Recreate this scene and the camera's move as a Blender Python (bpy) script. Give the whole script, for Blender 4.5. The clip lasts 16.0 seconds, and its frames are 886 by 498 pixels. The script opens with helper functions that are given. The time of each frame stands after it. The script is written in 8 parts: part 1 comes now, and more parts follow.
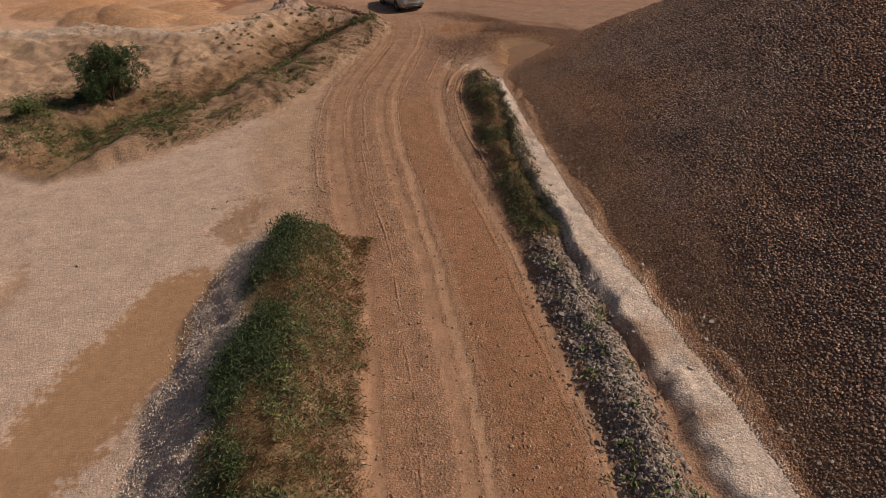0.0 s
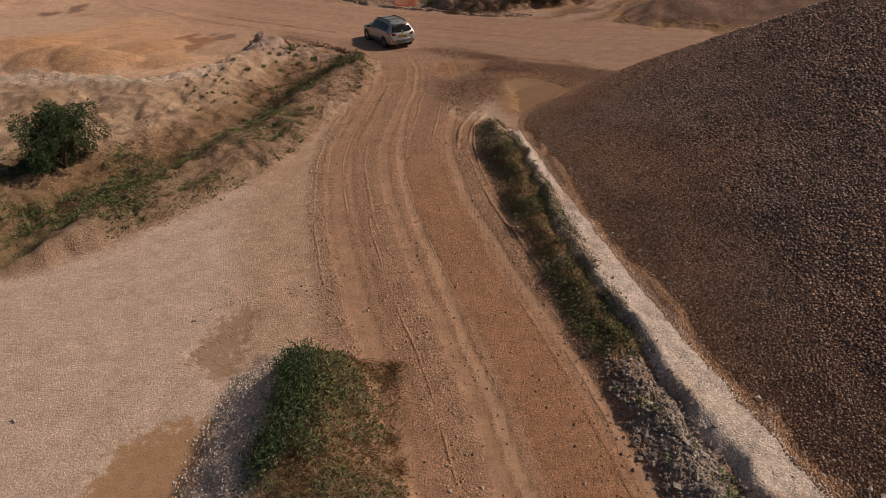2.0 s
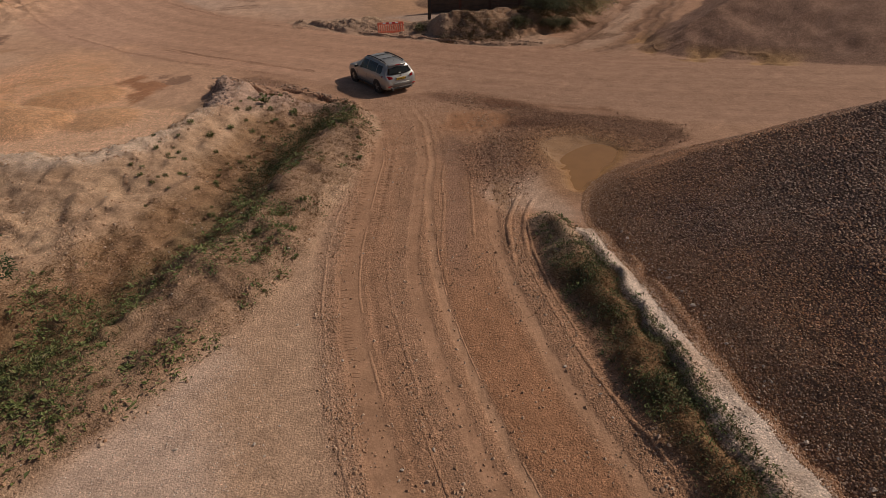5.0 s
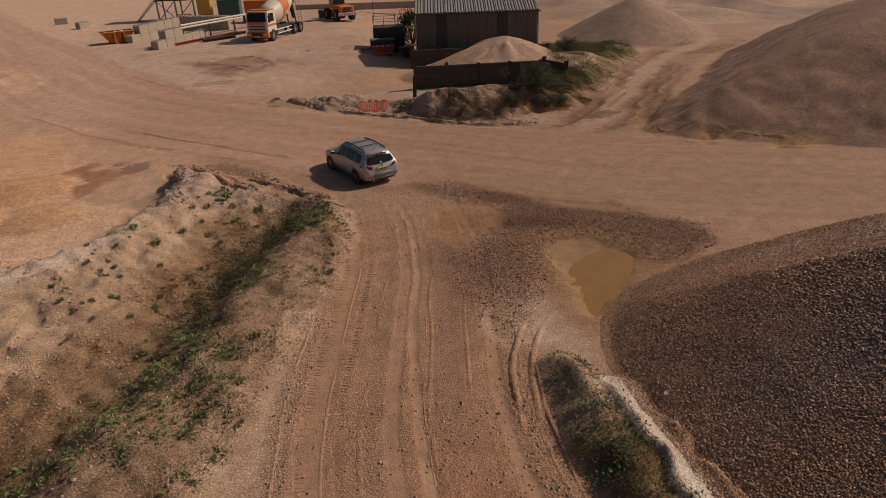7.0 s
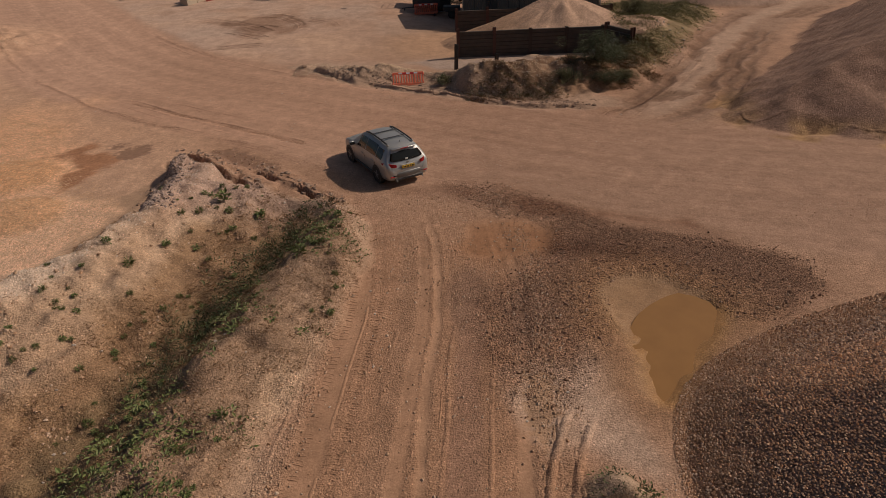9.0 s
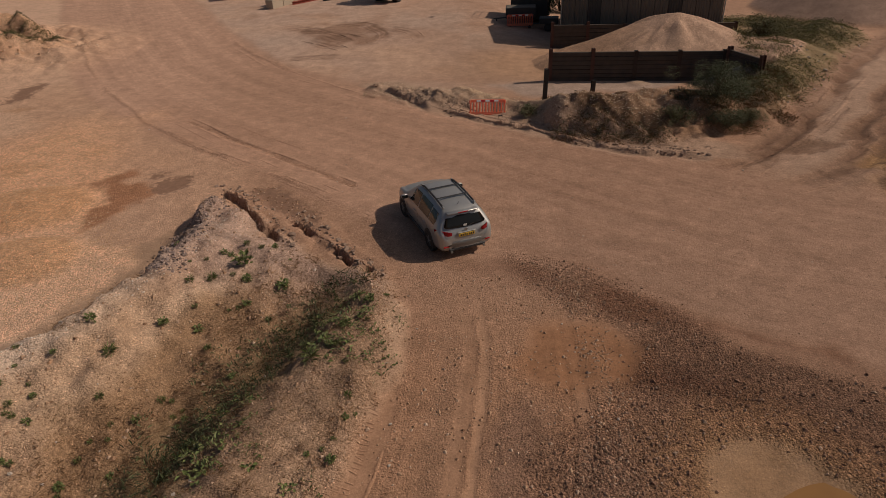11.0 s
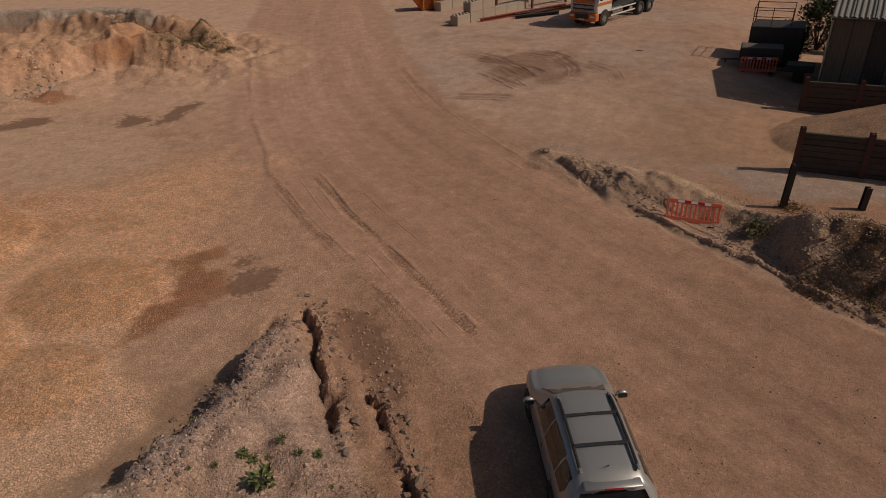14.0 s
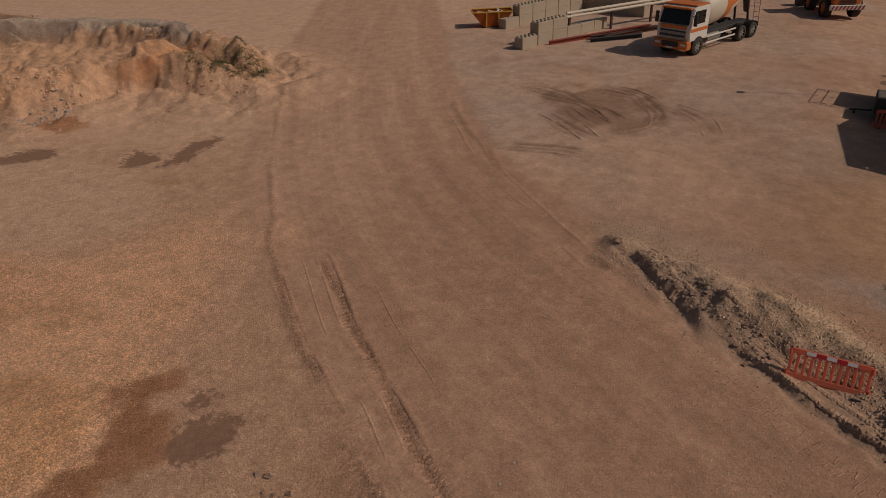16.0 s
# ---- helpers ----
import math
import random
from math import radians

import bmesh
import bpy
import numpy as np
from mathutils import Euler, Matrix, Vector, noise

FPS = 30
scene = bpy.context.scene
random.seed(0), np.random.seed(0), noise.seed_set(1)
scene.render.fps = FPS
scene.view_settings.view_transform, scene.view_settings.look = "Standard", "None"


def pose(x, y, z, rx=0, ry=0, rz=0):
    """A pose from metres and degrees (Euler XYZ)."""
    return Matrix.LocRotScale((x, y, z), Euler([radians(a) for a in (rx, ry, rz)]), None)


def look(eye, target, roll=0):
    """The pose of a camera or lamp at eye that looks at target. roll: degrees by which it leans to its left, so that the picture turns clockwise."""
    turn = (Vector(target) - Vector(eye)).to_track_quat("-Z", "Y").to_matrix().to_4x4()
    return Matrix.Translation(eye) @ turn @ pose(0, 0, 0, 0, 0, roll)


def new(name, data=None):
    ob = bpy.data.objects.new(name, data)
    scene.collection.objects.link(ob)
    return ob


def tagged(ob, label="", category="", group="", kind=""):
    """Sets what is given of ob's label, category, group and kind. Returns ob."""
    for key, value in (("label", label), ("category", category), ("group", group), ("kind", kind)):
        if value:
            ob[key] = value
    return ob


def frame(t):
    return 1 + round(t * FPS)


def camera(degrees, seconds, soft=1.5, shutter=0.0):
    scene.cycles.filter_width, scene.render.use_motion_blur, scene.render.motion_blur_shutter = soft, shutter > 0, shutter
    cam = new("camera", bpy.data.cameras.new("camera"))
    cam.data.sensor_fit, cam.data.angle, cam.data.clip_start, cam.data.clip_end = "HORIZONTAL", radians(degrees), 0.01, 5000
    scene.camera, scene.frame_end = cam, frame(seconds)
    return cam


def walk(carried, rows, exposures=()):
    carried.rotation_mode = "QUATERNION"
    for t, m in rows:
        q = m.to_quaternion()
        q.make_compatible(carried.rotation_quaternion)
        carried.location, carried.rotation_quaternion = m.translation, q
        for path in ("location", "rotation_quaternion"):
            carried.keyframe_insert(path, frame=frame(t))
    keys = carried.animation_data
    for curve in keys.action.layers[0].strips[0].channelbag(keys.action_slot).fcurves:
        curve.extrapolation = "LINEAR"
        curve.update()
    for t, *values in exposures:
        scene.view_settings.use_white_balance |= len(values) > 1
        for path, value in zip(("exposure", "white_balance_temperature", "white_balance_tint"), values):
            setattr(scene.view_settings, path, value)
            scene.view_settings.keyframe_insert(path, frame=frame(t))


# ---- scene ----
cam = camera(70.2, 16.0, 0.4)
METRES, EYE, TILT, LEAN, TURN = 47.68, 10.3, 0.0, 0.0, 0.0
ROWS = [
    (0.0, 0.0, 0.0, 0.0, -0.93, -33.0, 1.44),
    (0.5, -0.0097, 0.0253, -0.0001, -1.51, -32.93, 1.45),
    (1.0, -0.0191, 0.0491, -0.0003, -2.28, -32.36, 1.47),
    (1.5, -0.0279, 0.0746, -0.0002, -3.2, -31.72, 1.5),
    (2.0, -0.0364, 0.103, 0.0002, -4.07, -31.47, 1.55),
    (2.5, -0.044, 0.1332, 0.001, -4.74, -31.5, 1.59),
    (3.0, -0.0513, 0.1636, 0.0018, -5.35, -31.59, 1.63),
    (3.5, -0.0586, 0.1949, 0.0023, -5.74, -31.53, 1.7),
    (4.0, -0.0654, 0.2285, 0.0032, -6.39, -31.64, 1.72),
    (4.5, -0.0725, 0.2606, 0.0041, -7.19, -31.88, 1.7),
    (5.0, -0.0789, 0.2924, 0.0056, -8.09, -31.59, 1.78),
    (5.2, -0.0792, 0.3037, 0.0062, -8.25, -30.33, 2.01),
    (7.3, -0.0605, 0.4082, 0.0054, -9.30, -26.40, 1.78),
    (7.5, -0.0589, 0.4193, 0.0048, -9.21, -26.38, 1.75),
    (8.0, -0.0542, 0.4461, 0.0055, -8.48, -27.37, 1.84),
    (8.2, -0.0510, 0.4576, 0.0053, -7.84, -28.51, 1.82),
    (10.3, -0.0183, 0.5716, 0.0092, 1.03, -30.92, 2.26),
    (10.5, -0.017, 0.5847, 0.009, 1.83, -30.77, 2.21),
    (11.0, -0.0123, 0.6167, 0.0093, 4.39, -30.4, 2.3),
    (11.5, -0.0094, 0.6507, 0.0101, 7.65, -30.16, 2.42),
    (12.0, -0.0085, 0.6856, 0.0112, 11.12, -30.15, 2.51),
    (12.5, -0.0098, 0.7198, 0.0132, 14.52, -30.19, 2.63),
    (13.0, -0.0127, 0.755, 0.0153, 17.71, -30.15, 2.7),
    (13.5, -0.0183, 0.7893, 0.0173, 20.37, -30.15, 2.74),
    (14.0, -0.0244, 0.8231, 0.0191, 22.69, -30.1, 2.73),
    (14.5, -0.0315, 0.8579, 0.0208, 24.8, -29.97, 2.71),
    (15.0, -0.0423, 0.8952, 0.0229, 26.54, -29.98, 2.77),
    (15.5, -0.0544, 0.9346, 0.0243, 28.07, -30.17, 2.74),
    (16.0, -0.0681, 0.973, 0.0273, 29.23, -30.11, 2.77),
]
walk(cam, [(t, pose(0, 0, EYE, TILT, LEAN, TURN) @ pose(METRES * x, METRES * y, METRES * z, 90 + pitch, roll, yaw)) for t, x, y, z, yaw, pitch, roll in ROWS],
     exposures=[(0.0, -0.1), (4.0, -0.24), (5.0, -0.27), (8.0, -0.17), (11.0, -0.31), (13.0, -0.46), (16.0, -0.75)])

# ---- light ----
SUN_DIR = Vector((0.744, 0.158, 0.649)).normalized()
world = bpy.data.worlds.new("sky")
scene.world = world
world.use_nodes = True
sky = world.node_tree.nodes.new("ShaderNodeTexSky")
sky.sky_type, sky.sun_disc = "NISHITA", False
sky.sun_elevation = math.asin(SUN_DIR.z)
sky.sun_rotation = math.atan2(SUN_DIR.x, SUN_DIR.y)
sky.dust_density = 3.0
world.node_tree.links.new(sky.outputs[0], world.node_tree.nodes["Background"].inputs[0])
world.node_tree.nodes["Background"].inputs[1].default_value = 0.042
sun_data = bpy.data.lights.new("sun", "SUN")
sun_data.energy, sun_data.angle, sun_data.color = 3.0, radians(0.6), (1.0, 0.85, 0.70)
sun = new("sun", sun_data)
sun.matrix_world = look(SUN_DIR * 60, (0, 0, 0))


# ---- materials ----
def mat(name):
    m = bpy.data.materials.new(name)
    m.use_nodes = True
    return m, m.node_tree, m.node_tree.nodes["Principled BSDF"]


def node(nt, kind, **inputs):
    n = nt.nodes.new(kind)
    for k, v in inputs.items():
        n.inputs[k].default_value = v
    return n


def mixcol(nt, fac, a, b, mode="MIX"):
    n = nt.nodes.new("ShaderNodeMix")
    n.data_type, n.blend_type = "RGBA", mode
    for sock, v in ((n.inputs[0], fac), (n.inputs[6], a), (n.inputs[7], b)):
        if isinstance(v, bpy.types.NodeSocket):
            nt.links.new(v, sock)
        else:
            sock.default_value = v if isinstance(v, (int, float)) else (*v, 1)
    return n.outputs[2]


def math_node(nt, op, a, b=0.0):
    n = nt.nodes.new("ShaderNodeMath")
    n.operation = op
    for sock, v in ((n.inputs[0], a), (n.inputs[1], b)):
        if isinstance(v, bpy.types.NodeSocket):
            nt.links.new(v, sock)
        else:
            sock.default_value = v
    return n.outputs[0]


def simple(name, color, rough=0.6, metal=0.0, vary=0.25, scale=3.0, bump=0.15):
    """A painted or plain surface with two scales of dirt and a fine relief."""
    m, nt, bsdf = mat(name)
    tc = nt.nodes.new("ShaderNodeTexCoord")
    big = node(nt, "ShaderNodeTexNoise", Scale=scale, Detail=6.0)
    fine = node(nt, "ShaderNodeTexNoise", Scale=scale * 14, Detail=3.0)
    for n in (big, fine):
        nt.links.new(tc.outputs["Object"], n.inputs["Vector"])
    dark = tuple(c * (1 - vary) for c in color)
    dusty = tuple(c * (1 - vary * 0.4) + d * vary * 0.4 for c, d in zip(color, (0.38, 0.25, 0.17)))
    a = mixcol(nt, big.outputs[0], dark, dusty)
    nt.links.new(mixcol(nt, fine.outputs[0], a, color), bsdf.inputs["Base Color"])
    bsdf.inputs["Roughness"].default_value, bsdf.inputs["Metallic"].default_value = rough, metal
    if bump:
        b = node(nt, "ShaderNodeBump", Strength=bump, Distance=0.01)
        nt.links.new(fine.outputs[0], b.inputs["Height"])
        nt.links.new(b.outputs[0], bsdf.inputs["Normal"])
    return m


def soil_material():
    """Dry quarry soil: its colour by place in 'soil', the share of pebbles in 'stony', damp in 'damp'."""
    m, nt, bsdf = mat("quarry_soil")
    link = nt.links.new
    tc = nt.nodes.new("ShaderNodeTexCoord")
    P = tc.outputs["Object"]
    col = nt.nodes.new("ShaderNodeAttribute"); col.attribute_name = "soil"
    sto = nt.nodes.new("ShaderNodeAttribute"); sto.attribute_name = "stony"
    dmp = nt.nodes.new("ShaderNodeAttribute"); dmp.attribute_name = "damp"
    n1 = node(nt, "ShaderNodeTexNoise", Scale=1.3, Detail=8.0, Roughness=0.65)
    n2 = node(nt, "ShaderNodeTexNoise", Scale=16.0, Detail=6.0, Roughness=0.7)
    v1 = node(nt, "ShaderNodeTexVoronoi", Scale=19.0, Randomness=1.0)
    v2 = node(nt, "ShaderNodeTexVoronoi", Scale=36.0, Randomness=1.0)
    for n in (n1, n2, v1, v2):
        link(P, n.inputs["Vector"])
    # grain: each pebble has its own tone
    r1 = nt.nodes.new("ShaderNodeValToRGB")
    r1.color_ramp.elements[0].color, r1.color_ramp.elements[1].color = (0.2, 0.17, 0.16, 1), (1.9, 1.95, 2.0, 1)
    sep = nt.nodes.new("ShaderNodeSeparateColor"); link(v2.outputs["Color"], sep.inputs[0])
    link(sep.outputs[0], r1.inputs[0])
    r2 = nt.nodes.new("ShaderNodeValToRGB")
    r2.color_ramp.elements[0].color, r2.color_ramp.elements[1].color = (0.45, 0.42, 0.4, 1), (1.5, 1.5, 1.5, 1)
    sep1 = nt.nodes.new("ShaderNodeSeparateColor"); link(v1.outputs["Color"], sep1.inputs[0])
    link(sep1.outputs[1], r2.inputs[0])
    peb = mixcol(nt, 0.5, r1.outputs[0], r2.outputs[0])
    tone = nt.nodes.new("ShaderNodeValToRGB")
    tone.color_ramp.elements[0].position, tone.color_ramp.elements[1].position = 0.3, 0.72
    tone.color_ramp.elements[0].color, tone.color_ramp.elements[1].color = (0.8, 0.79, 0.78, 1), (1.16, 1.16, 1.16, 1)
    link(n1.outputs[0], tone.inputs[0])
    a = mixcol(nt, 1.0, col.outputs["Color"], tone.outputs[0], "MULTIPLY")
    tone2 = nt.nodes.new("ShaderNodeValToRGB")
    tone2.color_ramp.elements[0].position, tone2.color_ramp.elements[1].position = 0.25, 0.75
    tone2.color_ramp.elements[0].color, tone2.color_ramp.elements[1].color = (0.42, 0.4, 0.38, 1), (1.52, 1.52, 1.52, 1)
    link(n2.outputs[0], tone2.inputs[0])
    a = mixcol(nt, math_node(nt, "ADD", 0.4, math_node(nt, "MULTIPLY", sto.outputs["Fac"], 0.65)), a, tone2.outputs[0], "MULTIPLY")
    n3 = node(nt, "ShaderNodeTexNoise", Scale=4.5, Detail=5.0, Roughness=0.75)
    link(P, n3.inputs["Vector"])
    tone3 = nt.nodes.new("ShaderNodeValToRGB")
    tone3.color_ramp.elements[0].position, tone3.color_ramp.elements[1].position = 0.3, 0.7
    tone3.color_ramp.elements[0].color, tone3.color_ramp.elements[1].color = (0.68, 0.66, 0.64, 1), (1.27, 1.27, 1.27, 1)
    link(n3.outputs[0], tone3.inputs[0])
    a = mixcol(nt, math_node(nt, "ADD", 0.4, math_node(nt, "MULTIPLY", sto.outputs["Fac"], 0.65)), a, tone3.outputs[0], "MULTIPLY")
    # wheel streaks that run with the road
    lane = nt.nodes.new("ShaderNodeAttribute"); lane.attribute_name = "lane"
    ls = nt.nodes.new("ShaderNodeSeparateXYZ"); link(lane.outputs["Vector"], ls.inputs[0])
    streaks = []
    for across, run, det, lo, hi in ((0.9, 0.03, 5.0, 0.88, 1.09), (6.0, 0.2, 4.0, 0.95, 1.04)):
        cv = nt.nodes.new("ShaderNodeCombineXYZ")
        link(math_node(nt, "MULTIPLY", ls.outputs[0], across), cv.inputs[0])
        link(math_node(nt, "MULTIPLY", ls.outputs[1], run), cv.inputs[1])
        sn = node(nt, "ShaderNodeTexNoise", Scale=1.0, Detail=det, Roughness=0.6)
        link(cv.outputs[0], sn.inputs["Vector"])
        sr = nt.nodes.new("ShaderNodeValToRGB")
        sr.color_ramp.elements[0].position, sr.color_ramp.elements[1].position = 0.32, 0.68
        sr.color_ramp.elements[0].color, sr.color_ramp.elements[1].color = (lo, lo * 0.99, lo * 0.98, 1), (hi, hi, hi, 1)
        link(sn.outputs[0], sr.inputs[0])
        streaks.append(sr.outputs[0])
    for st in streaks:
        a = mixcol(nt, ls.outputs[2], a, st, "MULTIPLY")
    spk = nt.nodes.new("ShaderNodeTexVoronoi"); spk.inputs["Scale"].default_value = 20.0
    link(P, spk.inputs["Vector"])
    ssep = nt.nodes.new("ShaderNodeSeparateColor"); link(spk.outputs["Color"], ssep.inputs[0])
    dot = math_node(nt, "MULTIPLY", math_node(nt, "LESS_THAN", spk.outputs["Distance"], 0.34), math_node(nt, "LESS_THAN", ssep.outputs[0], 0.38))
    dr = nt.nodes.new("ShaderNodeValToRGB")
    dr.color_ramp.elements[0].color, dr.color_ramp.elements[1].color = (0.32, 0.3, 0.28, 1), (1.85, 1.85, 1.85, 1)
    link(ssep.outputs[1], dr.inputs[0])
    dot = math_node(nt, "MULTIPLY", dot, math_node(nt, "ADD", 0.4, sto.outputs["Fac"]))
    a = mixcol(nt, dot, a, mixcol(nt, 1.0, a, dr.outputs[0], "MULTIPLY"))
    a = mixcol(nt, sto.outputs["Fac"], a, peb, "MULTIPLY")
    # soaked mud with a ragged, sharp shore: x is the way in from the shore, y its tone, z its strength
    wet = nt.nodes.new("ShaderNodeAttribute"); wet.attribute_name = "wet"
    wsep = nt.nodes.new("ShaderNodeSeparateXYZ"); link(wet.outputs["Vector"], wsep.inputs[0])
    wn = node(nt, "ShaderNodeTexNoise", Scale=3.8, Detail=8.0, Roughness=0.66)
    link(P, wn.inputs["Vector"])
    shore = math_node(nt, "ADD", wsep.outputs[0], math_node(nt, "MULTIPLY", math_node(nt, "SUBTRACT", wn.outputs[0], 0.5), 2.0))
    ws = nt.nodes.new("ShaderNodeMapRange")
    ws.interpolation_type = "SMOOTHSTEP"
    for sock, v in (("From Min", -0.1), ("From Max", 0.22)):
        ws.inputs[sock].default_value = v
    link(shore, ws.inputs["Value"])
    soaked = math_node(nt, "MULTIPLY", ws.outputs[0], wsep.outputs[2])
    wr = nt.nodes.new("ShaderNodeValToRGB")
    wr.color_ramp.elements[0].position, wr.color_ramp.elements[1].position = 0.3, 0.7
    wr.color_ramp.elements[0].color, wr.color_ramp.elements[1].color = (0.78, 0.76, 0.74, 1), (1.15, 1.15, 1.15, 1)
    link(n3.outputs[0], wr.inputs[0])
    mud = mixcol(nt, wsep.outputs[1], (0.40, 0.22, 0.108), (0.24, 0.135, 0.088))
    a = mixcol(nt, soaked, a, mixcol(nt, 1.0, mud, wr.outputs[0], "MULTIPLY"))
    link(a, bsdf.inputs["Base Color"])
    wetness = math_node(nt, "MAXIMUM", dmp.outputs["Fac"], math_node(nt, "MULTIPLY", soaked, math_node(nt, "MULTIPLY", wsep.outputs[1], 0.5)))
    rough = math_node(nt, "SUBTRACT", 0.95, math_node(nt, "MULTIPLY", wetness, 0.5))
    link(rough, bsdf.inputs["Roughness"])
    bsdf.inputs["Specular IOR Level"].default_value = 0.25
    h = math_node(nt, "MULTIPLY", math_node(nt, "SUBTRACT", 1.0, v2.outputs["Distance"]), math_node(nt, "MULTIPLY", sto.outputs["Fac"], 0.8))
    h = math_node(nt, "ADD", h, math_node(nt, "MULTIPLY", math_node(nt, "SUBTRACT", 1.0, v1.outputs["Distance"]), math_node(nt, "MULTIPLY", sto.outputs["Fac"], 1.2)))
    h = math_node(nt, "ADD", h, math_node(nt, "MULTIPLY", n2.outputs[0], math_node(nt, "ADD", 0.22, math_node(nt, "MULTIPLY", sto.outputs["Fac"], 1.0))))
    b = node(nt, "ShaderNodeBump", Strength=0.9, Distance=0.045)
    link(h, b.inputs["Height"])
    link(b.outputs[0], bsdf.inputs["Normal"])
    return m


SOIL = soil_material()


# ---- small geometry helpers ----
def part(name, bm, material, parent=None, label="", smooth=False):
    me = bpy.data.meshes.new(name)
    bm.to_mesh(me)
    bm.free()
    me.materials.append(material)
    if smooth:
        me.polygons.foreach_set("use_smooth", [True] * len(me.polygons))
    ob = new(name, me)
    if parent is not None:
        ob.parent = parent
    if label:
        tagged(ob, label)
    return ob


def box(bm, lo, hi, bevel=0.0, m=None):
    """A box between two corners, bevelled, added to bm."""
    lo, hi = Vector(lo), Vector(hi)
    r = bmesh.ops.create_cube(bm, size=1.0, matrix=Matrix.Translation((lo + hi) / 2) @ Matrix.Diagonal((*(hi - lo), 1)))
    vs = r["verts"]
    if bevel:
        es = list({e for v in vs for e in v.link_edges})
        vs = list({v for f in bmesh.ops.bevel(bm, geom=es, offset=bevel, segments=1, affect="EDGES")["faces"] for v in f.verts} | {v for v in vs if v.is_valid})
    if m is not None:
        bmesh.ops.transform(bm, matrix=m, verts=vs)
    return vs


def tube(bm, a, b, r, r2=None, seg=8):
    a, b = Vector(a), Vector(b)
    d = b - a
    m = Matrix.Translation((a + b) / 2) @ d.to_track_quat("Z", "Y").to_matrix().to_4x4()
    return bmesh.ops.create_cone(bm, cap_ends=True, segments=seg, radius1=r, radius2=r if r2 is None else r2, depth=d.length, matrix=m)["verts"]


# ---- the lie of the land ----
def lattice(ix, iy, seed):
    n = (ix * 374761393 + iy * 668265263 + seed * 982451653) & 0x7FFFFFFF
    n = ((n ^ (n >> 13)) * 1274126177) & 0x7FFFFFFF
    return ((n ^ (n >> 16)) & 0xFFFF) / 65535.0


def vnoise(x, y, seed=0):
    ix, iy = np.floor(x).astype(np.int64), np.floor(y).astype(np.int64)
    fx, fy = x - ix, y - iy
    fx, fy = fx * fx * (3 - 2 * fx), fy * fy * (3 - 2 * fy)
    a, b = lattice(ix, iy, seed), lattice(ix + 1, iy, seed)
    c, d = lattice(ix, iy + 1, seed), lattice(ix + 1, iy + 1, seed)
    return (a * (1 - fx) + b * fx) * (1 - fy) + (c * (1 - fx) + d * fx) * fy


def fbm(x, y, size, octaves=4, seed=0, gain=0.5):
    """Noise about 0, roughly -1 to 1, with forms of that size in metres."""
    s, a, tot = 0.0, 1.0, 0.0
    for o in range(octaves):
        k = 2 ** o / size
        s = s + a * (vnoise(x * k + 17.3 * o, y * k - 9.1 * o, seed + o) * 2 - 1)
        tot += a
        a *= gain
    return s / tot * 1.6


def sstep(a, b, v):
    t = np.clip((v - a) / (b - a), 0, 1)
    return t * t * (3 - 2 * t)


def spline(pts, n=6):
    p = [np.array(q, float) for q in pts]
    p = [2 * p[0] - p[1]] + p + [2 * p[-1] - p[-2]]
    out = []
    for i in range(1, len(p) - 2):
        for k in range(n):
            t = k / n
            out.append(0.5 * (2 * p[i] + (p[i + 1] - p[i - 1]) * t + (2 * p[i - 1] - 5 * p[i] + 4 * p[i + 1] - p[i + 2]) * t * t + (3 * p[i] - p[i - 1] - 3 * p[i + 1] + p[i + 2]) * t ** 3))
    out.append(p[-2])
    return out


def along(x, y, pts, n=4):
    """Signed distance from a smooth line (positive to its right), distance run along it, and the interpolated extra columns of its points."""
    q = spline(pts, n)
    best = np.full(x.shape, 1e9)
    sd = np.zeros(x.shape)
    run = np.zeros(x.shape)
    extra = [np.zeros(x.shape) for _ in range(len(q[0]) - 2)]
    s = 0.0
    for a, b in zip(q[:-1], q[1:]):
        dx, dy = b[0] - a[0], b[1] - a[1]
        L2 = dx * dx + dy * dy + 1e-12
        t = np.clip(((x - a[0]) * dx + (y - a[1]) * dy) / L2, 0, 1)
        ex, ey = x - a[0] - t * dx, y - a[1] - t * dy
        d = np.sqrt(ex * ex + ey * ey)
        m = d < best
        best = np.where(m, d, best)
        sd = np.where(m, np.where(dx * ey - dy * ex > 0, -d, d), sd)
        run = np.where(m, s + t * math.sqrt(L2), run)
        for i in range(len(extra)):
            extra[i] = np.where(m, a[2 + i] + t * (b[2 + i] - a[2 + i]), extra[i])
        s += math.sqrt(L2)
    return (sd, run, *extra)


def inside(x, y, pts, n=3):
    """Signed distance to a closed smooth outline, positive within."""
    loop = [tuple(p) for p in spline(list(pts) + [pts[0]], n)][:-1]
    best = np.full(x.shape, 1e9)
    odd = np.zeros(x.shape, bool)
    for a, b in zip(loop, loop[1:] + loop[:1]):
        dx, dy = b[0] - a[0], b[1] - a[1]
        t = np.clip(((x - a[0]) * dx + (y - a[1]) * dy) / (dx * dx + dy * dy + 1e-12), 0, 1)
        best = np.minimum(best, np.hypot(x - a[0] - t * dx, y - a[1] - t * dy))
        if dy:
            odd ^= ((a[1] > y) != (b[1] > y)) & (x < dx * (y - a[1]) / dy + a[0])
    return np.where(odd, best, -best)


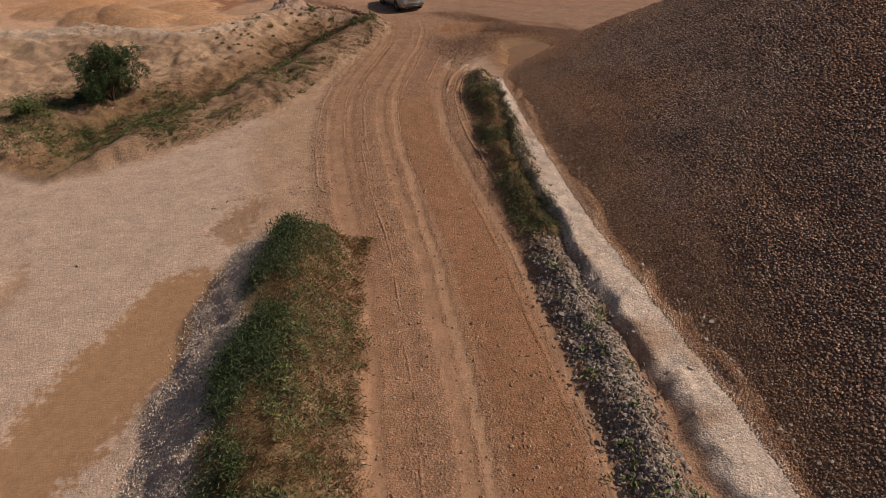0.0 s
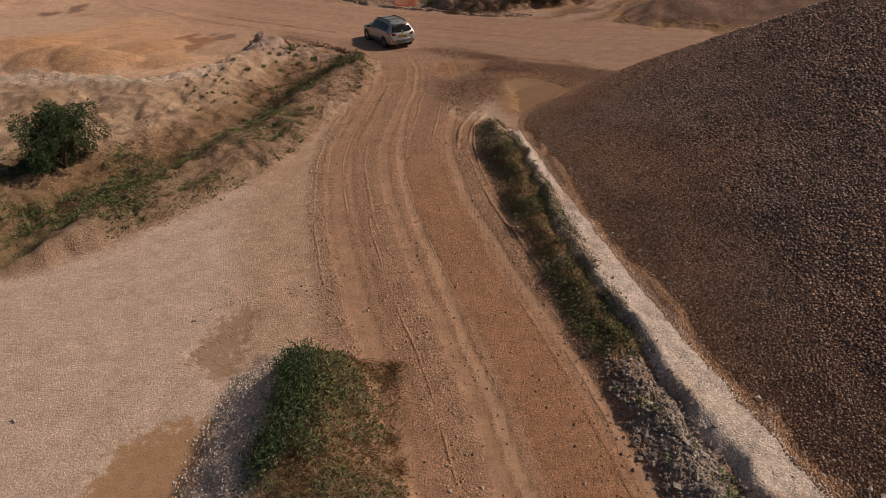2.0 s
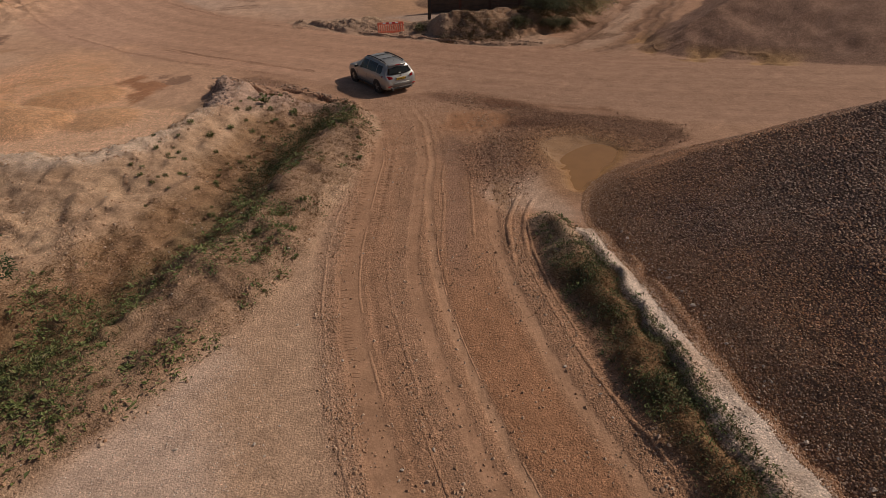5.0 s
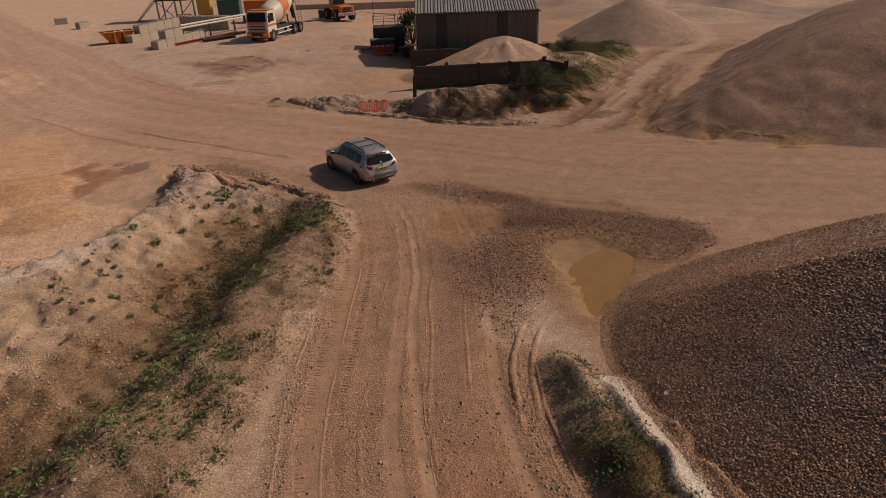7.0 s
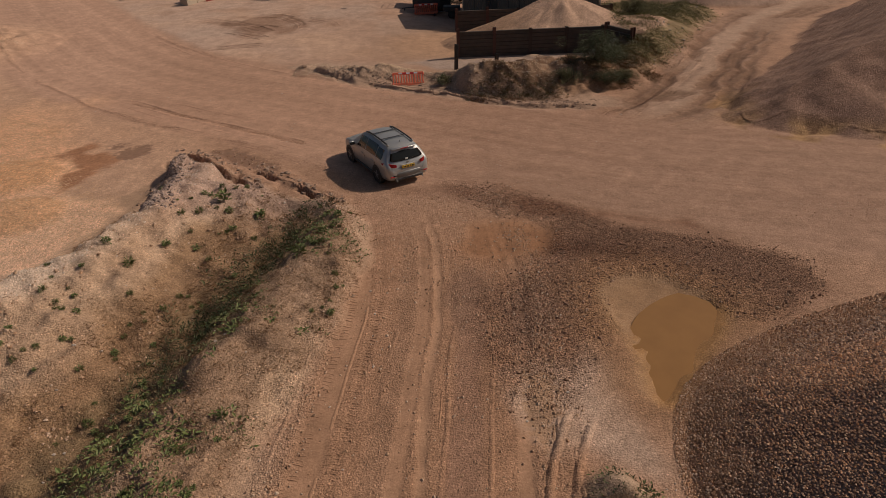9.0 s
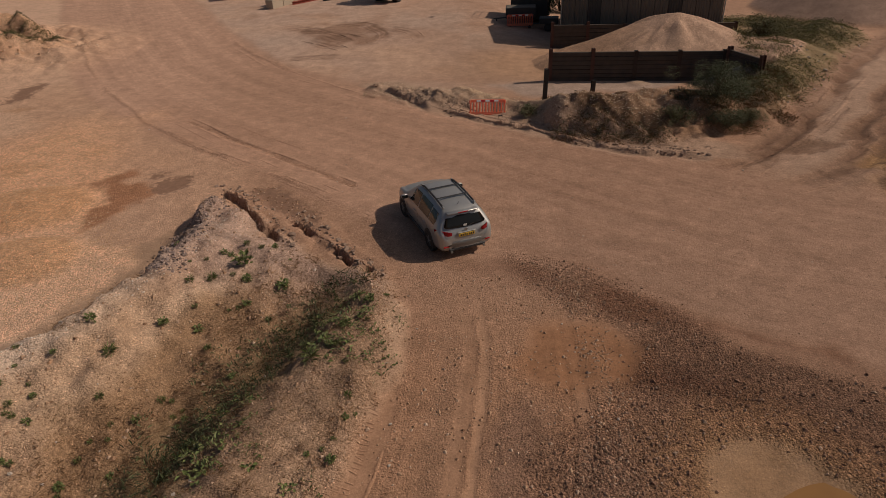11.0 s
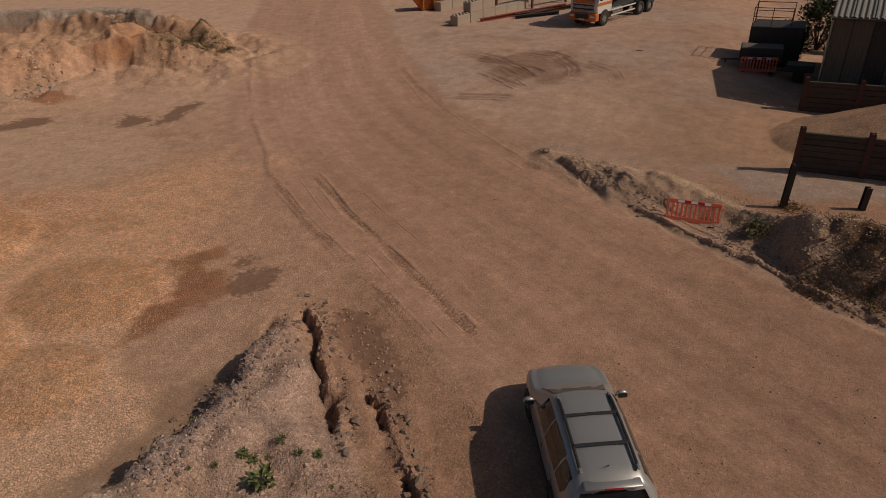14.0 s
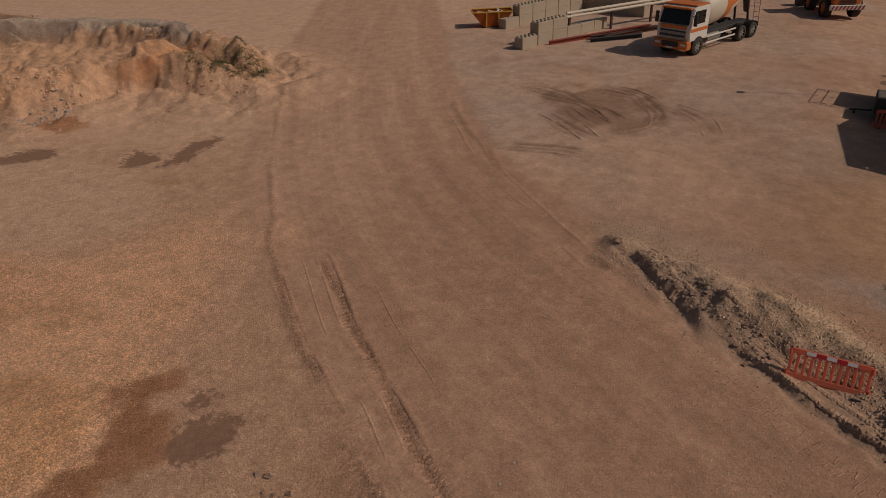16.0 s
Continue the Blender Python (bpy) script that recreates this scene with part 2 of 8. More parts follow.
HEAP_TOE = [(7.6, 0), (6.9, 5), (6.2, 9.4), (5.5, 13), (4.85, 16.5), (4.45, 20), (4.0, 24), (3.65, 28), (3.55, 31.8), (4.7, 34.5), (7.4, 36.1), (12, 37.5), (20, 38.8), (30, 37), (38, 25), (38, 0), (22, -14)]
TRACK = [(1.9, -6), (1.45, 3), (1.25, 7.2), (0.55, 13), (0.0, 16.5), (-0.8, 20.3), (-1.6, 25), (-1.9, 30), (-1.2, 35), (-0.6, 39), (-0.6, 44), (-1.5, 48)]
HAUL = [(60, 32), (40, 37.5), (30, 40.5), (22, 42.7), (14, 45.4), (8, 48), (2.5, 51.5), (-4, 56.4), (-9, 60), (-14.5, 64), (-19.2, 68), (-25.3, 75), (-34, 88), (-50, 114), (-68, 146)]
BANK_EDGE = [(-14.5, 20.9), (-12.2, 22.2), (-10.1, 24.2), (-8.6, 26.2), (-7.2, 28.1), (-6.1, 30.8), (-4.7, 35.2), (-3.3, 40), (-2.9, 42.5), (-3.7, 45.5), (-6.0, 46.8), (-8.5, 48.6), (-10.5, 50.4), (-11.9, 51.6), (-12.1, 50), (-11.7, 47.4), (-11.9, 44.9), (-13.0, 42.5), (-14.7, 40.8), (-18, 40.9), (-20.5, 42), (-26, 42), (-40, 41), (-40, 24), (-28, 23), (-20, 23)]
DITCH = [(-5.4, 45.6), (-6.7, 42.2), (-8.2, 38.4), (-9.4, 35.0), (-11.0, 31.6), (-12.6, 29.0), (-14.0, 26.4), (-15.2, 22)]
RIDGE = [(-9.6, 49.2, 0.25, 1.8), (-10.6, 46.8, 0.35, 2.2), (-11.4, 44.2, 0.45, 3.0), (-12.6, 41.7, 0.55, 3.6), (-14.2, 39.5, 0.65, 4.0), (-16.5, 39, 0.75, 4.6), (-20, 40, 0.8, 5.0), (-26, 40, 0.8, 5.0), (-36, 39, 0.8, 5.0)]
BERM = [(-3.5, 17.2, 0.25, 0.9), (-4.0, 16.0, 0.8, 1.35), (-3.9, 13.5, 1.05, 1.6), (-3.5, 10, 1.25, 1.7), (-3.3, 6, 1.3, 1.8), (-3.1, 0, 1.2, 1.8), (-3, -6, 1.2, 1.8)]
STRIP = [(4.1, 5, 0.35, 1.0), (3.8, 10, 0.35, 0.9), (3.25, 14, 0.4, 0.9), (2.85, 18, 0.4, 0.95), (2.6, 22, 0.4, 1.0), (2.25, 26, 0.5, 1.1), (2.1, 29.5, 0.6, 1.1), (2.0, 31.6, 0.55, 0.9)]
CHALK = [(6.45, 4, 0.2, 0.6), (5.9, 8, 0.22, 0.75), (5.15, 12, 0.34, 0.9), (4.5, 15, 0.5, 1.0), (4.05, 19, 0.42, 0.9), (3.62, 24, 0.4, 0.75), (3.28, 28, 0.35, 0.6), (3.05, 31, 0.25, 0.5)]
SPOIL = [(-7.6, 66.4, 0.25, 1.0), (-5.4, 65.2, 0.42, 1.6), (-3.4, 64.2, 0.68, 2.0), (-1.0, 63.3, 0.55, 1.7), (1.4, 61.4, 0.7, 1.1), (2.8, 60.4, 1.25, 1.9), (4.5, 59.9, 1.5, 2.5), (7, 59.7, 1.6, 2.9), (9.6, 60.4, 1.5, 2.9), (12.0, 62.2, 1.1, 2.5), (15, 66.2, 0.9, 2.8), (18.5, 71.5, 0.9, 3.4), (22.5, 78, 0.9, 3.6)]
KERF = [(8.4, 55.4), (5.6, 55.9), (4.4, 56.4), (3.1, 57.2), (1.9, 58.0), (0.6, 59.1), (-0.5, 59.9), (-2.6, 61.3), (-5.2, 63.4), (-7.7, 66.0)]
CRACK = [(-12.0, 52.3), (-10.9, 51.1), (-9.75, 49.7), (-8.75, 48.5), (-8.1, 47.8)]
CRACK_EDGE = [(-8.4, 49.7), (-7.5, 48.8), (-6.8, 48.1), (-6.0, 47.2), (-5.3, 46.5), (-4.7, 46.0)]
CRACK_SMALL = [(-12.4, 51.5), (-12.1, 50.7), (-11.9, 50.1)]
FLANK = [(-10.9, 45.2, 0.3, 0.8), (-11.1, 46.0, 0.42, 0.9), (-11.1, 46.9, 0.34, 0.8), (-11.4, 47.9, 0.45, 0.9), (-11.3, 48.8, 0.38, 0.85), (-11.2, 49.6, 0.2, 0.6)]
HEAP2 = [(14.2, 52.5), (16, 50.4), (20, 48.4), (26, 45.6), (36, 42.5), (50, 40), (60, 50), (56, 70), (42, 78), (33, 75), (24, 64), (16.5, 56.5)]
SCARP = [(-33.2, 77.5), (-33.6, 75), (-35.7, 73.4), (-39.2, 72.4), (-41.2, 71.2), (-42.1, 69.1), (-44.1, 66.6), (-46.5, 64.8), (-60, 63), (-80, 63), (-80, 80), (-60, 80), (-50, 80.5), (-42, 80.5), (-36, 79.5)]
WALL2 = [(-43.0, 78.6, 0.7, 1.3), (-44.5, 79.2, 1.35, 1.6), (-48, 80.0, 1.45, 1.7), (-52, 79.8, 1.35, 1.7), (-57, 78.6, 1.35, 1.7), (-64, 76.4, 1.35, 1.7), (-80, 72, 1.35, 1.7)]
MOUND = (-41.9, 74.8)
SAND = [(-20.8, 46.4, 1.3, 3.0), (-24.0, 47.5, 1.4, 3.4), (-17.0, 46.6, 0.45, 2.4), (-19.4, 50.6, 0.5, 3.0), (-28, 51, 1.1, 4.5)]
POND = [(3.8, 39.0), (4.5, 39.5), (5.4, 39.5), (6.2, 38.8), (6.8, 38.0), (6.8, 37.2), (6.1, 36.4), (5.0, 35.3), (4.0, 34.3), (3.6, 34.8), (3.9, 36.2), (3.8, 37.6)]
BAY_PILE = (10.6, 71.8, 3.0)
FAR_HEAPS = [(29.5, 88, 4.4, 0.52), (62, 126, 4.0, 0.4), (12.6, 66.0, 1.3, 0.62), (7.6, 66.7, 0.5, 0.45)]
SIDE_TRACK = [(9, 52.6), (12.5, 55.0), (16, 59.6), (20, 66), (27, 74.5), (36, 82)]
SIDE_RUTS = [[(9, 53.6), (12.5, 56.4), (15.6, 58.2), (18.3, 61.2), (22, 66)], [(10.4, 52.4), (13.2, 53.9), (16.1, 56.4), (19, 60.4)], [(9.6, 54.6), (12.4, 57.6), (16, 62), (20.5, 68.5)]]
SLOPE = [(14.4, 72), (13.5, 66), (11.6, 63.2), (12.4, 61.7), (13.9, 62.1), (16.2, 64.6), (21.1, 72.0), (24.2, 76.0), (24, 81), (21.5, 84.5), (18.5, 86), (17.0, 83), (16.4, 76)]
CONCRETE_PAD = [(-1.0, 67.2), (1.6, 64.6), (5, 65.2), (9, 66.0), (9.4, 67.4), (5, 67.5), (2.2, 67.9)]
DARK = [(0, 47), (1.5, 46.4), (3.8, 44.4), (5, 42.6), (6.6, 41.6), (8.4, 40.8), (10, 39.6), (9.6, 38.2), (7.6, 37.4), (6.8, 38.6), (5.4, 39.8), (4.2, 39.8), (3.2, 38.2), (2.4, 36), (1.0, 34.5), (0.3, 36), (0.7, 39), (2.9, 41.0), (3.3, 43.2), (1.4, 45)]
RED = [(0.3, 43.2), (1.6, 43.9), (3.0, 43.2), (3.0, 42.0), (1.6, 41.3), (0.5, 41.6)]
WETS = [("yard", [(-6.5, 15.0), (-6.2, 14.3), (-6.3, 12.4), (-6.4, 10.6), (-6.9, 8.9), (-7.4, 7.6), (-7.6, 6), (-7.8, 3), (-9.4, 3), (-9.1, 6), (-9.35, 8.6), (-9.3, 10.1), (-9.05, 11.5), (-8.5, 12.5), (-8.3, 13.7), (-7.8, 14.7)]), ("scrape", [(-6.4, 19.5), (-6.0, 19.1), (-6.2, 17.9), (-6.4, 16.3), (-7.2, 16.7), (-7.5, 17.4), (-7.2, 18.5), (-6.8, 19.2)]), ("faint", [(-12.9, 13.6), (-12.6, 15.4), (-12.2, 15.6), (-12.0, 14.6), (-12.0, 13.0)]),
        ("faint", [(0.7, 35.4), (1.3, 35.8), (1.6, 35.0), (1.3, 33.8), (0.8, 32.9), (0.5, 34.0)]),
        ("mud", [(-10.9, 52.0), (-10.6, 52.5), (-9.7, 52.4), (-7.9, 50.8), (-7.2, 50.1), (-7.3, 49.3), (-8.5, 50.0), (-10.0, 51.0)]),
        ("mud", [(-15.1, 52.1), (-15.4, 52.7), (-14.9, 53.5), (-14.0, 53.9), (-13.5, 53.3), (-13.6, 52.6), (-14.1, 52.0)]), ("mud", [(-15.9, 53.6), (-16.0, 54.1), (-15.4, 54.3), (-14.9, 54.1), (-15.3, 53.6)]),
        ("red", [(-18.0, 53.1), (-17.8, 54.0), (-17.2, 54.7), (-16.6, 54.3), (-17.0, 53.4), (-16.5, 52.8), (-15.2, 52.7), (-15.0, 51.9), (-16.0, 51.0)]),
        ("red", [(-16.0, 51.0), (-16.6, 50.2), (-16.5, 49.2), (-16.3, 48.3), (-15.7, 47.9), (-15.5, 49.3), (-15.7, 50.2)]),
        ("mud", [(-40.2, 62.0), (-40.0, 63.4), (-38.2, 64.3), (-37.4, 63.2), (-39.0, 61.8)]), ("mud", [(-34.4, 66.2), (-32.6, 65.9), (-31.2, 65.6), (-31.4, 64.7), (-32.4, 64.1)]), ("mud", [(-30.8, 65.7), (-32.0, 67.8), (-30.9, 69.2), (-30.1, 67.1), (-29.7, 65.6), (-30.6, 64.4)]), ("faint", [(-29.8, 63.3), (-28.7, 64.0), (-27.8, 63.6), (-28.8, 63.0)]), ("red", [(-43, 66), (-40.6, 67.4), (-39.4, 67), (-41, 65.6)]),
        ("gutter", [(-13.4, 47.6), (-12.8, 46.4), (-12.75, 45.2), (-13.7, 43.2), (-15, 41.9), (-17.5, 41.4), (-17, 40.9), (-14.0, 41.4), (-12.6, 43.2), (-11.8, 45), (-11.5, 47.6), (-12.0, 48.6)])]
LOOPS = [[(-17.7, 82.0), (-15.2, 81.0), (-12.6, 79.2), (-11.0, 77.8)], [(-13.7, 82.8), (-11.2, 82.0), (-9.6, 79.9), (-9.2, 77.7), (-10.5, 76.3)], [(-15.4, 78.2), (-13.4, 77.0), (-11.7, 75.4)], [(-9.3, 80.8), (-7.4, 79.7), (-6.4, 77.5)], [(-15.9, 73.3), (-13.7, 73.8), (-11.4, 73.9)], [(-16.6, 80.2), (-13.8, 79.4), (-11.4, 77.2)]]
RUT_A = [(-36.6, 84.2), (-31.8, 76.0), (-27.2, 69.6), (-23.0, 64.8), (-18.2, 59.8), (-15.6, 57.7), (-13.0, 55.8), (-10.9, 54.4), (-9.5, 53.4), (-7.6, 51.9), (-5.0, 49.6)]
RUT_B = [(-17.6, 61.6), (-14.8, 59.1), (-13.0, 57.7), (-11.0, 56.3), (-9.4, 55.0), (-8.3, 54.2), (-6.4, 52.8)]
RUT_C = [(-21.5, 79.0), (-15.8, 72.2), (-11.1, 68.0), (-7.7, 64.8)]
BAND_A = [(-4.4, 48.6), (-1.6, 47.0), (0.6, 45.8), (2.1, 45.3), (3.5, 44.3), (4.6, 43.6), (6.1, 43.3), (7.2, 42.7), (8.1, 42.2)]
BAND_B = [(1.9, 41.7), (3.3, 41.5), (4.5, 41.4), (5.3, 40.8), (5.6, 40.2), (6.3, 39.5), (6.8, 38.8)]
GRAVEL_A = [(0.8, 38.8), (2.1, 39.7), (3.5, 39.6), (3.1, 38.6), (2.4, 37.7), (1.5, 36.9), (0.7, 37.0)]
GRAVEL_B = [(-1.0, 39.0), (0.1, 40.5), (0.3, 38.8), (-0.8, 37.2)]
PALE_END = [(0.8, 35.5), (2.1, 36.2), (3.05, 36.0), (3.4, 35.1), (3.4, 33.8), (3.2, 32.4), (2.7, 32.6), (2.0, 33.2), (1.4, 33.2), (0.7, 32.7), (0.6, 34.1)]
WATER = [(4.05, 36.6), (4.7, 37.5), (5.8, 38.1), (6.85, 37.75), (6.3, 36.6), (5.1, 35.35), (4.05, 34.2), (3.85, 35.0)]


def ridge_height(x, y, line, sharp=1.0):
    d, s, h, w = along(x, y, line)
    u = np.clip(1 - np.abs(d) / w, 0, 1)
    return h * np.minimum(u * sharp, sstep(0, 1, u) * 0.6 + u * 0.4), d, s, w


def far_rise(x, y):
    return 1.1 * sstep(66, 90, y) * sstep(-4, 6, -x + 2)


def land(x, y):
    """Height of the land and, for each vertex, the region it belongs to, its soil colour, stoniness and damp."""
    wx, wy = x + 0.3 * fbm(x, y, 1.6, 3, 41), y + 0.3 * fbm(x, y, 1.6, 3, 57)
    big, mid, fine = fbm(x, y, 9, 3, 3), fbm(x, y, 2.2, 4, 7), fbm(x, y, 0.55, 3, 11)
    z = 0.03 * big + 0.004 * mid + far_rise(x, y)
    region = np.zeros(x.shape, np.int32)
    col = np.empty((*x.shape, 3))
    col[...] = (0.42, 0.255, 0.17)
    stony, damp = np.full(x.shape, 0.3), np.zeros(x.shape)

    def tint(c, k):
        col[...] = col + (np.array(c) - col) * np.clip(k, 0, 1)[..., None]

    # pale dusty far yard, with some distance haze mixed into its colour
    tint((0.55, 0.395, 0.31), 0.9 * sstep(63, 72, y) * (0.35 + 0.65 * sstep(4, -18, x)) * sstep(16, 4, x))
    tint((0.36, 0.21, 0.135), 0.4 * sstep(0.1, 0.9, mid + 0.5 * big))
    tint((0.57, 0.365, 0.25), 0.9 * sstep(-9, -13, x) * sstep(43, 47, y) * sstep(75, 66, y))
    far_ = sstep(62, 70, y)
    soft = fbm(x, y, 6.0, 4, 151)
    tint((0.62, 0.41, 0.28), 0.4 * far_ * sstep(0.0, 0.8, soft))
    tint((0.50, 0.385, 0.315), 0.45 * far_ * sstep(0.0, 0.8, -soft) * sstep(10, -2, x))
    tint((0.68, 0.46, 0.33), 0.8 * far_ * sstep(-26, -36, x))
    stony = stony - 0.27 * far_
    tint((0.38, 0.245, 0.165), 0.7 * sstep(-5, -0.5, x + 1.2 * soft) * sstep(5, 2, x) * sstep(66, 69, y) * sstep(80, 76, y))
    tint((0.68, 0.47, 0.335), 0.75 * sstep(-25, -30, x + 2 * soft) * sstep(54, 58, y) * sstep(66, 62, y))
    # pale gravel yard beside the track
    d, s = along(x, y, TRACK)
    dw = d + 0.045 * fbm(x, y, 1.5, 3, 5)
    yard = sstep(-0.6, 0.7, -dw - 3.6 + 0.4 * mid) * (y < 45)
    pale = yard * sstep(-0.1, 1.6, -d - 5.0 + 1.5 * big + 0.5 * mid)
    tint((0.52, 0.345, 0.235), yard)
    tint((0.60, 0.435, 0.34), pale)
    stony = stony - 0.05 * pale
    # the track
    ends = sstep(47, 41, y)
    track = sstep(3.5, 2.9, np.abs(dw)) * ends
    tint((0.42, 0.24, 0.148), track)
    near = sstep(33, 26, y)
    bed = sstep(-0.1, 0.1, dw) * sstep(1.7, 1.4, dw) * near
    tint((0.37, 0.185, 0.1), 0.7 * bed)
    tint((0.30, 0.175, 0.125), 0.55 * sstep(0.5, 0.25, np.abs(dw - 0.6) + 0.12 * mid) * sstep(28, 31, y) * sstep(41, 37, y))
    tint((0.36, 0.215, 0.14), 0.5 * sstep(0.5, 0.2, np.abs(dw + 1.2) + 0.15 * mid) * track)
    for off, wd, k in ((-0.8, 0.25, 0.15), (-0.42 + 0.25 * sstep(17, 21, y) - 0.25 * sstep(31, 35, y), 0.17, 0.75), (1.9, 0.22, 0.5), (-2.75, 0.45, 0.35)):
        band = sstep(wd, wd * 0.5, np.abs(dw - off) + 0.03 * fine) * track
        tint((0.52, 0.325, 0.212), k * band * (0.45 + 0.55 * near) * (0.75 + 0.25 * np.clip(mid, -1, 1)))
        z = z - 0.012 * band
        stony = stony - 0.3 * band
    for off, wd, dep in ((1.66, 0.08, 0.04), (-2.1, 0.1, 0.02), (0.0, 0.05, 0.025), (-3.05, 0.09, 0.03)):
        cut = sstep(wd, wd * 0.3, np.abs(dw - off)) * track * (0.4 + 0.6 * sstep(-0.5, 0.3, fbm(x, y, 4.0, 2, 9)))
        z = z - dep * cut
        # rut cuts tinted darker, shadow of the edge included
        tint((0.29, 0.165, 0.105), 0.45 * cut)
    rows = np.maximum(sstep(0.5, 0.15, np.abs(dw + 3.4)), sstep(0.6, 0.2, np.abs(dw + 1.55)) * 0.6 * near)
    rows = np.maximum(rows, sstep(0.55, 0.2, np.abs(dw - 2.55))) * ends
    z = z + 0.03 * rows * (0.6 + 0.5 * mid)
    tint((0.42, 0.255, 0.165), 0.25 * rows)
    stony = stony + 0.12 * rows + 0.12 * track * sstep(0, 0.5, mid)
    region[(np.abs(d) < 3.4) & (y < 45.5)] = 20
    # the haul road
    hd, hs = along(x, y, HAUL)
    haul = sstep(6.6, 5.2, np.abs(hd + 0.4 * big))
    tint((0.39, 0.24, 0.167), haul)
    tint((0.47, 0.295, 0.208), haul * sstep(3, -6, x))
    tint((0.495, 0.31, 0.219), haul * sstep(2, -12, x) * 0.95 * sstep(6, -3, hd - 0.25 * (x + 12)))
    stony = stony - 0.18 * haul
    tint((0.57, 0.365, 0.265), 0.9 * haul * sstep(-14, -24, x))
    streak = fbm(hd + 0.3 * mid, hs * 0.045, 0.9, 3, 77)
    tint((0.31, 0.18, 0.12), 0.22 * haul * sstep(0.0, 0.9, streak) * (0.5 + 0.5 * sstep(-16, -6, x)))
    tint((0.50, 0.325, 0.23), 0.18 * haul * sstep(0.1, 0.9, -streak) * (0.4 + 0.6 * sstep(-16, -6, x)))
    z = z + 0.006 * haul * streak
    for line, wd, dep, tone in ((RUT_A, 0.16, 0.02, 0.45), (RUT_B, 0.2, -0.05, 0.45), (RUT_C, 0.25, 0.03, 0.3)):
        kd, ks = along(x + 0.15 * mid, y + 0.15 * mid, line)
        brk = sstep(-0.7, 0.2, fbm(x, y, 3.0, 2, 27) + 0.1) * sstep(0, 1.5, ks)
        k = sstep(wd, wd * 0.4, np.abs(kd)) * brk * (np.abs(kd) < 1)
        z = z + dep * k + 0.015 * sstep(0.2, 0.05, np.abs(kd - wd - 0.12)) * brk * (dep < 0)
        tint((0.27, 0.16, 0.105), tone * k * (0.75 + 0.25 * fine))
        stony = stony + 0.4 * k
    region[np.abs(hd) < 5.6] = 21
    # orange gravel flat and its mounds
    soft_edge = 0.5 + 1.8 * sstep(50, 57, y)
    og = sstep(-1, 1, (inside(wx, wy, [(-13.6, 42.8), (-12.9, 44.5), (-12.9, 46.4), (-13.8, 47.6), (-15.6, 48.2), (-16.2, 50), (-16.4, 51.2), (-17.2, 52.8), (-17.6, 54.8), (-19.5, 58), (-21.3, 61.5), (-24, 61.3), (-27, 57), (-34, 55), (-60, 53), (-60, 45), (-45, 41), (-20, 41)]) + 0.9 * mid * sstep(47, 52, y)) / soft_edge)
    tint((0.82, 0.50, 0.315), og)
    tint((0.60, 0.33, 0.175), 0.5 * og * sstep(0.1, 0.8, mid + 0.5 * big) * sstep(45, 50, y))
    tint((0.80, 0.525, 0.36), 0.8 * og * sstep(51, 46, y))
    stony = stony + 0.35 * og
    for sx, sy, sh, sr in SAND:
        r = np.hypot(x - sx, (y - sy) * 1.2) / sr
        k = np.clip(1 - r, 0, 1)
        z = z + sh * 0.8 * np.minimum(k * 1.3, 0.25 + 0.75 * k) * sstep(0, 0.2, k)
        tint((0.64, 0.36, 0.19), 0.75 * sstep(0, 0.3, k))

    def raise_to(h, r, rough):
        nonlocal z
        z = z + np.where(h > 0, h + rough * sstep(0.0, 0.35, h), 0)
        region[h > 0.06] = r

    # the long bank with its ditch
    be = inside(wx, wy, BANK_EDGE)
    bank = sstep(-0.15, 0.7, be)
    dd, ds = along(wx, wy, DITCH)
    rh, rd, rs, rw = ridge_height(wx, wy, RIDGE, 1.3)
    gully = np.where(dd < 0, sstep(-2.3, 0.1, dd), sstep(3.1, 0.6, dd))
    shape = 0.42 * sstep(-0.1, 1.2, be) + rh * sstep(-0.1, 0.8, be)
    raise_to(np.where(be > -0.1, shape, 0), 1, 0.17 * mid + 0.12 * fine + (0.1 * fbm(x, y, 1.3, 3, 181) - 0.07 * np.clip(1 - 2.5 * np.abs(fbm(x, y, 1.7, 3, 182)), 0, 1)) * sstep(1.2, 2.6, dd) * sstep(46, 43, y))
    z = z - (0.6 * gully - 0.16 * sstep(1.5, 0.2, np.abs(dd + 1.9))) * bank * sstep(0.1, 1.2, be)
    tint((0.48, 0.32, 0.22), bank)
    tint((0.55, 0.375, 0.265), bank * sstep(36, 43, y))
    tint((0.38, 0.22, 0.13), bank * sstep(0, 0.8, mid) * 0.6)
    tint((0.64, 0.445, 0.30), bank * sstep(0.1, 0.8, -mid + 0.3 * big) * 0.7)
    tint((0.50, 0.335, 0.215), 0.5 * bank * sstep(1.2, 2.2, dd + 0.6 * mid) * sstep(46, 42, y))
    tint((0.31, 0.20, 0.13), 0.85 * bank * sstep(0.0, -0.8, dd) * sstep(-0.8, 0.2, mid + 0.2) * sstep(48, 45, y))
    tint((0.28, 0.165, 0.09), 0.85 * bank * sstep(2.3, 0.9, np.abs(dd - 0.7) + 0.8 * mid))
    # dark olive growth, and part of the ditch's shade, put into the soil colour
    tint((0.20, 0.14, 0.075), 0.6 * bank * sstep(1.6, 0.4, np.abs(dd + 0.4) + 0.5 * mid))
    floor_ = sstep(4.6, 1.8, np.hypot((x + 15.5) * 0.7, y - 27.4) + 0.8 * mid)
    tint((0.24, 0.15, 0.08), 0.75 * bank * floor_)
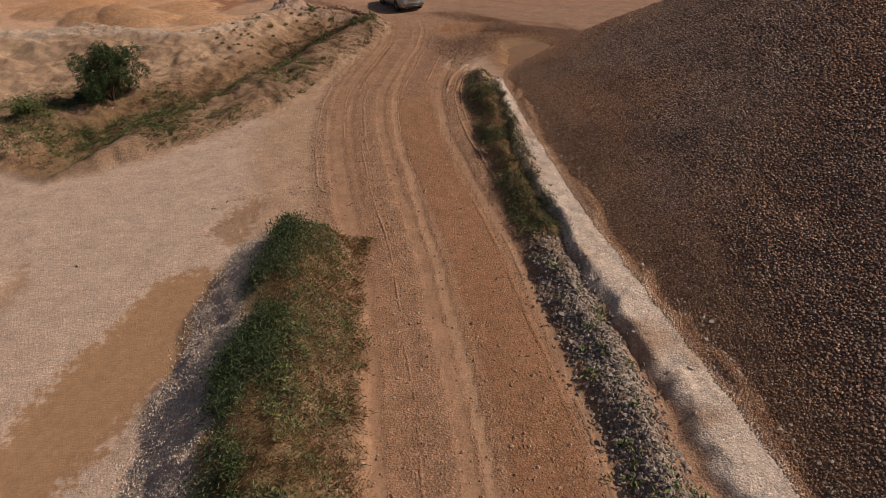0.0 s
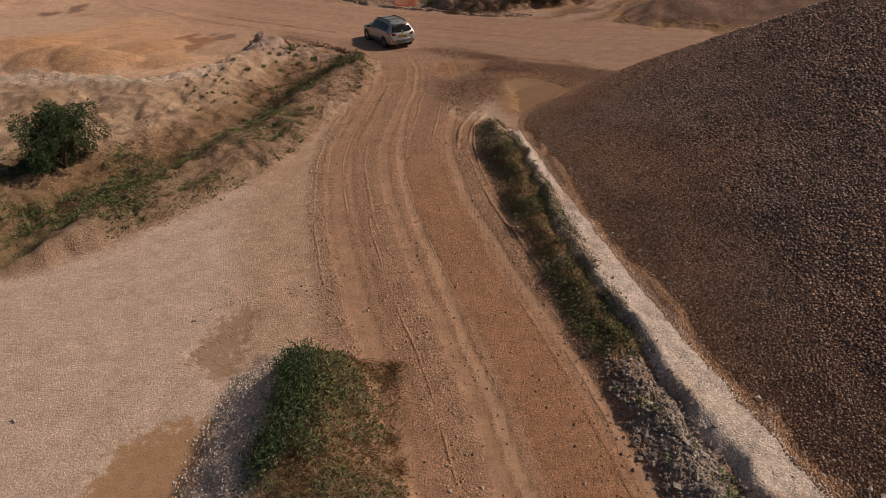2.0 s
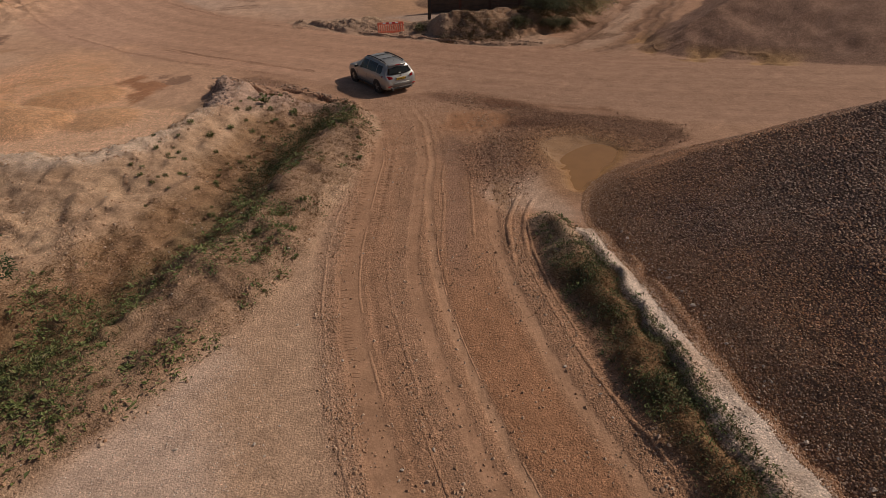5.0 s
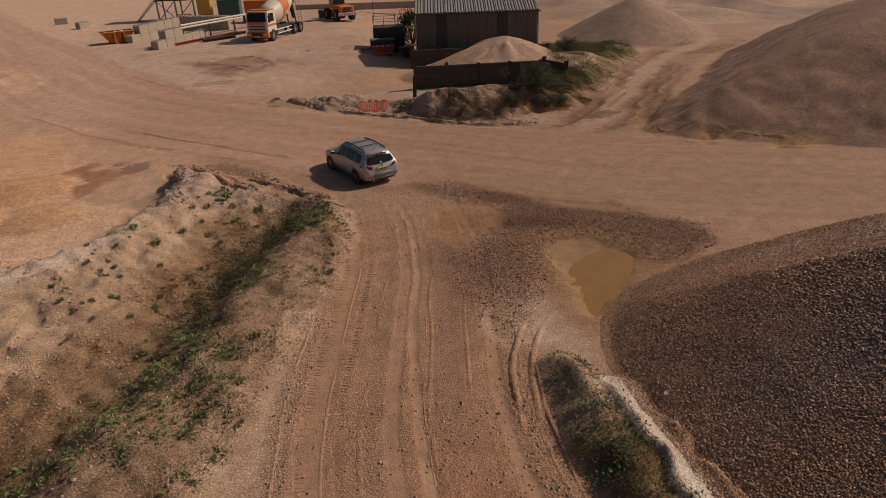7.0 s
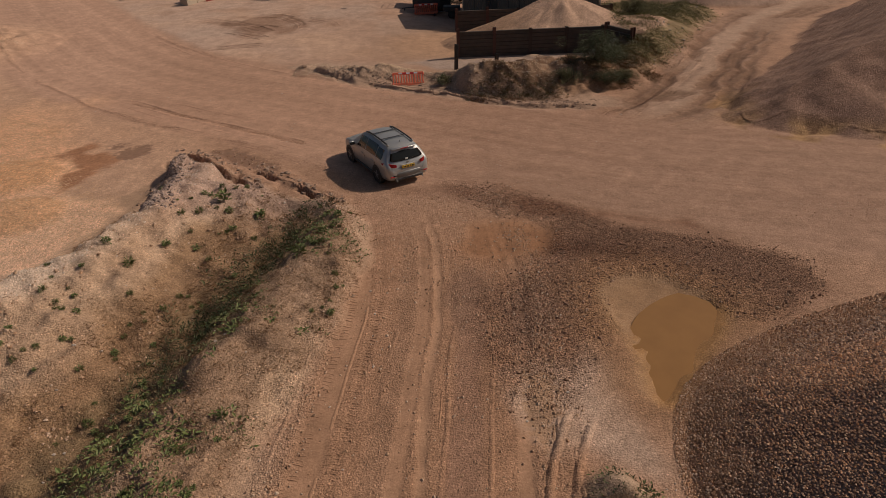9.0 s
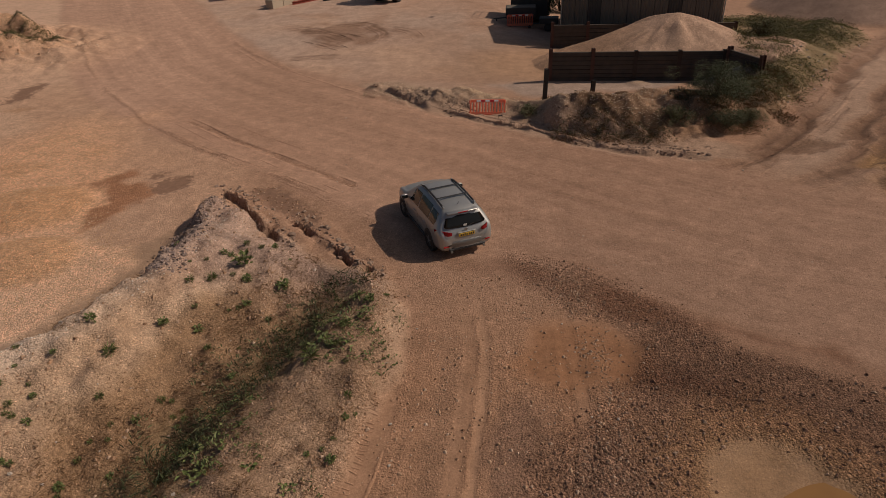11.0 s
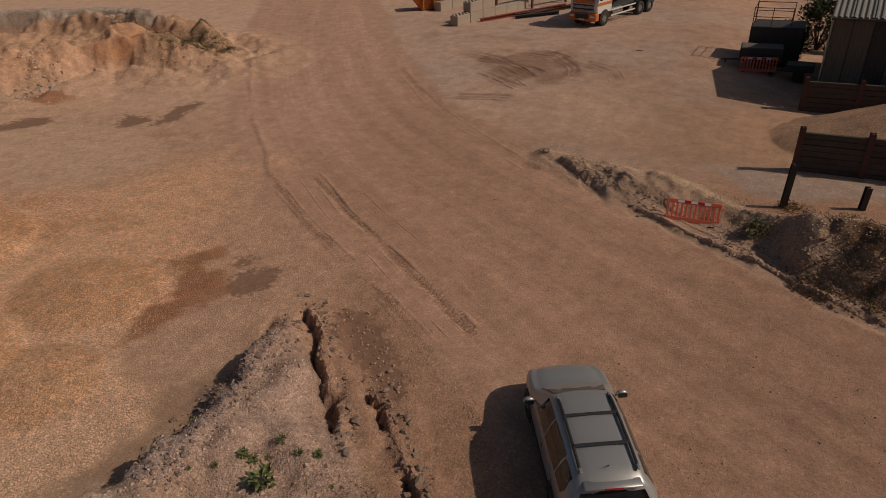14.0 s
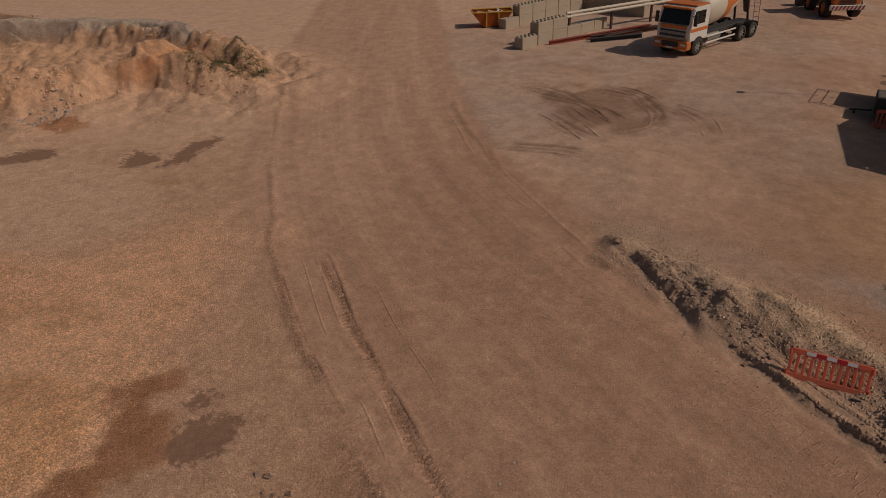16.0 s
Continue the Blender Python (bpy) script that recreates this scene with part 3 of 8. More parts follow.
    tint((0.68, 0.53, 0.42), bank * sstep(1.4, 0.3, np.abs(rd + 0.2)) * sstep(0.2, 0.6, rh) * 0.75)
    stony = stony + 0.18 * bank
    tipz = sstep(43.5, 47, y + 0.5 * mid) * sstep(0, 0.5, be)
    tint((0.45, 0.315, 0.255), 0.75 * tipz)
    jx, jy = x + 0.26 * fbm(x, y, 1.0, 4, 97, 0.62), y + 0.26 * fbm(x, y, 1.0, 4, 98, 0.62)
    for line, wd, dep, lift in ((CRACK, 0.16, 0.38, 0.14), (CRACK_EDGE, 0.13, 0.34, 0.09), (CRACK_SMALL, 0.12, 0.18, 0.08)):
        kd, ks = along(jx, jy, line)
        run = sstep(0.05, 0.5, ks) * (np.abs(kd) < 2)
        cut = sstep(wd, wd * 0.3, np.abs(kd)) * sstep(-0.7, 0.1, fbm(x, y, 1.1, 2, 91) + 0.25) * run
        z = z - dep * cut + lift * sstep(0.65, 0.2, np.abs(kd + 0.45)) * (0.5 + 0.9 * mid + 0.4 * fine) * run
        # fissures darkened inside: the shade of the recess as soil colour
        tint((0.16, 0.105, 0.08), 0.6 * cut)
    h, fd, fs, fw = ridge_height(jx, jy, FLANK, 1.2)
    z = z + h * (0.8 + 0.2 * fine) + 0.09 * fbm(x, y, 0.45, 2, 68) * sstep(0.02, 0.12, h)
    tint((0.36, 0.265, 0.225), 0.75 * sstep(0.05, 0.2, h))
    # weedy berm, verge and chalky ridge
    bd, bs, bp, bw = along(wx, wy, BERM)
    crest = 0.25 * bw
    u = np.where(bd > crest, 1 - (bd - crest) / (1.5 * bw), 1 - (crest - bd) / (1.2 * bw))
    h = bp * np.where(bd > crest, np.clip(u, 0, 1), np.minimum(1.7 * np.clip(u, 0, 1), 1)) * sstep(0, 1.2, bs)
    raise_to(h, 2, 0.12 * mid + 0.08 * fine)
    flank = sstep(0.5, 0.72, bd / bw + 0.15 * mid) * sstep(0.0, 0.15, h)
    tint((0.27, 0.17, 0.095), sstep(0.08, 0.4, h) * (1 - flank))
    tint((0.40, 0.255, 0.165), 0.7 * sstep(0.1, 0.3, h) * sstep(-0.2, -0.75, bd / bw + 0.4 * mid))
    tint((0.60, 0.455, 0.37), 0.9 * flank)
    stony = stony + 0.25 * flank
    h, vd, vs, vw = ridge_height(wx, wy, STRIP, 1.6)
    raise_to(h, 3, 0.08 * mid + 0.06 * fine)
    tint((0.26, 0.155, 0.08), sstep(0.05, 0.25, h) * sstep(13, 16, y))
    tint((0.50, 0.36, 0.26), 0.75 * sstep(0.05, 0.25, h) * sstep(28.0, 30.5, y) * sstep(-0.5, 0.2, mid + 0.2))
    tint((0.40, 0.33, 0.28), sstep(0.05, 0.25, h) * sstep(16, 13, y))
    h, cd, cs, cw = ridge_height(wx, wy, CHALK, 1.6)
    h = np.where(np.abs(cd) < cw, along(wx, wy, CHALK)[2] * np.clip((1 - np.abs(cd) / cw) * 2.6, 0, 1) * (0.85 - 0.25 * cd / cw), 0)
    chalk = sstep(0.03, 0.16, h)
    crumb = np.abs(fbm(x, y, 0.7, 3, 131))
    raise_to(h, 4, 0.035 * mid + 0.05 * fine + 0.07 * crumb * sstep(20, 15, y))
    tint((0.68, 0.55, 0.465), chalk)
    tint((0.52, 0.37, 0.275), 0.7 * chalk * sstep(0.1, 0.7, mid + 0.4 * fine))
    tint((0.44, 0.28, 0.19), 0.65 * chalk * sstep(15, 10, y) * sstep(0.2, 0.7, mid - cd * 0.5))
    stony = stony + 0.15 * chalk
    # gravel heap
    hp = inside(x + 0.12 * mid, y + 0.12 * fine, HEAP_TOE)
    h = np.clip(hp, 0, None) * 0.585
    h = np.where(h > 6, 6 + 2.8 * np.tanh((h - 6) / 4), h)
    z = z + h + np.where(hp > 0, 0.04 * big * sstep(0, 3, h) + 0.008 * fine, 0)
    region[hp > 0] = 5
    heap = sstep(-0.12, 0.12, hp)
    tint((0.30, 0.20, 0.155), heap)
    tint((0.44, 0.245, 0.14), heap * sstep(2.6, 0.4, hp + 1.0 * big) * 0.8)
    gul = fbm(x * 1.0 + 0.2 * y, y * 0.25, 2.2, 3, 19)
    tint((0.33, 0.215, 0.165), heap * sstep(0.25, 0.8, gul) * 0.4)
    stony = np.where(hp > 0, 0.55, stony)
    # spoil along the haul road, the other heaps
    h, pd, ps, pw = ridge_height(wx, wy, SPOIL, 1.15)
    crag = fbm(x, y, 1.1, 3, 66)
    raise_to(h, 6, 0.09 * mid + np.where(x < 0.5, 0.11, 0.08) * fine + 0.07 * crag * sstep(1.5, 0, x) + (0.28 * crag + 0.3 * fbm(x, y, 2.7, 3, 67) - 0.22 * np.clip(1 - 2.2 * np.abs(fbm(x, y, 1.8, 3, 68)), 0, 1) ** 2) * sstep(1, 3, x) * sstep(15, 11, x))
    tint((0.42, 0.295, 0.205), sstep(0.05, 0.4, h))
    tint((0.56, 0.40, 0.27), 0.8 * sstep(0.1, 0.4, h) * sstep(1, -1, x) * sstep(-6.4, -5, x))
    tint((0.50, 0.31, 0.20), 0.6 * sstep(0.1, 0.4, h) * sstep(2.0, 3.5, x) * sstep(14, 11, x) * sstep(0.0, 0.6, -mid))
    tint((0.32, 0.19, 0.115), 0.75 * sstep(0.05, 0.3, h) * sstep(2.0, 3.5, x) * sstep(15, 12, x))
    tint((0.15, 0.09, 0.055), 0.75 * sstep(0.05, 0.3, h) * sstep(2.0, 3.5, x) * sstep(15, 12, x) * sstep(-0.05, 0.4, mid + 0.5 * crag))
    tint((0.33, 0.23, 0.13), 0.6 * sstep(0.1, 0.4, h) * sstep(11, 14, x))
    kd2, ks2 = along(x + 0.2 * mid, y + 0.2 * fine, KERF)
    brk = sstep(-0.4, 0.3, fbm(x, y, 1.3, 2, 23) + 0.3)
    z = z - 0.1 * sstep(0.3, 0.1, np.abs(kd2)) * brk + 0.09 * sstep(0.45, 0.1, np.abs(kd2 - 0.5)) * brk * (0.7 + 0.5 * fine)
    tint((0.45, 0.315, 0.23), sstep(1.6, 0.8, np.abs(kd2 - 0.9)) * 0.8)
    sd_, ss_ = along(wx, wy, SIDE_TRACK)
    sidek = sstep(3.2, 2.2, np.abs(sd_)) * sstep(0, 4, ss_)
    tint((0.36, 0.23, 0.16), sidek)
    tint((0.50, 0.35, 0.26), 0.6 * sidek * sstep(1.0, 0.3, np.abs(sd_ + 0.3) + 0.4 * mid))
    for off in (-2.4, -1.6, 0.9, 1.7, 2.6):
        k = sstep(0.5, 0.12, np.abs(sd_ - off + 0.2 * mid)) * sidek * sstep(-0.4, 0.4, fbm(x, y, 4, 2, 17) + 0.1)
        z = z - 0.11 * k + 0.04 * sstep(0.35, 0.1, np.abs(sd_ - off - 0.5 + 0.4 * mid)) * sidek
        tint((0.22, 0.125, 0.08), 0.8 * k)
    for line in SIDE_RUTS:
        kd, ks = along(wx, wy, line)
        k = sstep(0.6, 0.1, np.abs(kd) + 0.25 * fine) * (np.abs(kd) < 2) * sstep(0, 2, ks) * sstep(-0.5, 0.2, mid + 0.25)
        z = z - 0.08 * k
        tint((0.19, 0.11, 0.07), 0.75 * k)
    tint((0.24, 0.175, 0.095), 0.9 * sstep(-0.6, 0.6, inside(wx, wy, SLOPE) + 0.5 * mid))
    tint((0.42, 0.335, 0.285), 0.75 * sstep(-0.5, 0.4, inside(wx, wy, CONCRETE_PAD) + 0.3 * mid))
    h2 = inside(wx, wy, HEAP2)
    h = np.clip(h2, 0, None) * 0.55
    h = np.where(h > 4, 4 + 2.2 * np.tanh((h - 4) / 3), h)
    z = z + h + np.where(h2 > 0, 0.03 * mid, 0)
    region[h2 > 0] = 7
    tint((0.33, 0.205, 0.15), sstep(-0.2, 0.3, h2))
    rill = fbm(x * 0.35 + y * 0.5, x * 0.1 - y * 0.06, 0.9, 3, 141)
    tint((0.42, 0.285, 0.215), 0.2 * sstep(0.2, 0.8, rill) * sstep(0.2, 1.5, h2))
    tint((0.24, 0.15, 0.11), 0.25 * sstep(0.2, 0.8, -rill) * sstep(0.2, 1.5, h2))
    stony = np.where(h2 > 0, 0.55, stony)
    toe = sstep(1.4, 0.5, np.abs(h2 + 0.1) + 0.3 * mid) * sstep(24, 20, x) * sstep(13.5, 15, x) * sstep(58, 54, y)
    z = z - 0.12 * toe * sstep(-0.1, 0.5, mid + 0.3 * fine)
    tint((0.50, 0.31, 0.14), 0.75 * toe * sstep(-0.3, 0.4, mid))
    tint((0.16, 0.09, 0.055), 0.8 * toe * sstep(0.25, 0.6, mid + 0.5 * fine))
    sc = inside(wx + 0.5 * mid, wy, SCARP)
    low = sstep(-33.5, -39.5, x)
    tall = 0.8 + 1.9 * low + 0.2 * big
    h = tall * np.minimum(np.clip(sc / 1.7, 0, 1) ** 0.8, 1.0) - (0.9 * sstep(2.0, 3.6, sc) * low)
    mr = np.hypot(x - MOUND[0] + 0.5 * mid, (y - MOUND[1]) * 0.9)
    scoop = np.hypot(x + 42.3, y - 72.2)
    h = h - 0.9 * sstep(1.5, 0.7, scoop) * sstep(0.3, 1.0, sc)
    h = np.maximum(h, (3.75 - 0.66 * np.sqrt(mr * mr + 0.6)) * sstep(0.0, 0.9, sc))
    gorge = np.abs(fbm(x * 0.8 + y * 0.3, y * 0.5, 1.5, 3, 79))
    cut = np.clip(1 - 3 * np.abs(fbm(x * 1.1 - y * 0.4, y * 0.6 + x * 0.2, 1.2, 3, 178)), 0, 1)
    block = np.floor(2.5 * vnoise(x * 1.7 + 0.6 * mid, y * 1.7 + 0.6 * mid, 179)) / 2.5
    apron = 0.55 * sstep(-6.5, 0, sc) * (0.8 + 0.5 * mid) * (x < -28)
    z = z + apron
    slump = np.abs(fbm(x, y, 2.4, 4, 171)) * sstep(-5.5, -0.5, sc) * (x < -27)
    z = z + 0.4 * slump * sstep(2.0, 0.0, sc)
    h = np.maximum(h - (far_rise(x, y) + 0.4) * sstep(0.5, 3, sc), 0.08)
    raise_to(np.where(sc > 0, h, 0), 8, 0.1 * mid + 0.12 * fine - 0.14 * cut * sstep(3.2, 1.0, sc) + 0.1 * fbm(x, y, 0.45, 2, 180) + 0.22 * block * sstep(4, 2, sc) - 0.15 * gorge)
    stony = stony + 0.3 * sstep(-6, 0, sc)
    tint((0.60, 0.395, 0.27), sstep(-7, 0, sc) * 0.8)
    tint((0.64, 0.40, 0.255), sstep(-0.3, 1, sc))
    tint((0.70, 0.36, 0.19), 0.85 * sstep(0.0, 0.6, sc) * sstep(3.6, 2.4, mr) * sstep(-0.5, 0.2, fine + 0.3 + x * 0.35 + 15.1))
    tint((0.50, 0.34, 0.24), 0.7 * sstep(0.0, 0.6, sc) * sstep(-37.8, -36.5, x) * sstep(-0.3, 0.3, fine))
    # shade of the clefts painted into the clay colour
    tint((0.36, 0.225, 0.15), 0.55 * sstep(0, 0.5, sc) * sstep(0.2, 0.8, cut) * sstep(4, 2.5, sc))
    tint((0.70, 0.47, 0.33), 0.45 * sstep(-5, -1, sc) * sstep(0.1, 0.6, fine + 0.4 * mid) * (x < -28))
    tint((0.52, 0.33, 0.21), 0.7 * sstep(0.5, 1.5, sc) * sstep(-0.2, 0.5, fine + 0.4 * mid))
    h, *_ = ridge_height(x + 0.25 * (wx - x), y + 0.25 * (wy - y), WALL2, 1.8)
    face = np.where(h > 0.02, 1.3 + 2.1 * np.clip(h * 1.1, 0, 1) + 0.15 * big + (0.08 * mid + 0.07 * fine) * sstep(0.1, 0.5, h), -9)
    region[(face > z) & (h > 0.06)] = 13
    z = np.maximum(z, face)
    tint((0.56, 0.45, 0.36), sstep(0.1, 0.6, h))
    tint((0.32, 0.255, 0.22), 0.7 * sstep(0.3, 0.8, h) * sstep(-46.8, -45.6, x + 0.5 * mid))
    px, py, ph = BAY_PILE
    r = np.hypot((x - px) * np.where(x < px, 0.58, 0.66), y - py)
    h = np.clip(ph + 0.1 - 0.6 * np.sqrt(r * r + 0.03) + 0.04 * mid + 0.3 * np.abs(fbm(np.arctan2(y - py, x - px) * 3, r * 0.25, 1.0, 2, 47)) * sstep(0, 1.5, r), 0, None)
    h = np.minimum(h, np.clip((76.0 + 0.02 * x - y) * 3, 0, None)) * (y > 67.9)
    region[h > 0.05] = 9
    z = z + h
    tint((0.52, 0.355, 0.26), sstep(0, 0.2, h))
    tint((0.48, 0.30, 0.19), sstep(6.5, 3, np.hypot(x - 3, (y - 71.5) * 1.2)) * 0.8)
    stony = stony + 0.35 * sstep(0, 0.2, h)
    for n, (fx, fy, fh, sl) in enumerate(FAR_HEAPS):
        r = np.hypot(x - fx, y - fy)
        h = np.clip(fh - sl * np.sqrt(r * r + 0.6) + 0.06 * mid, 0, None)
        z = z + h
        region[h > 0.05] = (10, 11, 12, 14)[n]
        tint(((0.38, 0.26, 0.20), (0.40, 0.28, 0.21), (0.24, 0.21, 0.19), (0.52, 0.35, 0.22))[n], sstep(0, 0.3, h))
    # churned far floor behind the heaps
    far_r = sstep(78, 92, y) * sstep(24, 34, x)
    tint((0.40, 0.275, 0.21), 0.8 * far_r)
    tint((0.30, 0.225, 0.19), 0.7 * far_r * sstep(-0.1, 0.5, big + 0.3 * mid))
    tint((0.52, 0.38, 0.29), 0.6 * far_r * sstep(0.1, 0.6, -big + 0.3 * mid))
    z = z + 1.2 * far_r * np.abs(fbm(x, y, 14, 3, 201)) * sstep(88, 100, y)
    # churned loops in the far yard; the shadows of their cut edges are tinted in
    fan = inside(wx, wy, [(-16, 80.6), (-13, 82.0), (-10.5, 81.2), (-9.2, 78.6), (-10.2, 76.8), (-13, 78.0)])
    tint((0.31, 0.19, 0.13), 0.75 * sstep(-0.8, 0.8, fan + 1.3 * mid + 0.6 * fine))
    for n, line in enumerate(LOOPS):
        ld, ls = along(x + 0.25 * mid, y + 0.25 * mid, line)
        total = sum(math.dist(a, b) for a, b in zip(line[:-1], line[1:]))
        ends_ = sstep(0, 1.2, ls) * sstep(total, total - 1.2, ls) * (np.abs(ld) < 3)
        for off, wd, dk_ in ((-0.2, 0.26, 0.85), (0.25, 0.2, 0.7), (0.7, 0.16, 0.5)):
            k = sstep(wd, 0.03, np.abs(ld - off + 0.12 * fbm(x, y, 2.5, 2, 90 + n))) * ends_ * sstep(-0.6, 0.3, fbm(x, y, 1.8, 2, 95) + 0.15) * dk_
            z = z - 0.035 * k + 0.018 * sstep(0.14, 0.04, np.abs(ld - off - wd - 0.06)) * ends_ * dk_
            # near-black tint stands for shadow along the tyre cuts
            tint((0.18, 0.105, 0.07), 0.85 * k)
    # damp and standing water
    dk = inside(wx, wy, DARK)
    tint((0.28, 0.155, 0.098), 0.8 * sstep(-1.3, 0.5, dk + 0.6 * mid) * (0.45 + 0.55 * sstep(0.5, 3.2, x + 0.8 * mid)))
    tint((0.18, 0.1, 0.064), 0.65 * sstep(-0.8, 0.5, dk + 0.4 * mid) * sstep(2.2, 4.5, x))
    for line, wd, c in ((BAND_A, 0.75, (0.21, 0.105, 0.062)), (BAND_B, 1.15, (0.135, 0.066, 0.04))):
        kd, ks = along(wx, wy, line)
        tint(c, 0.92 * (0.45 + 0.55 * sstep(-0.4, 0.4, fbm(x, y, 1.6, 3, 84) + 0.1)) * sstep(wd * 1.2, wd * 0.1, np.abs(kd) + 0.4 * mid) * (0.5 + 0.5 * sstep(-0.5, 1.5, x)) * (np.abs(kd) < 2) * sstep(0.0, 0.8, ks))
    for shape_ in (GRAVEL_A, GRAVEL_B):
        kn = inside(wx, wy, shape_)
        tint((0.28, 0.165, 0.112), 0.8 * sstep(-0.4, 0.4, kn + 0.3 * mid))
    stony = stony + 0.6 * sstep(-0.8, 0.1, dk)
    tint((0.60, 0.44, 0.34), 0.6 * sstep(-0.5, 0.4, inside(wx, wy, PALE_END) + 0.6 * mid) * (hp < 0))
    rd_ = inside(wx, wy, RED)
    tint((0.31, 0.15, 0.075), 0.75 * sstep(-0.6, 0.4, rd_ + 0.3 * mid))
    z = z - 0.04 * sstep(-0.4, 0.4, rd_)
    stony = stony - 0.5 * sstep(-0.3, 0.2, rd_)
    pn = inside(x + 0.1 * fine, y + 0.1 * fine, POND)
    z = z * (1 - 0.6 * sstep(-0.8, 0.2, pn) * (hp < 0)) - 0.12 * sstep(-0.45, 0.7, pn)
    wt = inside(x + 0.1 * fine, y + 0.1 * fine, WATER)
    tint((0.34, 0.19, 0.105), 0.85 * sstep(-1.8, -0.5, pn + 0.4 * mid) * (hp < 0))
    tint((0.34, 0.20, 0.105), 0.9 * sstep(-0.5, 0.1, pn + 0.2 * mid))
    tint((0.36, 0.19, 0.075), sstep(-0.4, 0.1, wt))
    z = z - 0.12 * sstep(-0.5, 0.6, wt + 0.7 * mid + 0.3 * fine)
    stony = stony * (1 - 0.8 * sstep(-0.2, 0.2, pn))
    damp = np.maximum(damp, 0.9 * sstep(-0.3, 0.1, pn))
    wet = np.zeros((*x.shape, 3))
    wet[..., 0] = -9
    for kind, w in WETS:
        wn = inside(wx, wy, w)
        if kind in ("red", "gutter"):
            k = sstep(-0.3, 0.3, wn + 0.35 * mid + 0.25 * fine)
            tint((0.40, 0.20, 0.11) if kind == "red" else (0.36, 0.235, 0.155), (0.95 if kind == "red" else 0.75) * k)
            damp = np.maximum(damp, (0.1 if kind == "red" else 0.2) * k)
            stony = stony * (1 - (0.1 if kind == "red" else 0.6) * k)
            continue
        near_w = wn > wet[..., 0]
        wet[near_w] = np.stack([np.clip(wn, -2, 2), np.full(x.shape, {"mud": 1.0, "scrape": 0.5}.get(kind, 0.0)), np.full(x.shape, {"mud": 0.85, "yard": 0.85, "scrape": 0.75, "faint": 0.5}[kind])], -1)[near_w]
        z = z - 0.03 * sstep(-0.2, 0.3, wn)
        stony = stony * (1 - 0.6 * sstep(-0.3, 0.3, wn))
    wet[..., 0] = np.clip(wet[..., 0], -2, 2)
    z = z + 0.005 * fine
    col[..., 1] *= 1 - 0.042 * sstep(44, 56, y)
    col[..., 2] *= 1 - 0.07 * sstep(44, 56, y)
    lane = np.where((track > haul)[..., None], np.stack([d, s, 0.8 * track], -1), np.stack([hd, hs + 37, haul], -1))
    lane[..., 2] *= (region >= 20)
    return z, region, np.clip(col, 0.01, 0.9), np.clip(stony, 0, 1), damp, lane, wet


def steps(spans):
    out = [spans[0][0]]
    for a, b, st in spans:
        n = max(1, int(round((b - a) / st)))
        out += [a + (b - a) * (i + 1) / n for i in range(n)]
    return np.array(out)


FINE = 0.13
XS = steps([(-2500, -400, 300), (-400, -120, 20), (-120, -60, 2.0), (-60, -47, 0.24), (-47, -28, 0.17), (-28, -24, 0.24), (-24, -18, 0.18), (-18, -6, FINE), (-6, 5.6, 0.09), (5.6, 9, FINE), (9, 26, 0.22), (26, 60, 0.5), (60, 120, 2), (120, 400, 20), (400, 2500, 300)])
YS = steps([(-600, -60, 60), (-60, -8, 3), (-8, 5, 0.4), (5, 66, FINE), (66, 84, 0.15), (84, 90, 0.25), (90, 125, 0.5), (125, 200, 3), (200, 500, 20), (500, 3500, 300)])
GX, GY = np.meshgrid(XS, YS)
GZ, REGION, COL, STONY, DAMP, LANE, WET = land(GX, GY)


def surface_z(x, y):
    i = np.clip(np.searchsorted(XS, x) - 1, 0, len(XS) - 2)
    j = np.clip(np.searchsorted(YS, y) - 1, 0, len(YS) - 2)
    u, v = (x - XS[i]) / (XS[i + 1] - XS[i]), (y - YS[j]) / (YS[j + 1] - YS[j])
    return (GZ[j, i] * (1 - u) + GZ[j, i + 1] * u) * (1 - v) + (GZ[j + 1, i] * (1 - u) + GZ[j + 1, i + 1] * u) * v


LAND = {}


def soil_attributes(me, col, stony, damp, lane, wet):
    """What the soil material reads, for every vertex of a mesh."""
    c = np.ones((len(col), 4), np.float32)
    c[:, :3] = col
    me.attributes.new("soil", "FLOAT_COLOR", "POINT").data.foreach_set("color", c.ravel())
    for key, src in (("stony", stony), ("damp", damp)):
        me.attributes.new(key, "FLOAT", "POINT").data.foreach_set("value", src.astype(np.float32))
    for key, src in (("lane", lane), ("wet", wet)):
        me.attributes.new(key, "FLOAT_VECTOR", "POINT").data.foreach_set("vector", src.astype(np.float32).ravel())


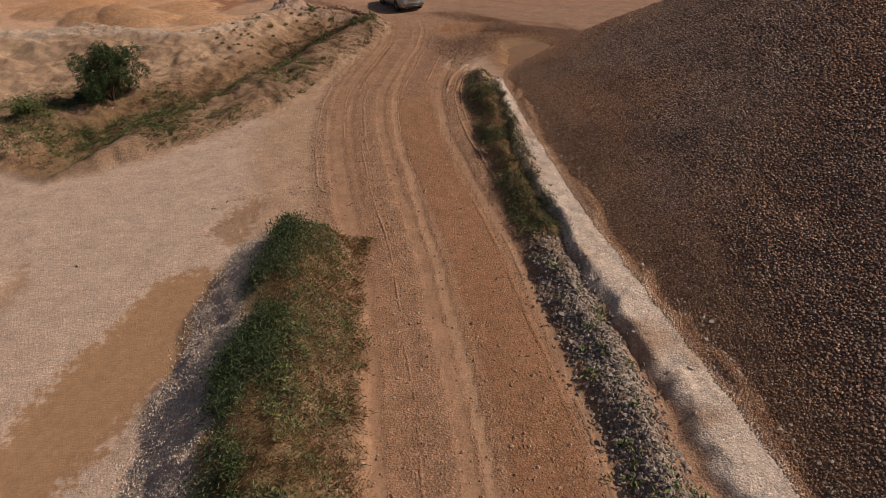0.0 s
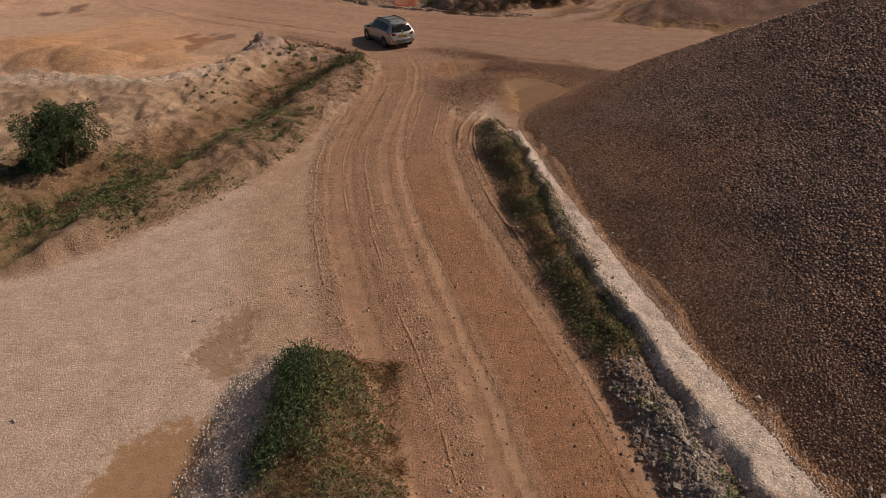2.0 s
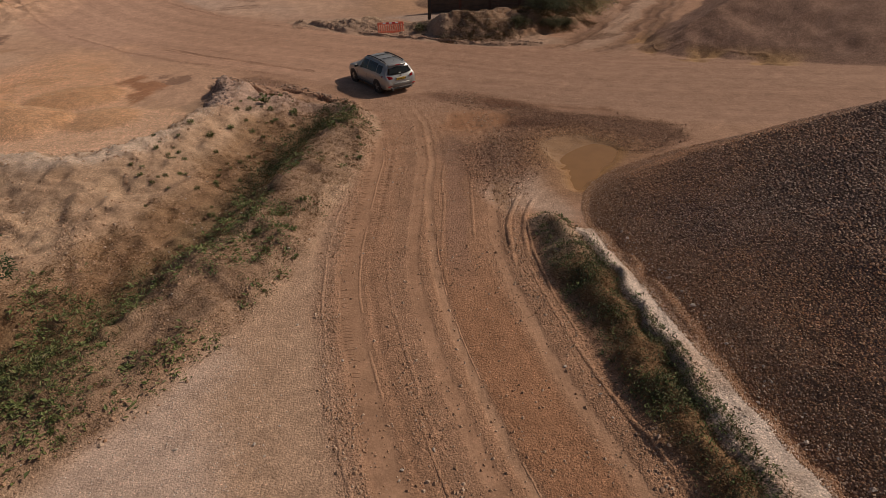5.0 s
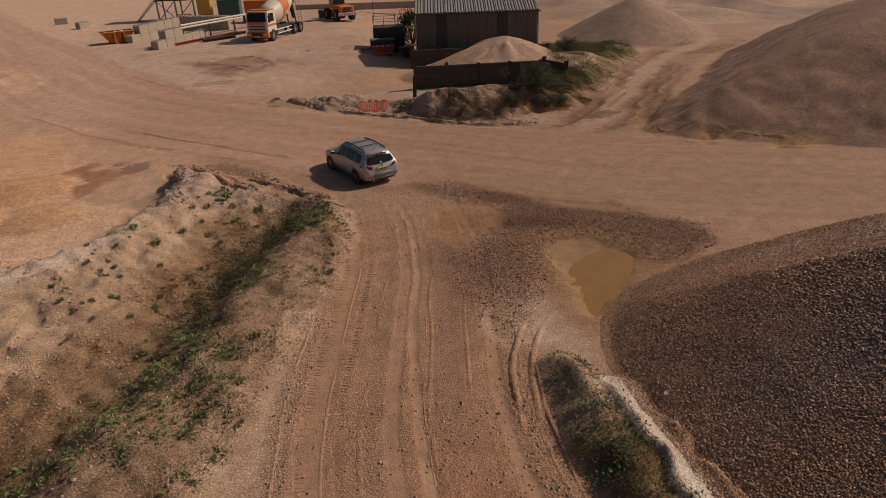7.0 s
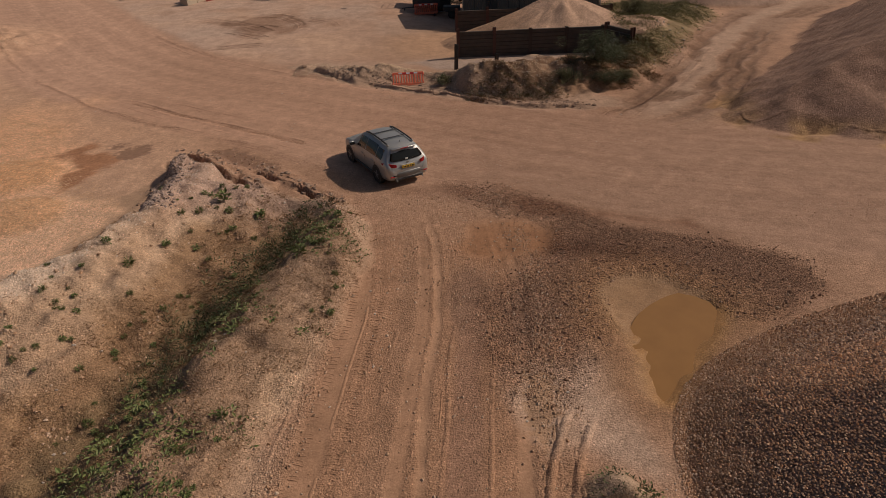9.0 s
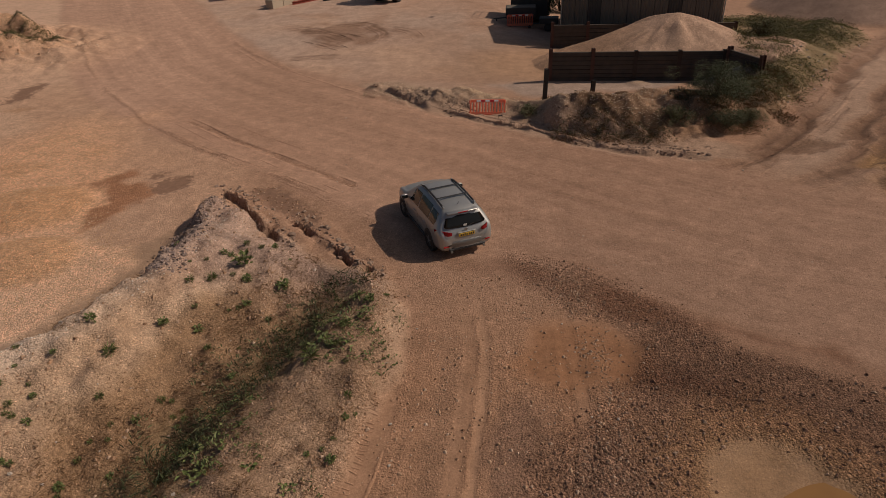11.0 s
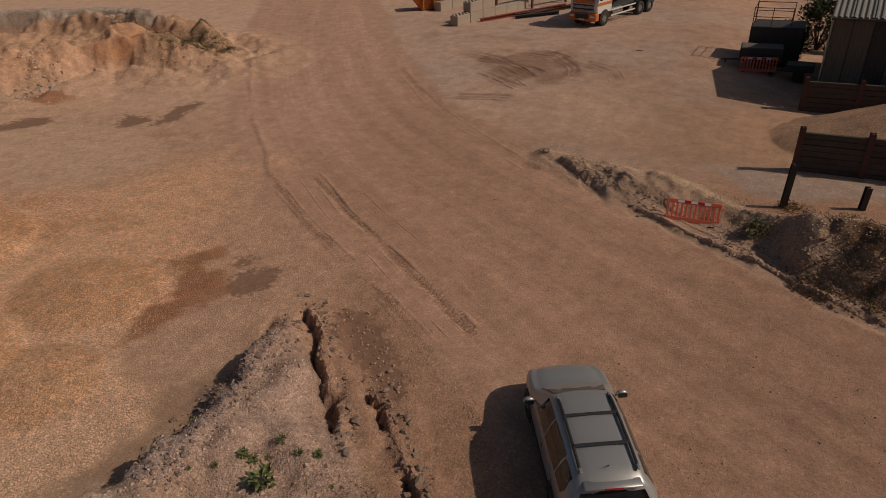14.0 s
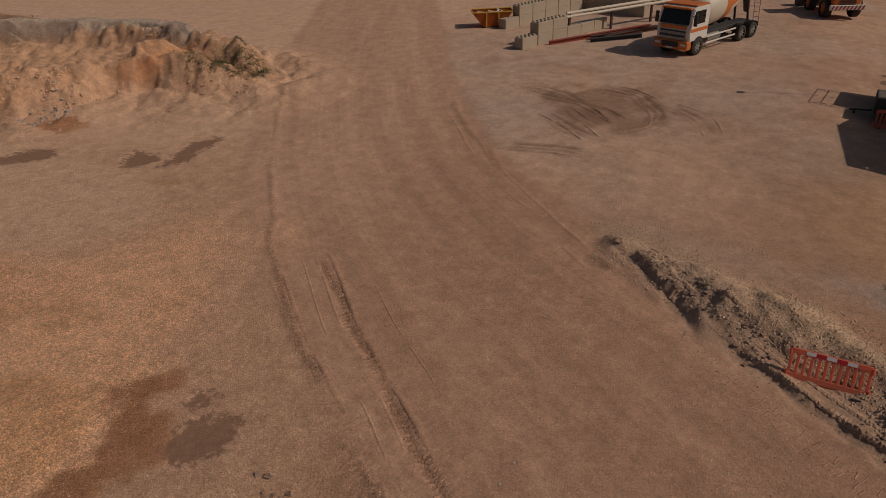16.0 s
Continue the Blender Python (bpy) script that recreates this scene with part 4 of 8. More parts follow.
def build_land():
    ny, nx = GX.shape
    V = np.stack([GX, GY, GZ], -1).reshape(-1, 3)
    idx = np.arange(nx * ny).reshape(ny, nx)
    Q = np.stack([idx[:-1, :-1], idx[:-1, 1:], idx[1:, 1:], idx[1:, :-1]], -1).reshape(-1, 4)
    lab = np.maximum(REGION[:-1, :-1], 0).reshape(-1)
    dzx = np.gradient(GZ, XS, axis=1)
    dzy = np.gradient(GZ, YS, axis=0)
    N = np.stack([-dzx, -dzy, np.ones_like(GZ)], -1).reshape(-1, 3)
    N /= np.linalg.norm(N, axis=1)[:, None]
    kinds = {
        0: ("ground", "pale tan dusty quarry floor of compacted gravel and sand", "ground", "structure"),
        1: ("earth_bank", "tan earth bank with a ditch, stones and weeds", "earth bank", ""),
        2: ("weedy_berm", "brown earth berm overgrown with green weeds beside the track", "earth bank", ""),
        3: ("verge_bank", "low earth verge bank with dry grass and weeds along the track", "earth bank", ""),
        4: ("chalk_ridge", "whitish chalky gravel ridge along the foot of the heap", "gravel ridge", ""),
        5: ("gravel_heap", "huge heap of dark brown washed gravel beside the track", "gravel heap", ""),
        6: ("spoil_bank", "uneven tan spoil bank with shrubs along the haul road", "earth bank", ""),
        7: ("gravel_heap", "large brown gravel heap across the haul road", "gravel heap", ""),
        8: ("earth_bank", "cut orange clay scarp with stones and dry tufts", "earth bank", ""),
        9: ("sand_heap", "pale tan sand heap inside the timber bay", "sand heap", ""),
        10: ("gravel_heap", "pale conical gravel heap far behind the shed", "gravel heap", ""),
        11: ("gravel_heap", "distant pale gravel heap on the quarry floor", "gravel heap", ""),
        14: ("sand_heap", "small tan sand heap at the foot of the timber wall", "sand heap", ""),
        13: ("earth_bank", "grey-tan overgrown spoil wall behind the clay scarp", "earth bank", ""),
        20: ("road_track", "reddish brown gravel track with pale wheel ruts", "dirt track", "structure"),
        21: ("road_haul", "wide dusty tan haul road of compacted gravel", "dirt road", "structure"),
        12: ("gravel_heap", "small grey gravel heap behind the bay wall", "gravel heap", ""),
    }
    for r, (name, label, cat, kind) in kinds.items():
        q = Q[lab == r]
        if not len(q):
            continue
        used, inv = np.unique(q, return_inverse=True)
        me = bpy.data.meshes.new(name)
        me.vertices.add(len(used))
        me.vertices.foreach_set("co", V[used].astype(np.float32).ravel())
        me.loops.add(q.size)
        me.loops.foreach_set("vertex_index", inv.ravel().astype(np.int32))
        me.polygons.add(len(q))
        me.polygons.foreach_set("loop_start", np.arange(0, q.size, 4, dtype=np.int32))
        me.polygons.foreach_set("use_smooth", np.ones(len(q), bool))
        me.update(calc_edges=True)
        soil_attributes(me, COL.reshape(-1, 3)[used], STONY.reshape(-1)[used], DAMP.reshape(-1)[used], LANE.reshape(-1, 3)[used], WET.reshape(-1, 3)[used])
        me.normals_split_custom_set_from_vertices(N[used])
        me.materials.append(SOIL)
        ob = new(name, me)
        LAND[r] = tagged(ob, label, cat, "", kind)


build_land()

# ---- loose stones, clods and plants ----
RNG = np.random.default_rng(7)


def quick_mesh(name, verts, tris, material, smooth=False):
    me = bpy.data.meshes.new(name)
    me.vertices.add(len(verts))
    me.vertices.foreach_set("co", verts.astype(np.float32).ravel())
    me.loops.add(tris.size)
    me.loops.foreach_set("vertex_index", tris.astype(np.int32).ravel())
    me.polygons.add(len(tris))
    me.polygons.foreach_set("loop_start", np.arange(0, tris.size, tris.shape[1], dtype=np.int32))
    me.polygons.foreach_set("use_smooth", np.full(len(tris), smooth))
    me.update(calc_edges=True)
    me.materials.append(material)
    return me


OCTA_V = np.array([(1, 0, 0), (0, 1, 0), (-1, 0, 0), (0, -1, 0), (0, 0, 1), (0, 0, -1)], float)
OCTA_F = np.array([(0, 1, 4), (1, 2, 4), (2, 3, 4), (3, 0, 4), (1, 0, 5), (2, 1, 5), (3, 2, 5), (0, 3, 5)])
CUBE_V = np.array([(x, y, z) for x in (-1, 1) for y in (-1, 1) for z in (-1, 1)], float) * 0.72
CUBE_F = np.array([(0, 1, 3), (0, 3, 2), (4, 6, 7), (4, 7, 5), (0, 4, 5), (0, 5, 1), (2, 3, 7), (2, 7, 6), (0, 2, 6), (0, 6, 4), (1, 5, 7), (1, 7, 3)])


PEB_V = np.array([(1, 0, -0.35), (0.31, 0.95, -0.35), (-0.81, 0.59, -0.35), (-0.81, -0.59, -0.35), (0.31, -0.95, -0.35), (0, 0, 0.8)], float)
PEB_F = np.array([(0, 1, 5), (1, 2, 5), (2, 3, 5), (3, 4, 5), (4, 0, 5)])


def stones(name, x, y, size, material, label, parent=None, sink=0.25, blocky=False, group="", kind="stuff", low=False):
    """Loose stones lying on the land, each an island of its own in one mesh."""
    n = len(x)
    tv, tf = (CUBE_V, CUBE_F) if blocky else (PEB_V, PEB_F) if low else (OCTA_V, OCTA_F)
    V = tv[None] * (1 + RNG.uniform(-0.3, 0.3, (n, len(tv), 3)))
    V = V * RNG.uniform(0.7, 1.15, (n, 1, 3)) * np.array((1, 1, 0.75))
    a = RNG.uniform(0, 2 * np.pi, n)
    b = RNG.uniform(-0.7, 0.7, n) * (0.5 if low else 1)
    ca, sa, cb, sb = np.cos(a)[:, None], np.sin(a)[:, None], np.cos(b)[:, None], np.sin(b)[:, None]
    X, Y, Z = V[..., 0], V[..., 1], V[..., 2]
    Y, Z = Y * cb - Z * sb, Y * sb + Z * cb
    X, Y = X * ca - Y * sa, X * sa + Y * ca
    V = np.stack([X, Y, Z], -1) * (np.asarray(size) * 0.5)[:, None, None]
    z = surface_z(x, y) + np.asarray(size) * (0.35 - sink)
    V = V + np.stack([x, y, z], -1)[:, None]
    F = tf[None] + (np.arange(n) * len(tv))[:, None, None]
    ob = new(name, quick_mesh(name, V.reshape(-1, 3), F.reshape(-1, 3), material))
    if parent is not None:
        ob.parent = parent
    return tagged(ob, label, "" if parent is not None else "gravel", group, kind)


def island_material(name, ramp, rough=0.85, bump=0.3):
    """Every loose piece takes its own tone from the ramp."""
    m, nt, bsdf = mat(name)
    geo = nt.nodes.new("ShaderNodeNewGeometry")
    cr = nt.nodes.new("ShaderNodeValToRGB")
    while len(cr.color_ramp.elements) < len(ramp):
        cr.color_ramp.elements.new(0.5)
    for i, (e, c) in enumerate(zip(cr.color_ramp.elements, ramp)):
        e.position, e.color = i / (len(ramp) - 1), (*c, 1)
    nt.links.new(geo.outputs["Random Per Island"], cr.inputs[0])
    tc = nt.nodes.new("ShaderNodeTexCoord")
    nz = node(nt, "ShaderNodeTexNoise", Scale=28.0, Detail=4.0)
    nt.links.new(tc.outputs["Object"], nz.inputs["Vector"])
    shade = nt.nodes.new("ShaderNodeValToRGB")
    shade.color_ramp.elements[0].position, shade.color_ramp.elements[1].position = 0.3, 0.7
    shade.color_ramp.elements[0].color, shade.color_ramp.elements[1].color = (0.7, 0.68, 0.66, 1), (1.2, 1.2, 1.2, 1)
    nt.links.new(nz.outputs[0], shade.inputs[0])
    nt.links.new(mixcol(nt, 1.0, cr.outputs[0], shade.outputs[0], "MULTIPLY"), bsdf.inputs["Base Color"])
    bsdf.inputs["Roughness"].default_value = rough
    bsdf.inputs["Specular IOR Level"].default_value = 0.3
    if bump:
        b = node(nt, "ShaderNodeBump", Strength=bump, Distance=0.01)
        nt.links.new(nz.outputs[0], b.inputs["Height"])
        nt.links.new(b.outputs[0], bsdf.inputs["Normal"])
    return m


HEAP_STONE = island_material("heap_gravel", [(0.13, 0.09, 0.07), (0.66, 0.50, 0.40), (0.34, 0.23, 0.175), (0.86, 0.70, 0.58), (0.54, 0.32, 0.20), (0.72, 0.56, 0.45), (0.19, 0.13, 0.105)])
TOE_STONE = island_material("toe_gravel", [(0.20, 0.105, 0.06), (0.56, 0.33, 0.195), (0.36, 0.20, 0.115), (0.74, 0.53, 0.38), (0.46, 0.25, 0.14)])
SPOIL_STONE = island_material("spoil_gravel", [(0.40, 0.27, 0.17), (0.66, 0.50, 0.36), (0.52, 0.36, 0.235), (0.76, 0.60, 0.46)])
CLAY_STONE = island_material("clay_lumps", [(0.50, 0.29, 0.17), (0.68, 0.45, 0.30), (0.58, 0.34, 0.20), (0.74, 0.55, 0.41), (0.42, 0.25, 0.16)])
TAN_STONE = island_material("tan_pebbles", [(0.32, 0.18, 0.105), (0.52, 0.335, 0.215), (0.40, 0.23, 0.135), (0.60, 0.44, 0.325), (0.27, 0.15, 0.088)])
CHALK_STONE = island_material("chalk_stones", [(0.48, 0.39, 0.32), (0.72, 0.60, 0.50), (0.58, 0.45, 0.36), (0.78, 0.68, 0.59), (0.42, 0.34, 0.28)])
DARK_STONE = island_material("damp_gravel", [(0.15, 0.08, 0.05), (0.32, 0.185, 0.125), (0.22, 0.12, 0.078), (0.45, 0.31, 0.22)])
CLOD = island_material("earth_clods", [(0.28, 0.185, 0.13), (0.36, 0.25, 0.19), (0.24, 0.16, 0.12), (0.42, 0.30, 0.23)], 0.95, 0.6)
GREY_CLOD = island_material("grey_clods", [(0.20, 0.145, 0.13), (0.31, 0.235, 0.21), (0.16, 0.115, 0.10), (0.38, 0.29, 0.26)], 0.95, 0.6)
GREY_STONE = island_material("grey_flints", [(0.20, 0.16, 0.135), (0.40, 0.32, 0.27), (0.14, 0.115, 0.10), (0.56, 0.47, 0.40), (0.26, 0.20, 0.165)])
ORANGE_STONE = island_material("orange_gravel", [(0.50, 0.28, 0.14), (0.74, 0.49, 0.30), (0.62, 0.37, 0.20), (0.80, 0.61, 0.45)])


def patchy(m, warm, grey, scale):
    """Lays broad drifts of two tints over a loose material."""
    nt = m.node_tree
    bsdf = nt.nodes["Principled BSDF"]
    src = bsdf.inputs["Base Color"].links[0].from_socket
    tc = nt.nodes.new("ShaderNodeTexCoord")
    nz = node(nt, "ShaderNodeTexNoise", Scale=scale, Detail=5.0, Roughness=0.55)
    nt.links.new(tc.outputs["Object"], nz.inputs["Vector"])
    cr = nt.nodes.new("ShaderNodeValToRGB")
    cr.color_ramp.elements[0].position, cr.color_ramp.elements[1].position = 0.42, 0.58
    cr.color_ramp.elements[0].color, cr.color_ramp.elements[1].color = (*warm, 1), (*grey, 1)
    nt.links.new(nz.outputs[0], cr.inputs[0])
    nt.links.new(mixcol(nt, 1.0, src, cr.outputs[0], "MULTIPLY"), bsdf.inputs["Base Color"])


patchy(HEAP_STONE, (1.14, 0.91, 0.70), (1.03, 0.95, 0.88), 0.12)


def scatter(n, x0, x1, y0, y1, keep):
    """n tries in a rectangle, kept where keep(x, y) exceeds a random share."""
    x, y = RNG.uniform(x0, x1, n), RNG.uniform(y0, y1, n)
    k = keep(x, y) > RNG.uniform(0, 1, n)
    return x[k], y[k]


def near_line(line, lo, hi, soft=0.3):
    def f(x, y):
        d = along(x, y, line)[0]
        return sstep(lo - soft, lo + soft, d) * sstep(hi + soft, hi - soft, d)
    return f


def packed(x0, x1, y0, y1, step, keep):
    """Stones packed side by side: one to each cell of a jittered lattice."""
    gx, gy = np.meshgrid(np.arange(x0, x1, step), np.arange(y0, y1, step))
    gx, gy = (g.ravel() + RNG.uniform(-0.42, 0.42, g.size) * step for g in (gx, gy))
    k = keep(gx, gy)
    return gx[k], gy[k]


for x0, x1, step in ((3.2, 7.5, 0.046), (7.5, 11, 0.06), (11, 17, 0.076), (17, 25, 0.1)):
    hx, hy = packed(x0, x1, 5.5, 39.5, step, lambda x, y: inside(x, y, HEAP_TOE) > -0.25)
    toe = inside(hx, hy, HEAP_TOE) + 0.9 * fbm(hx, hy, 3.0, 3, 211) + 0.4 * RNG.normal(0, 1, len(hx)) < 1.3
    for k, m, lab in ((toe, TOE_STONE, "orange-brown dusty gravel at the foot of the heap"), (~toe, HEAP_STONE, "coarse washed brown and grey gravel")):
        stones("gravel", hx[k], hy[k], RNG.uniform(0.8, 1.45, k.sum()) * step, m, lab, LAND[5], 0.0, low=True)


def track_gravel(x, y):
    d = along(x, y, TRACK)[0] + 0.1 * fbm(x, y, 1.5, 3, 5)
    a = np.maximum(sstep(0.6, 0.1, np.abs(d + 3.35)), sstep(0.6, 0.2, np.abs(d + 1.55)) * 0.5 * sstep(34, 27, y))
    a = np.maximum(a, sstep(0.6, 0.2, np.abs(d - 2.5)) * 0.8)
    return np.maximum(a, 0.16 * (np.abs(d) < 3.3)) * (0.35 + 0.65 * sstep(-0.4, 0.5, fbm(x, y, 2.0, 2, 33)))


gx, gy = scatter(95000, -6, 5.5, 5.5, 46, track_gravel)
stones("track_gravel", gx, gy, RNG.uniform(0.025, 0.07, len(gx)) * RNG.choice([1, 1, 1, 1.6], len(gx)), TAN_STONE, "loose tan pebbles strewn along the track", sink=0.15, low=True)
gx, gy = scatter(24000, 0, 11, 34, 47.5, lambda x, y: np.maximum(0.35 * sstep(-1.0, 0.2, inside(x, y, DARK)), sstep(-0.3, 0.3, inside(x, y, GRAVEL_A))) * (inside(x, y, HEAP_TOE) < 0) * (inside(x, y, POND) < 0.1))
stones("damp_gravel", gx, gy, RNG.uniform(0.03, 0.08, len(gx)) * RNG.choice([1, 1, 1, 1.6], len(gx)), DARK_STONE, "dark damp gravel strewn round the puddle")
gx, gy = scatter(60000, -30, 16, 42, 68, lambda x, y: (np.abs(along(x, y, HAUL)[0]) < 7) * (0.12 + 0.6 * sstep(0.1, 0.8, fbm(x, y, 3.0, 3, 63))) * (y < 60 - 0.5 * x))
stones("road_gravel", gx, gy, RNG.uniform(0.018, 0.045, len(gx)) * RNG.choice([1, 1, 1, 1, 1.5], len(gx)), TAN_STONE, "loose pebbles scattered over the haul road", sink=0.15, low=True)
gx, gy = scatter(5000, 2.5, 7, 5.5, 32, lambda x, y: np.maximum(0.12 * near_line(CHALK, -0.7, 0.7)(x, y), near_line(CHALK, 0.75, 1.05, 0.15)(x, y)))
stones("rubble", gx, gy, RNG.uniform(0.03, 0.08, len(gx)) * RNG.choice([1, 1, 1, 1, 2], len(gx)), CHALK_STONE, "loose whitish chalk stones", LAND[4])
gx, gy = scatter(11000, 2.5, 6, 5.5, 16.5, lambda x, y: near_line(STRIP, -0.7, 0.55)(x, y) * sstep(17, 14.5, y))
stones("rubble", gx, gy, RNG.uniform(0.04, 0.12, len(gx)) * RNG.choice([1, 1, 1, 1.6], len(gx)), GREY_STONE, "loose grey and white flints", LAND[3])
gx, gy = scatter(42000, -22, -3, 22, 52, lambda x, y: sstep(-0.2, 0.4, inside(x, y, BANK_EDGE)) * (0.2 + 0.8 * sstep(0.0, 0.7, fbm(x, y, 2.5, 3, 88))) * (1 - 0.75 * sstep(0.9, 0.2, along(x, y, DITCH)[0]) * sstep(0.5, 1.2, inside(x, y, BANK_EDGE)) * (y < 46)))
stones("rubble", gx, gy, RNG.uniform(0.03, 0.085, len(gx)) * RNG.choice([1, 1, 1, 1, 1.8], len(gx)), TAN_STONE, "loose flints and pebbles on the bank", LAND[1], 0.15, low=True)
gx, gy = scatter(26000, -8.5, 14, 55, 68, lambda x, y: near_line(SPOIL, -1.7, 1.5)(x, y))
stones("rubble", gx, gy, RNG.uniform(0.035, 0.09, len(gx)), SPOIL_STONE, "loose stones on the spoil", LAND[6], 0.15, low=True)
gx, gy = scatter(30000, -24, -12.5, 42, 60, lambda x, y: sstep(-0.5, 1, inside(x, y, [(-12.9, 44), (-13, 47), (-14.5, 49.5), (-17, 51), (-18.6, 54), (-19, 57), (-23, 60), (-26, 60), (-26, 42)])) * 0.75)
stones("orange_gravel", gx, gy, RNG.uniform(0.03, 0.06, len(gx)), ORANGE_STONE, "loose orange gravel spread over the flat", sink=0.15, low=True)
gx, gy = scatter(34000, -16, -4, 6, 28, lambda x, y: sstep(4.4, 6.5, -along(x, y, TRACK)[0]) * (inside(x, y, BANK_EDGE) < 0) * (inside(x, y, WETS[0][1]) < 0) * 0.5)
stones("yard_gravel", gx, gy, RNG.uniform(0.02, 0.045, len(gx)), CHALK_STONE, "pale fine gravel spread over the yard", sink=0.15, low=True)
gx, gy = scatter(5000, -24, -9, 36, 51, near_line(RIDGE, -0.9, 0.9))
stones("rubble", gx, gy, RNG.uniform(0.03, 0.09, len(gx)), CHALK_STONE, "pale flints along the crest", LAND[1])
gx, gy = scatter(900, -11.5, -6.5, 49, 53.2, lambda x, y: sstep(-0.3, 0.2, inside(x, y, WETS[4][1])) * 0.6)
stones("puddle_gravel", gx, gy, RNG.uniform(0.04, 0.12, len(gx)), TAN_STONE, "pale pebbles lying on damp red mud")
gx, gy = scatter(2600, -13, -9.5, 44.5, 50.5, lambda x, y: near_line([(q[0], q[1]) for q in FLANK], -0.6, 0.7, 0.2)(x, y) * sstep(-0.3, 0.4, fbm(x, y, 0.9, 2, 46)))
stones("broken_earth", gx, gy, RNG.uniform(0.03, 0.08, len(gx)) * RNG.choice([0.8, 1, 1.7], len(gx)), GREY_CLOD, "grey-purple lumps of torn earth", LAND[1], 0.3, True)
# clods torn up where wheels turned in the yard, along the bank's tip, the roadside and the scarp
gx, gy = scatter(700, -9, -3.5, 16, 22, lambda x, y: 0.7 * near_line([(-7.6, 19.0), (-6.9, 19.5), (-6.1, 19.5), (-5.3, 19.8), (-4.2, 20.3)], -0.25, 0.3, 0.2)(x, y))
stones("broken_earth", gx, gy, RNG.uniform(0.03, 0.1, len(gx)), CLOD, "small clods thrown up by wheels in the yard", LAND[0], 0.3, True)
gx, gy = scatter(3000, -13.5, -3.5, 45, 53.5, lambda x, y: np.maximum((near_line(CRACK, -0.75, -0.1, 0.15)(x, y) + near_line(CRACK_EDGE, -0.6, -0.1, 0.15)(x, y)) * 0.6, 0.8 * near_line([(-11.6, 46.2), (-11.9, 48), (-11.4, 49.6), (-11.8, 51.4)], -0.5, 0.6, 0.3)(x, y)))
stones("broken_earth", gx, gy, RNG.uniform(0.04, 0.13, len(gx)) * RNG.choice([0.7, 1, 1.5], len(gx)), CLOD, "dry brown clods of torn earth", LAND[1], 0.3, True)
gx, gy = scatter(16000, -8.5, 9, 55, 67, lambda x, y: near_line(KERF, 0.1, 1.3, 0.3)(x, y) * sstep(-0.5, 0.3, fbm(x, y, 1.3, 2, 23)) * np.where((x < 0) & (x > -5.6), 0.6, 1.0))
stones("broken_earth", gx, gy, RNG.uniform(0.03, 0.1, len(gx)) * RNG.choice([0.8, 1, 1.6], len(gx)), CLOD, "dry clods along the road edge", LAND[6], 0.3, True)
gx, gy = scatter(9000, -62, -41, 70, 82, lambda x, y: 0.9 * near_line(WALL2, -1.5, 1.7)(x, y))
stones("rubble", gx, gy, RNG.uniform(0.06, 0.16, len(gx)), GREY_STONE, "grey pebbles in the face of the spoil wall", LAND[13], 0.3, low=True)
gx, gy = scatter(5200, -49, -33, 64, 79, lambda x, y: sstep(-0.6, 0.3, inside(x, y, SCARP)) * sstep(3.0, 1.6, inside(x, y, SCARP)) * sstep(-0.1, 0.4, fbm(x, y, 1.6, 3, 36)))
stones("broken_earth", gx, gy, RNG.uniform(0.07, 0.2, len(gx)) * RNG.choice([0.7, 1, 1, 1.7], len(gx)), CLAY_STONE, "crumbled orange clay blocks on the cut face", LAND[8], 0.45, True)
gx, gy = scatter(26000, -47, -29, 62, 79, lambda x, y: 0.75 * sstep(-5, 0.5, inside(x, y, SCARP)) * sstep(-0.4, 0.5, fbm(x, y, 2.0, 3, 35)))
stones("broken_earth", gx, gy, RNG.uniform(0.04, 0.1, len(gx)) * RNG.choice([0.7, 1, 1.6], len(gx)), CLAY_STONE, "clods and stones of the clay scarp", LAND[8], 0.2, low=True)


def grid_at(src, x, y):
    """The value of a grid of the land at x, y."""
    i = np.clip(np.searchsorted(XS, x) - 1, 0, len(XS) - 2)
    j = np.clip(np.searchsorted(YS, y) - 1, 0, len(YS) - 2)
    u = np.clip((x - XS[i]) / (XS[i + 1] - XS[i]), 0, 1)
    v = np.clip((y - YS[j]) / (YS[j + 1] - YS[j]), 0, 1)
    if src.ndim == 3:
        u, v = u[:, None], v[:, None]
    return (src[j, i] * (1 - u) + src[j, i + 1] * u) * (1 - v) + (src[j + 1, i] * (1 - u) + src[j + 1, i + 1] * u) * v


def soil_piece(name, V, F, label, parent, smooth=False):
    """Loose soil that takes the colour of the land it lies on."""
    me = quick_mesh(name, V, F, SOIL, smooth)
    x, y = V[:, 0], V[:, 1]
    soil_attributes(me, grid_at(COL, x, y), grid_at(STONY, x, y), grid_at(DAMP, x, y), grid_at(LANE, x, y), grid_at(WET, x, y))
    ob = new(name, me)
    ob.parent = parent
    return tagged(ob, label, "", "", "stuff")


def run_of(line, step):
    """Points and directions at even steps along a smooth line."""
    q = np.array([p[:2] for p in spline(line, 12)])
    L = np.hypot(*(q[1:] - q[:-1]).T)
    s = np.concatenate([[0], np.cumsum(L)])
    k = np.arange(0, s[-1], step)
    p = np.stack([np.interp(k, s, q[:, 0]), np.interp(k, s, q[:, 1])], -1)
    t = np.gradient(p, axis=0)
    return p, t / np.linalg.norm(t, axis=1)[:, None], k, s[-1]


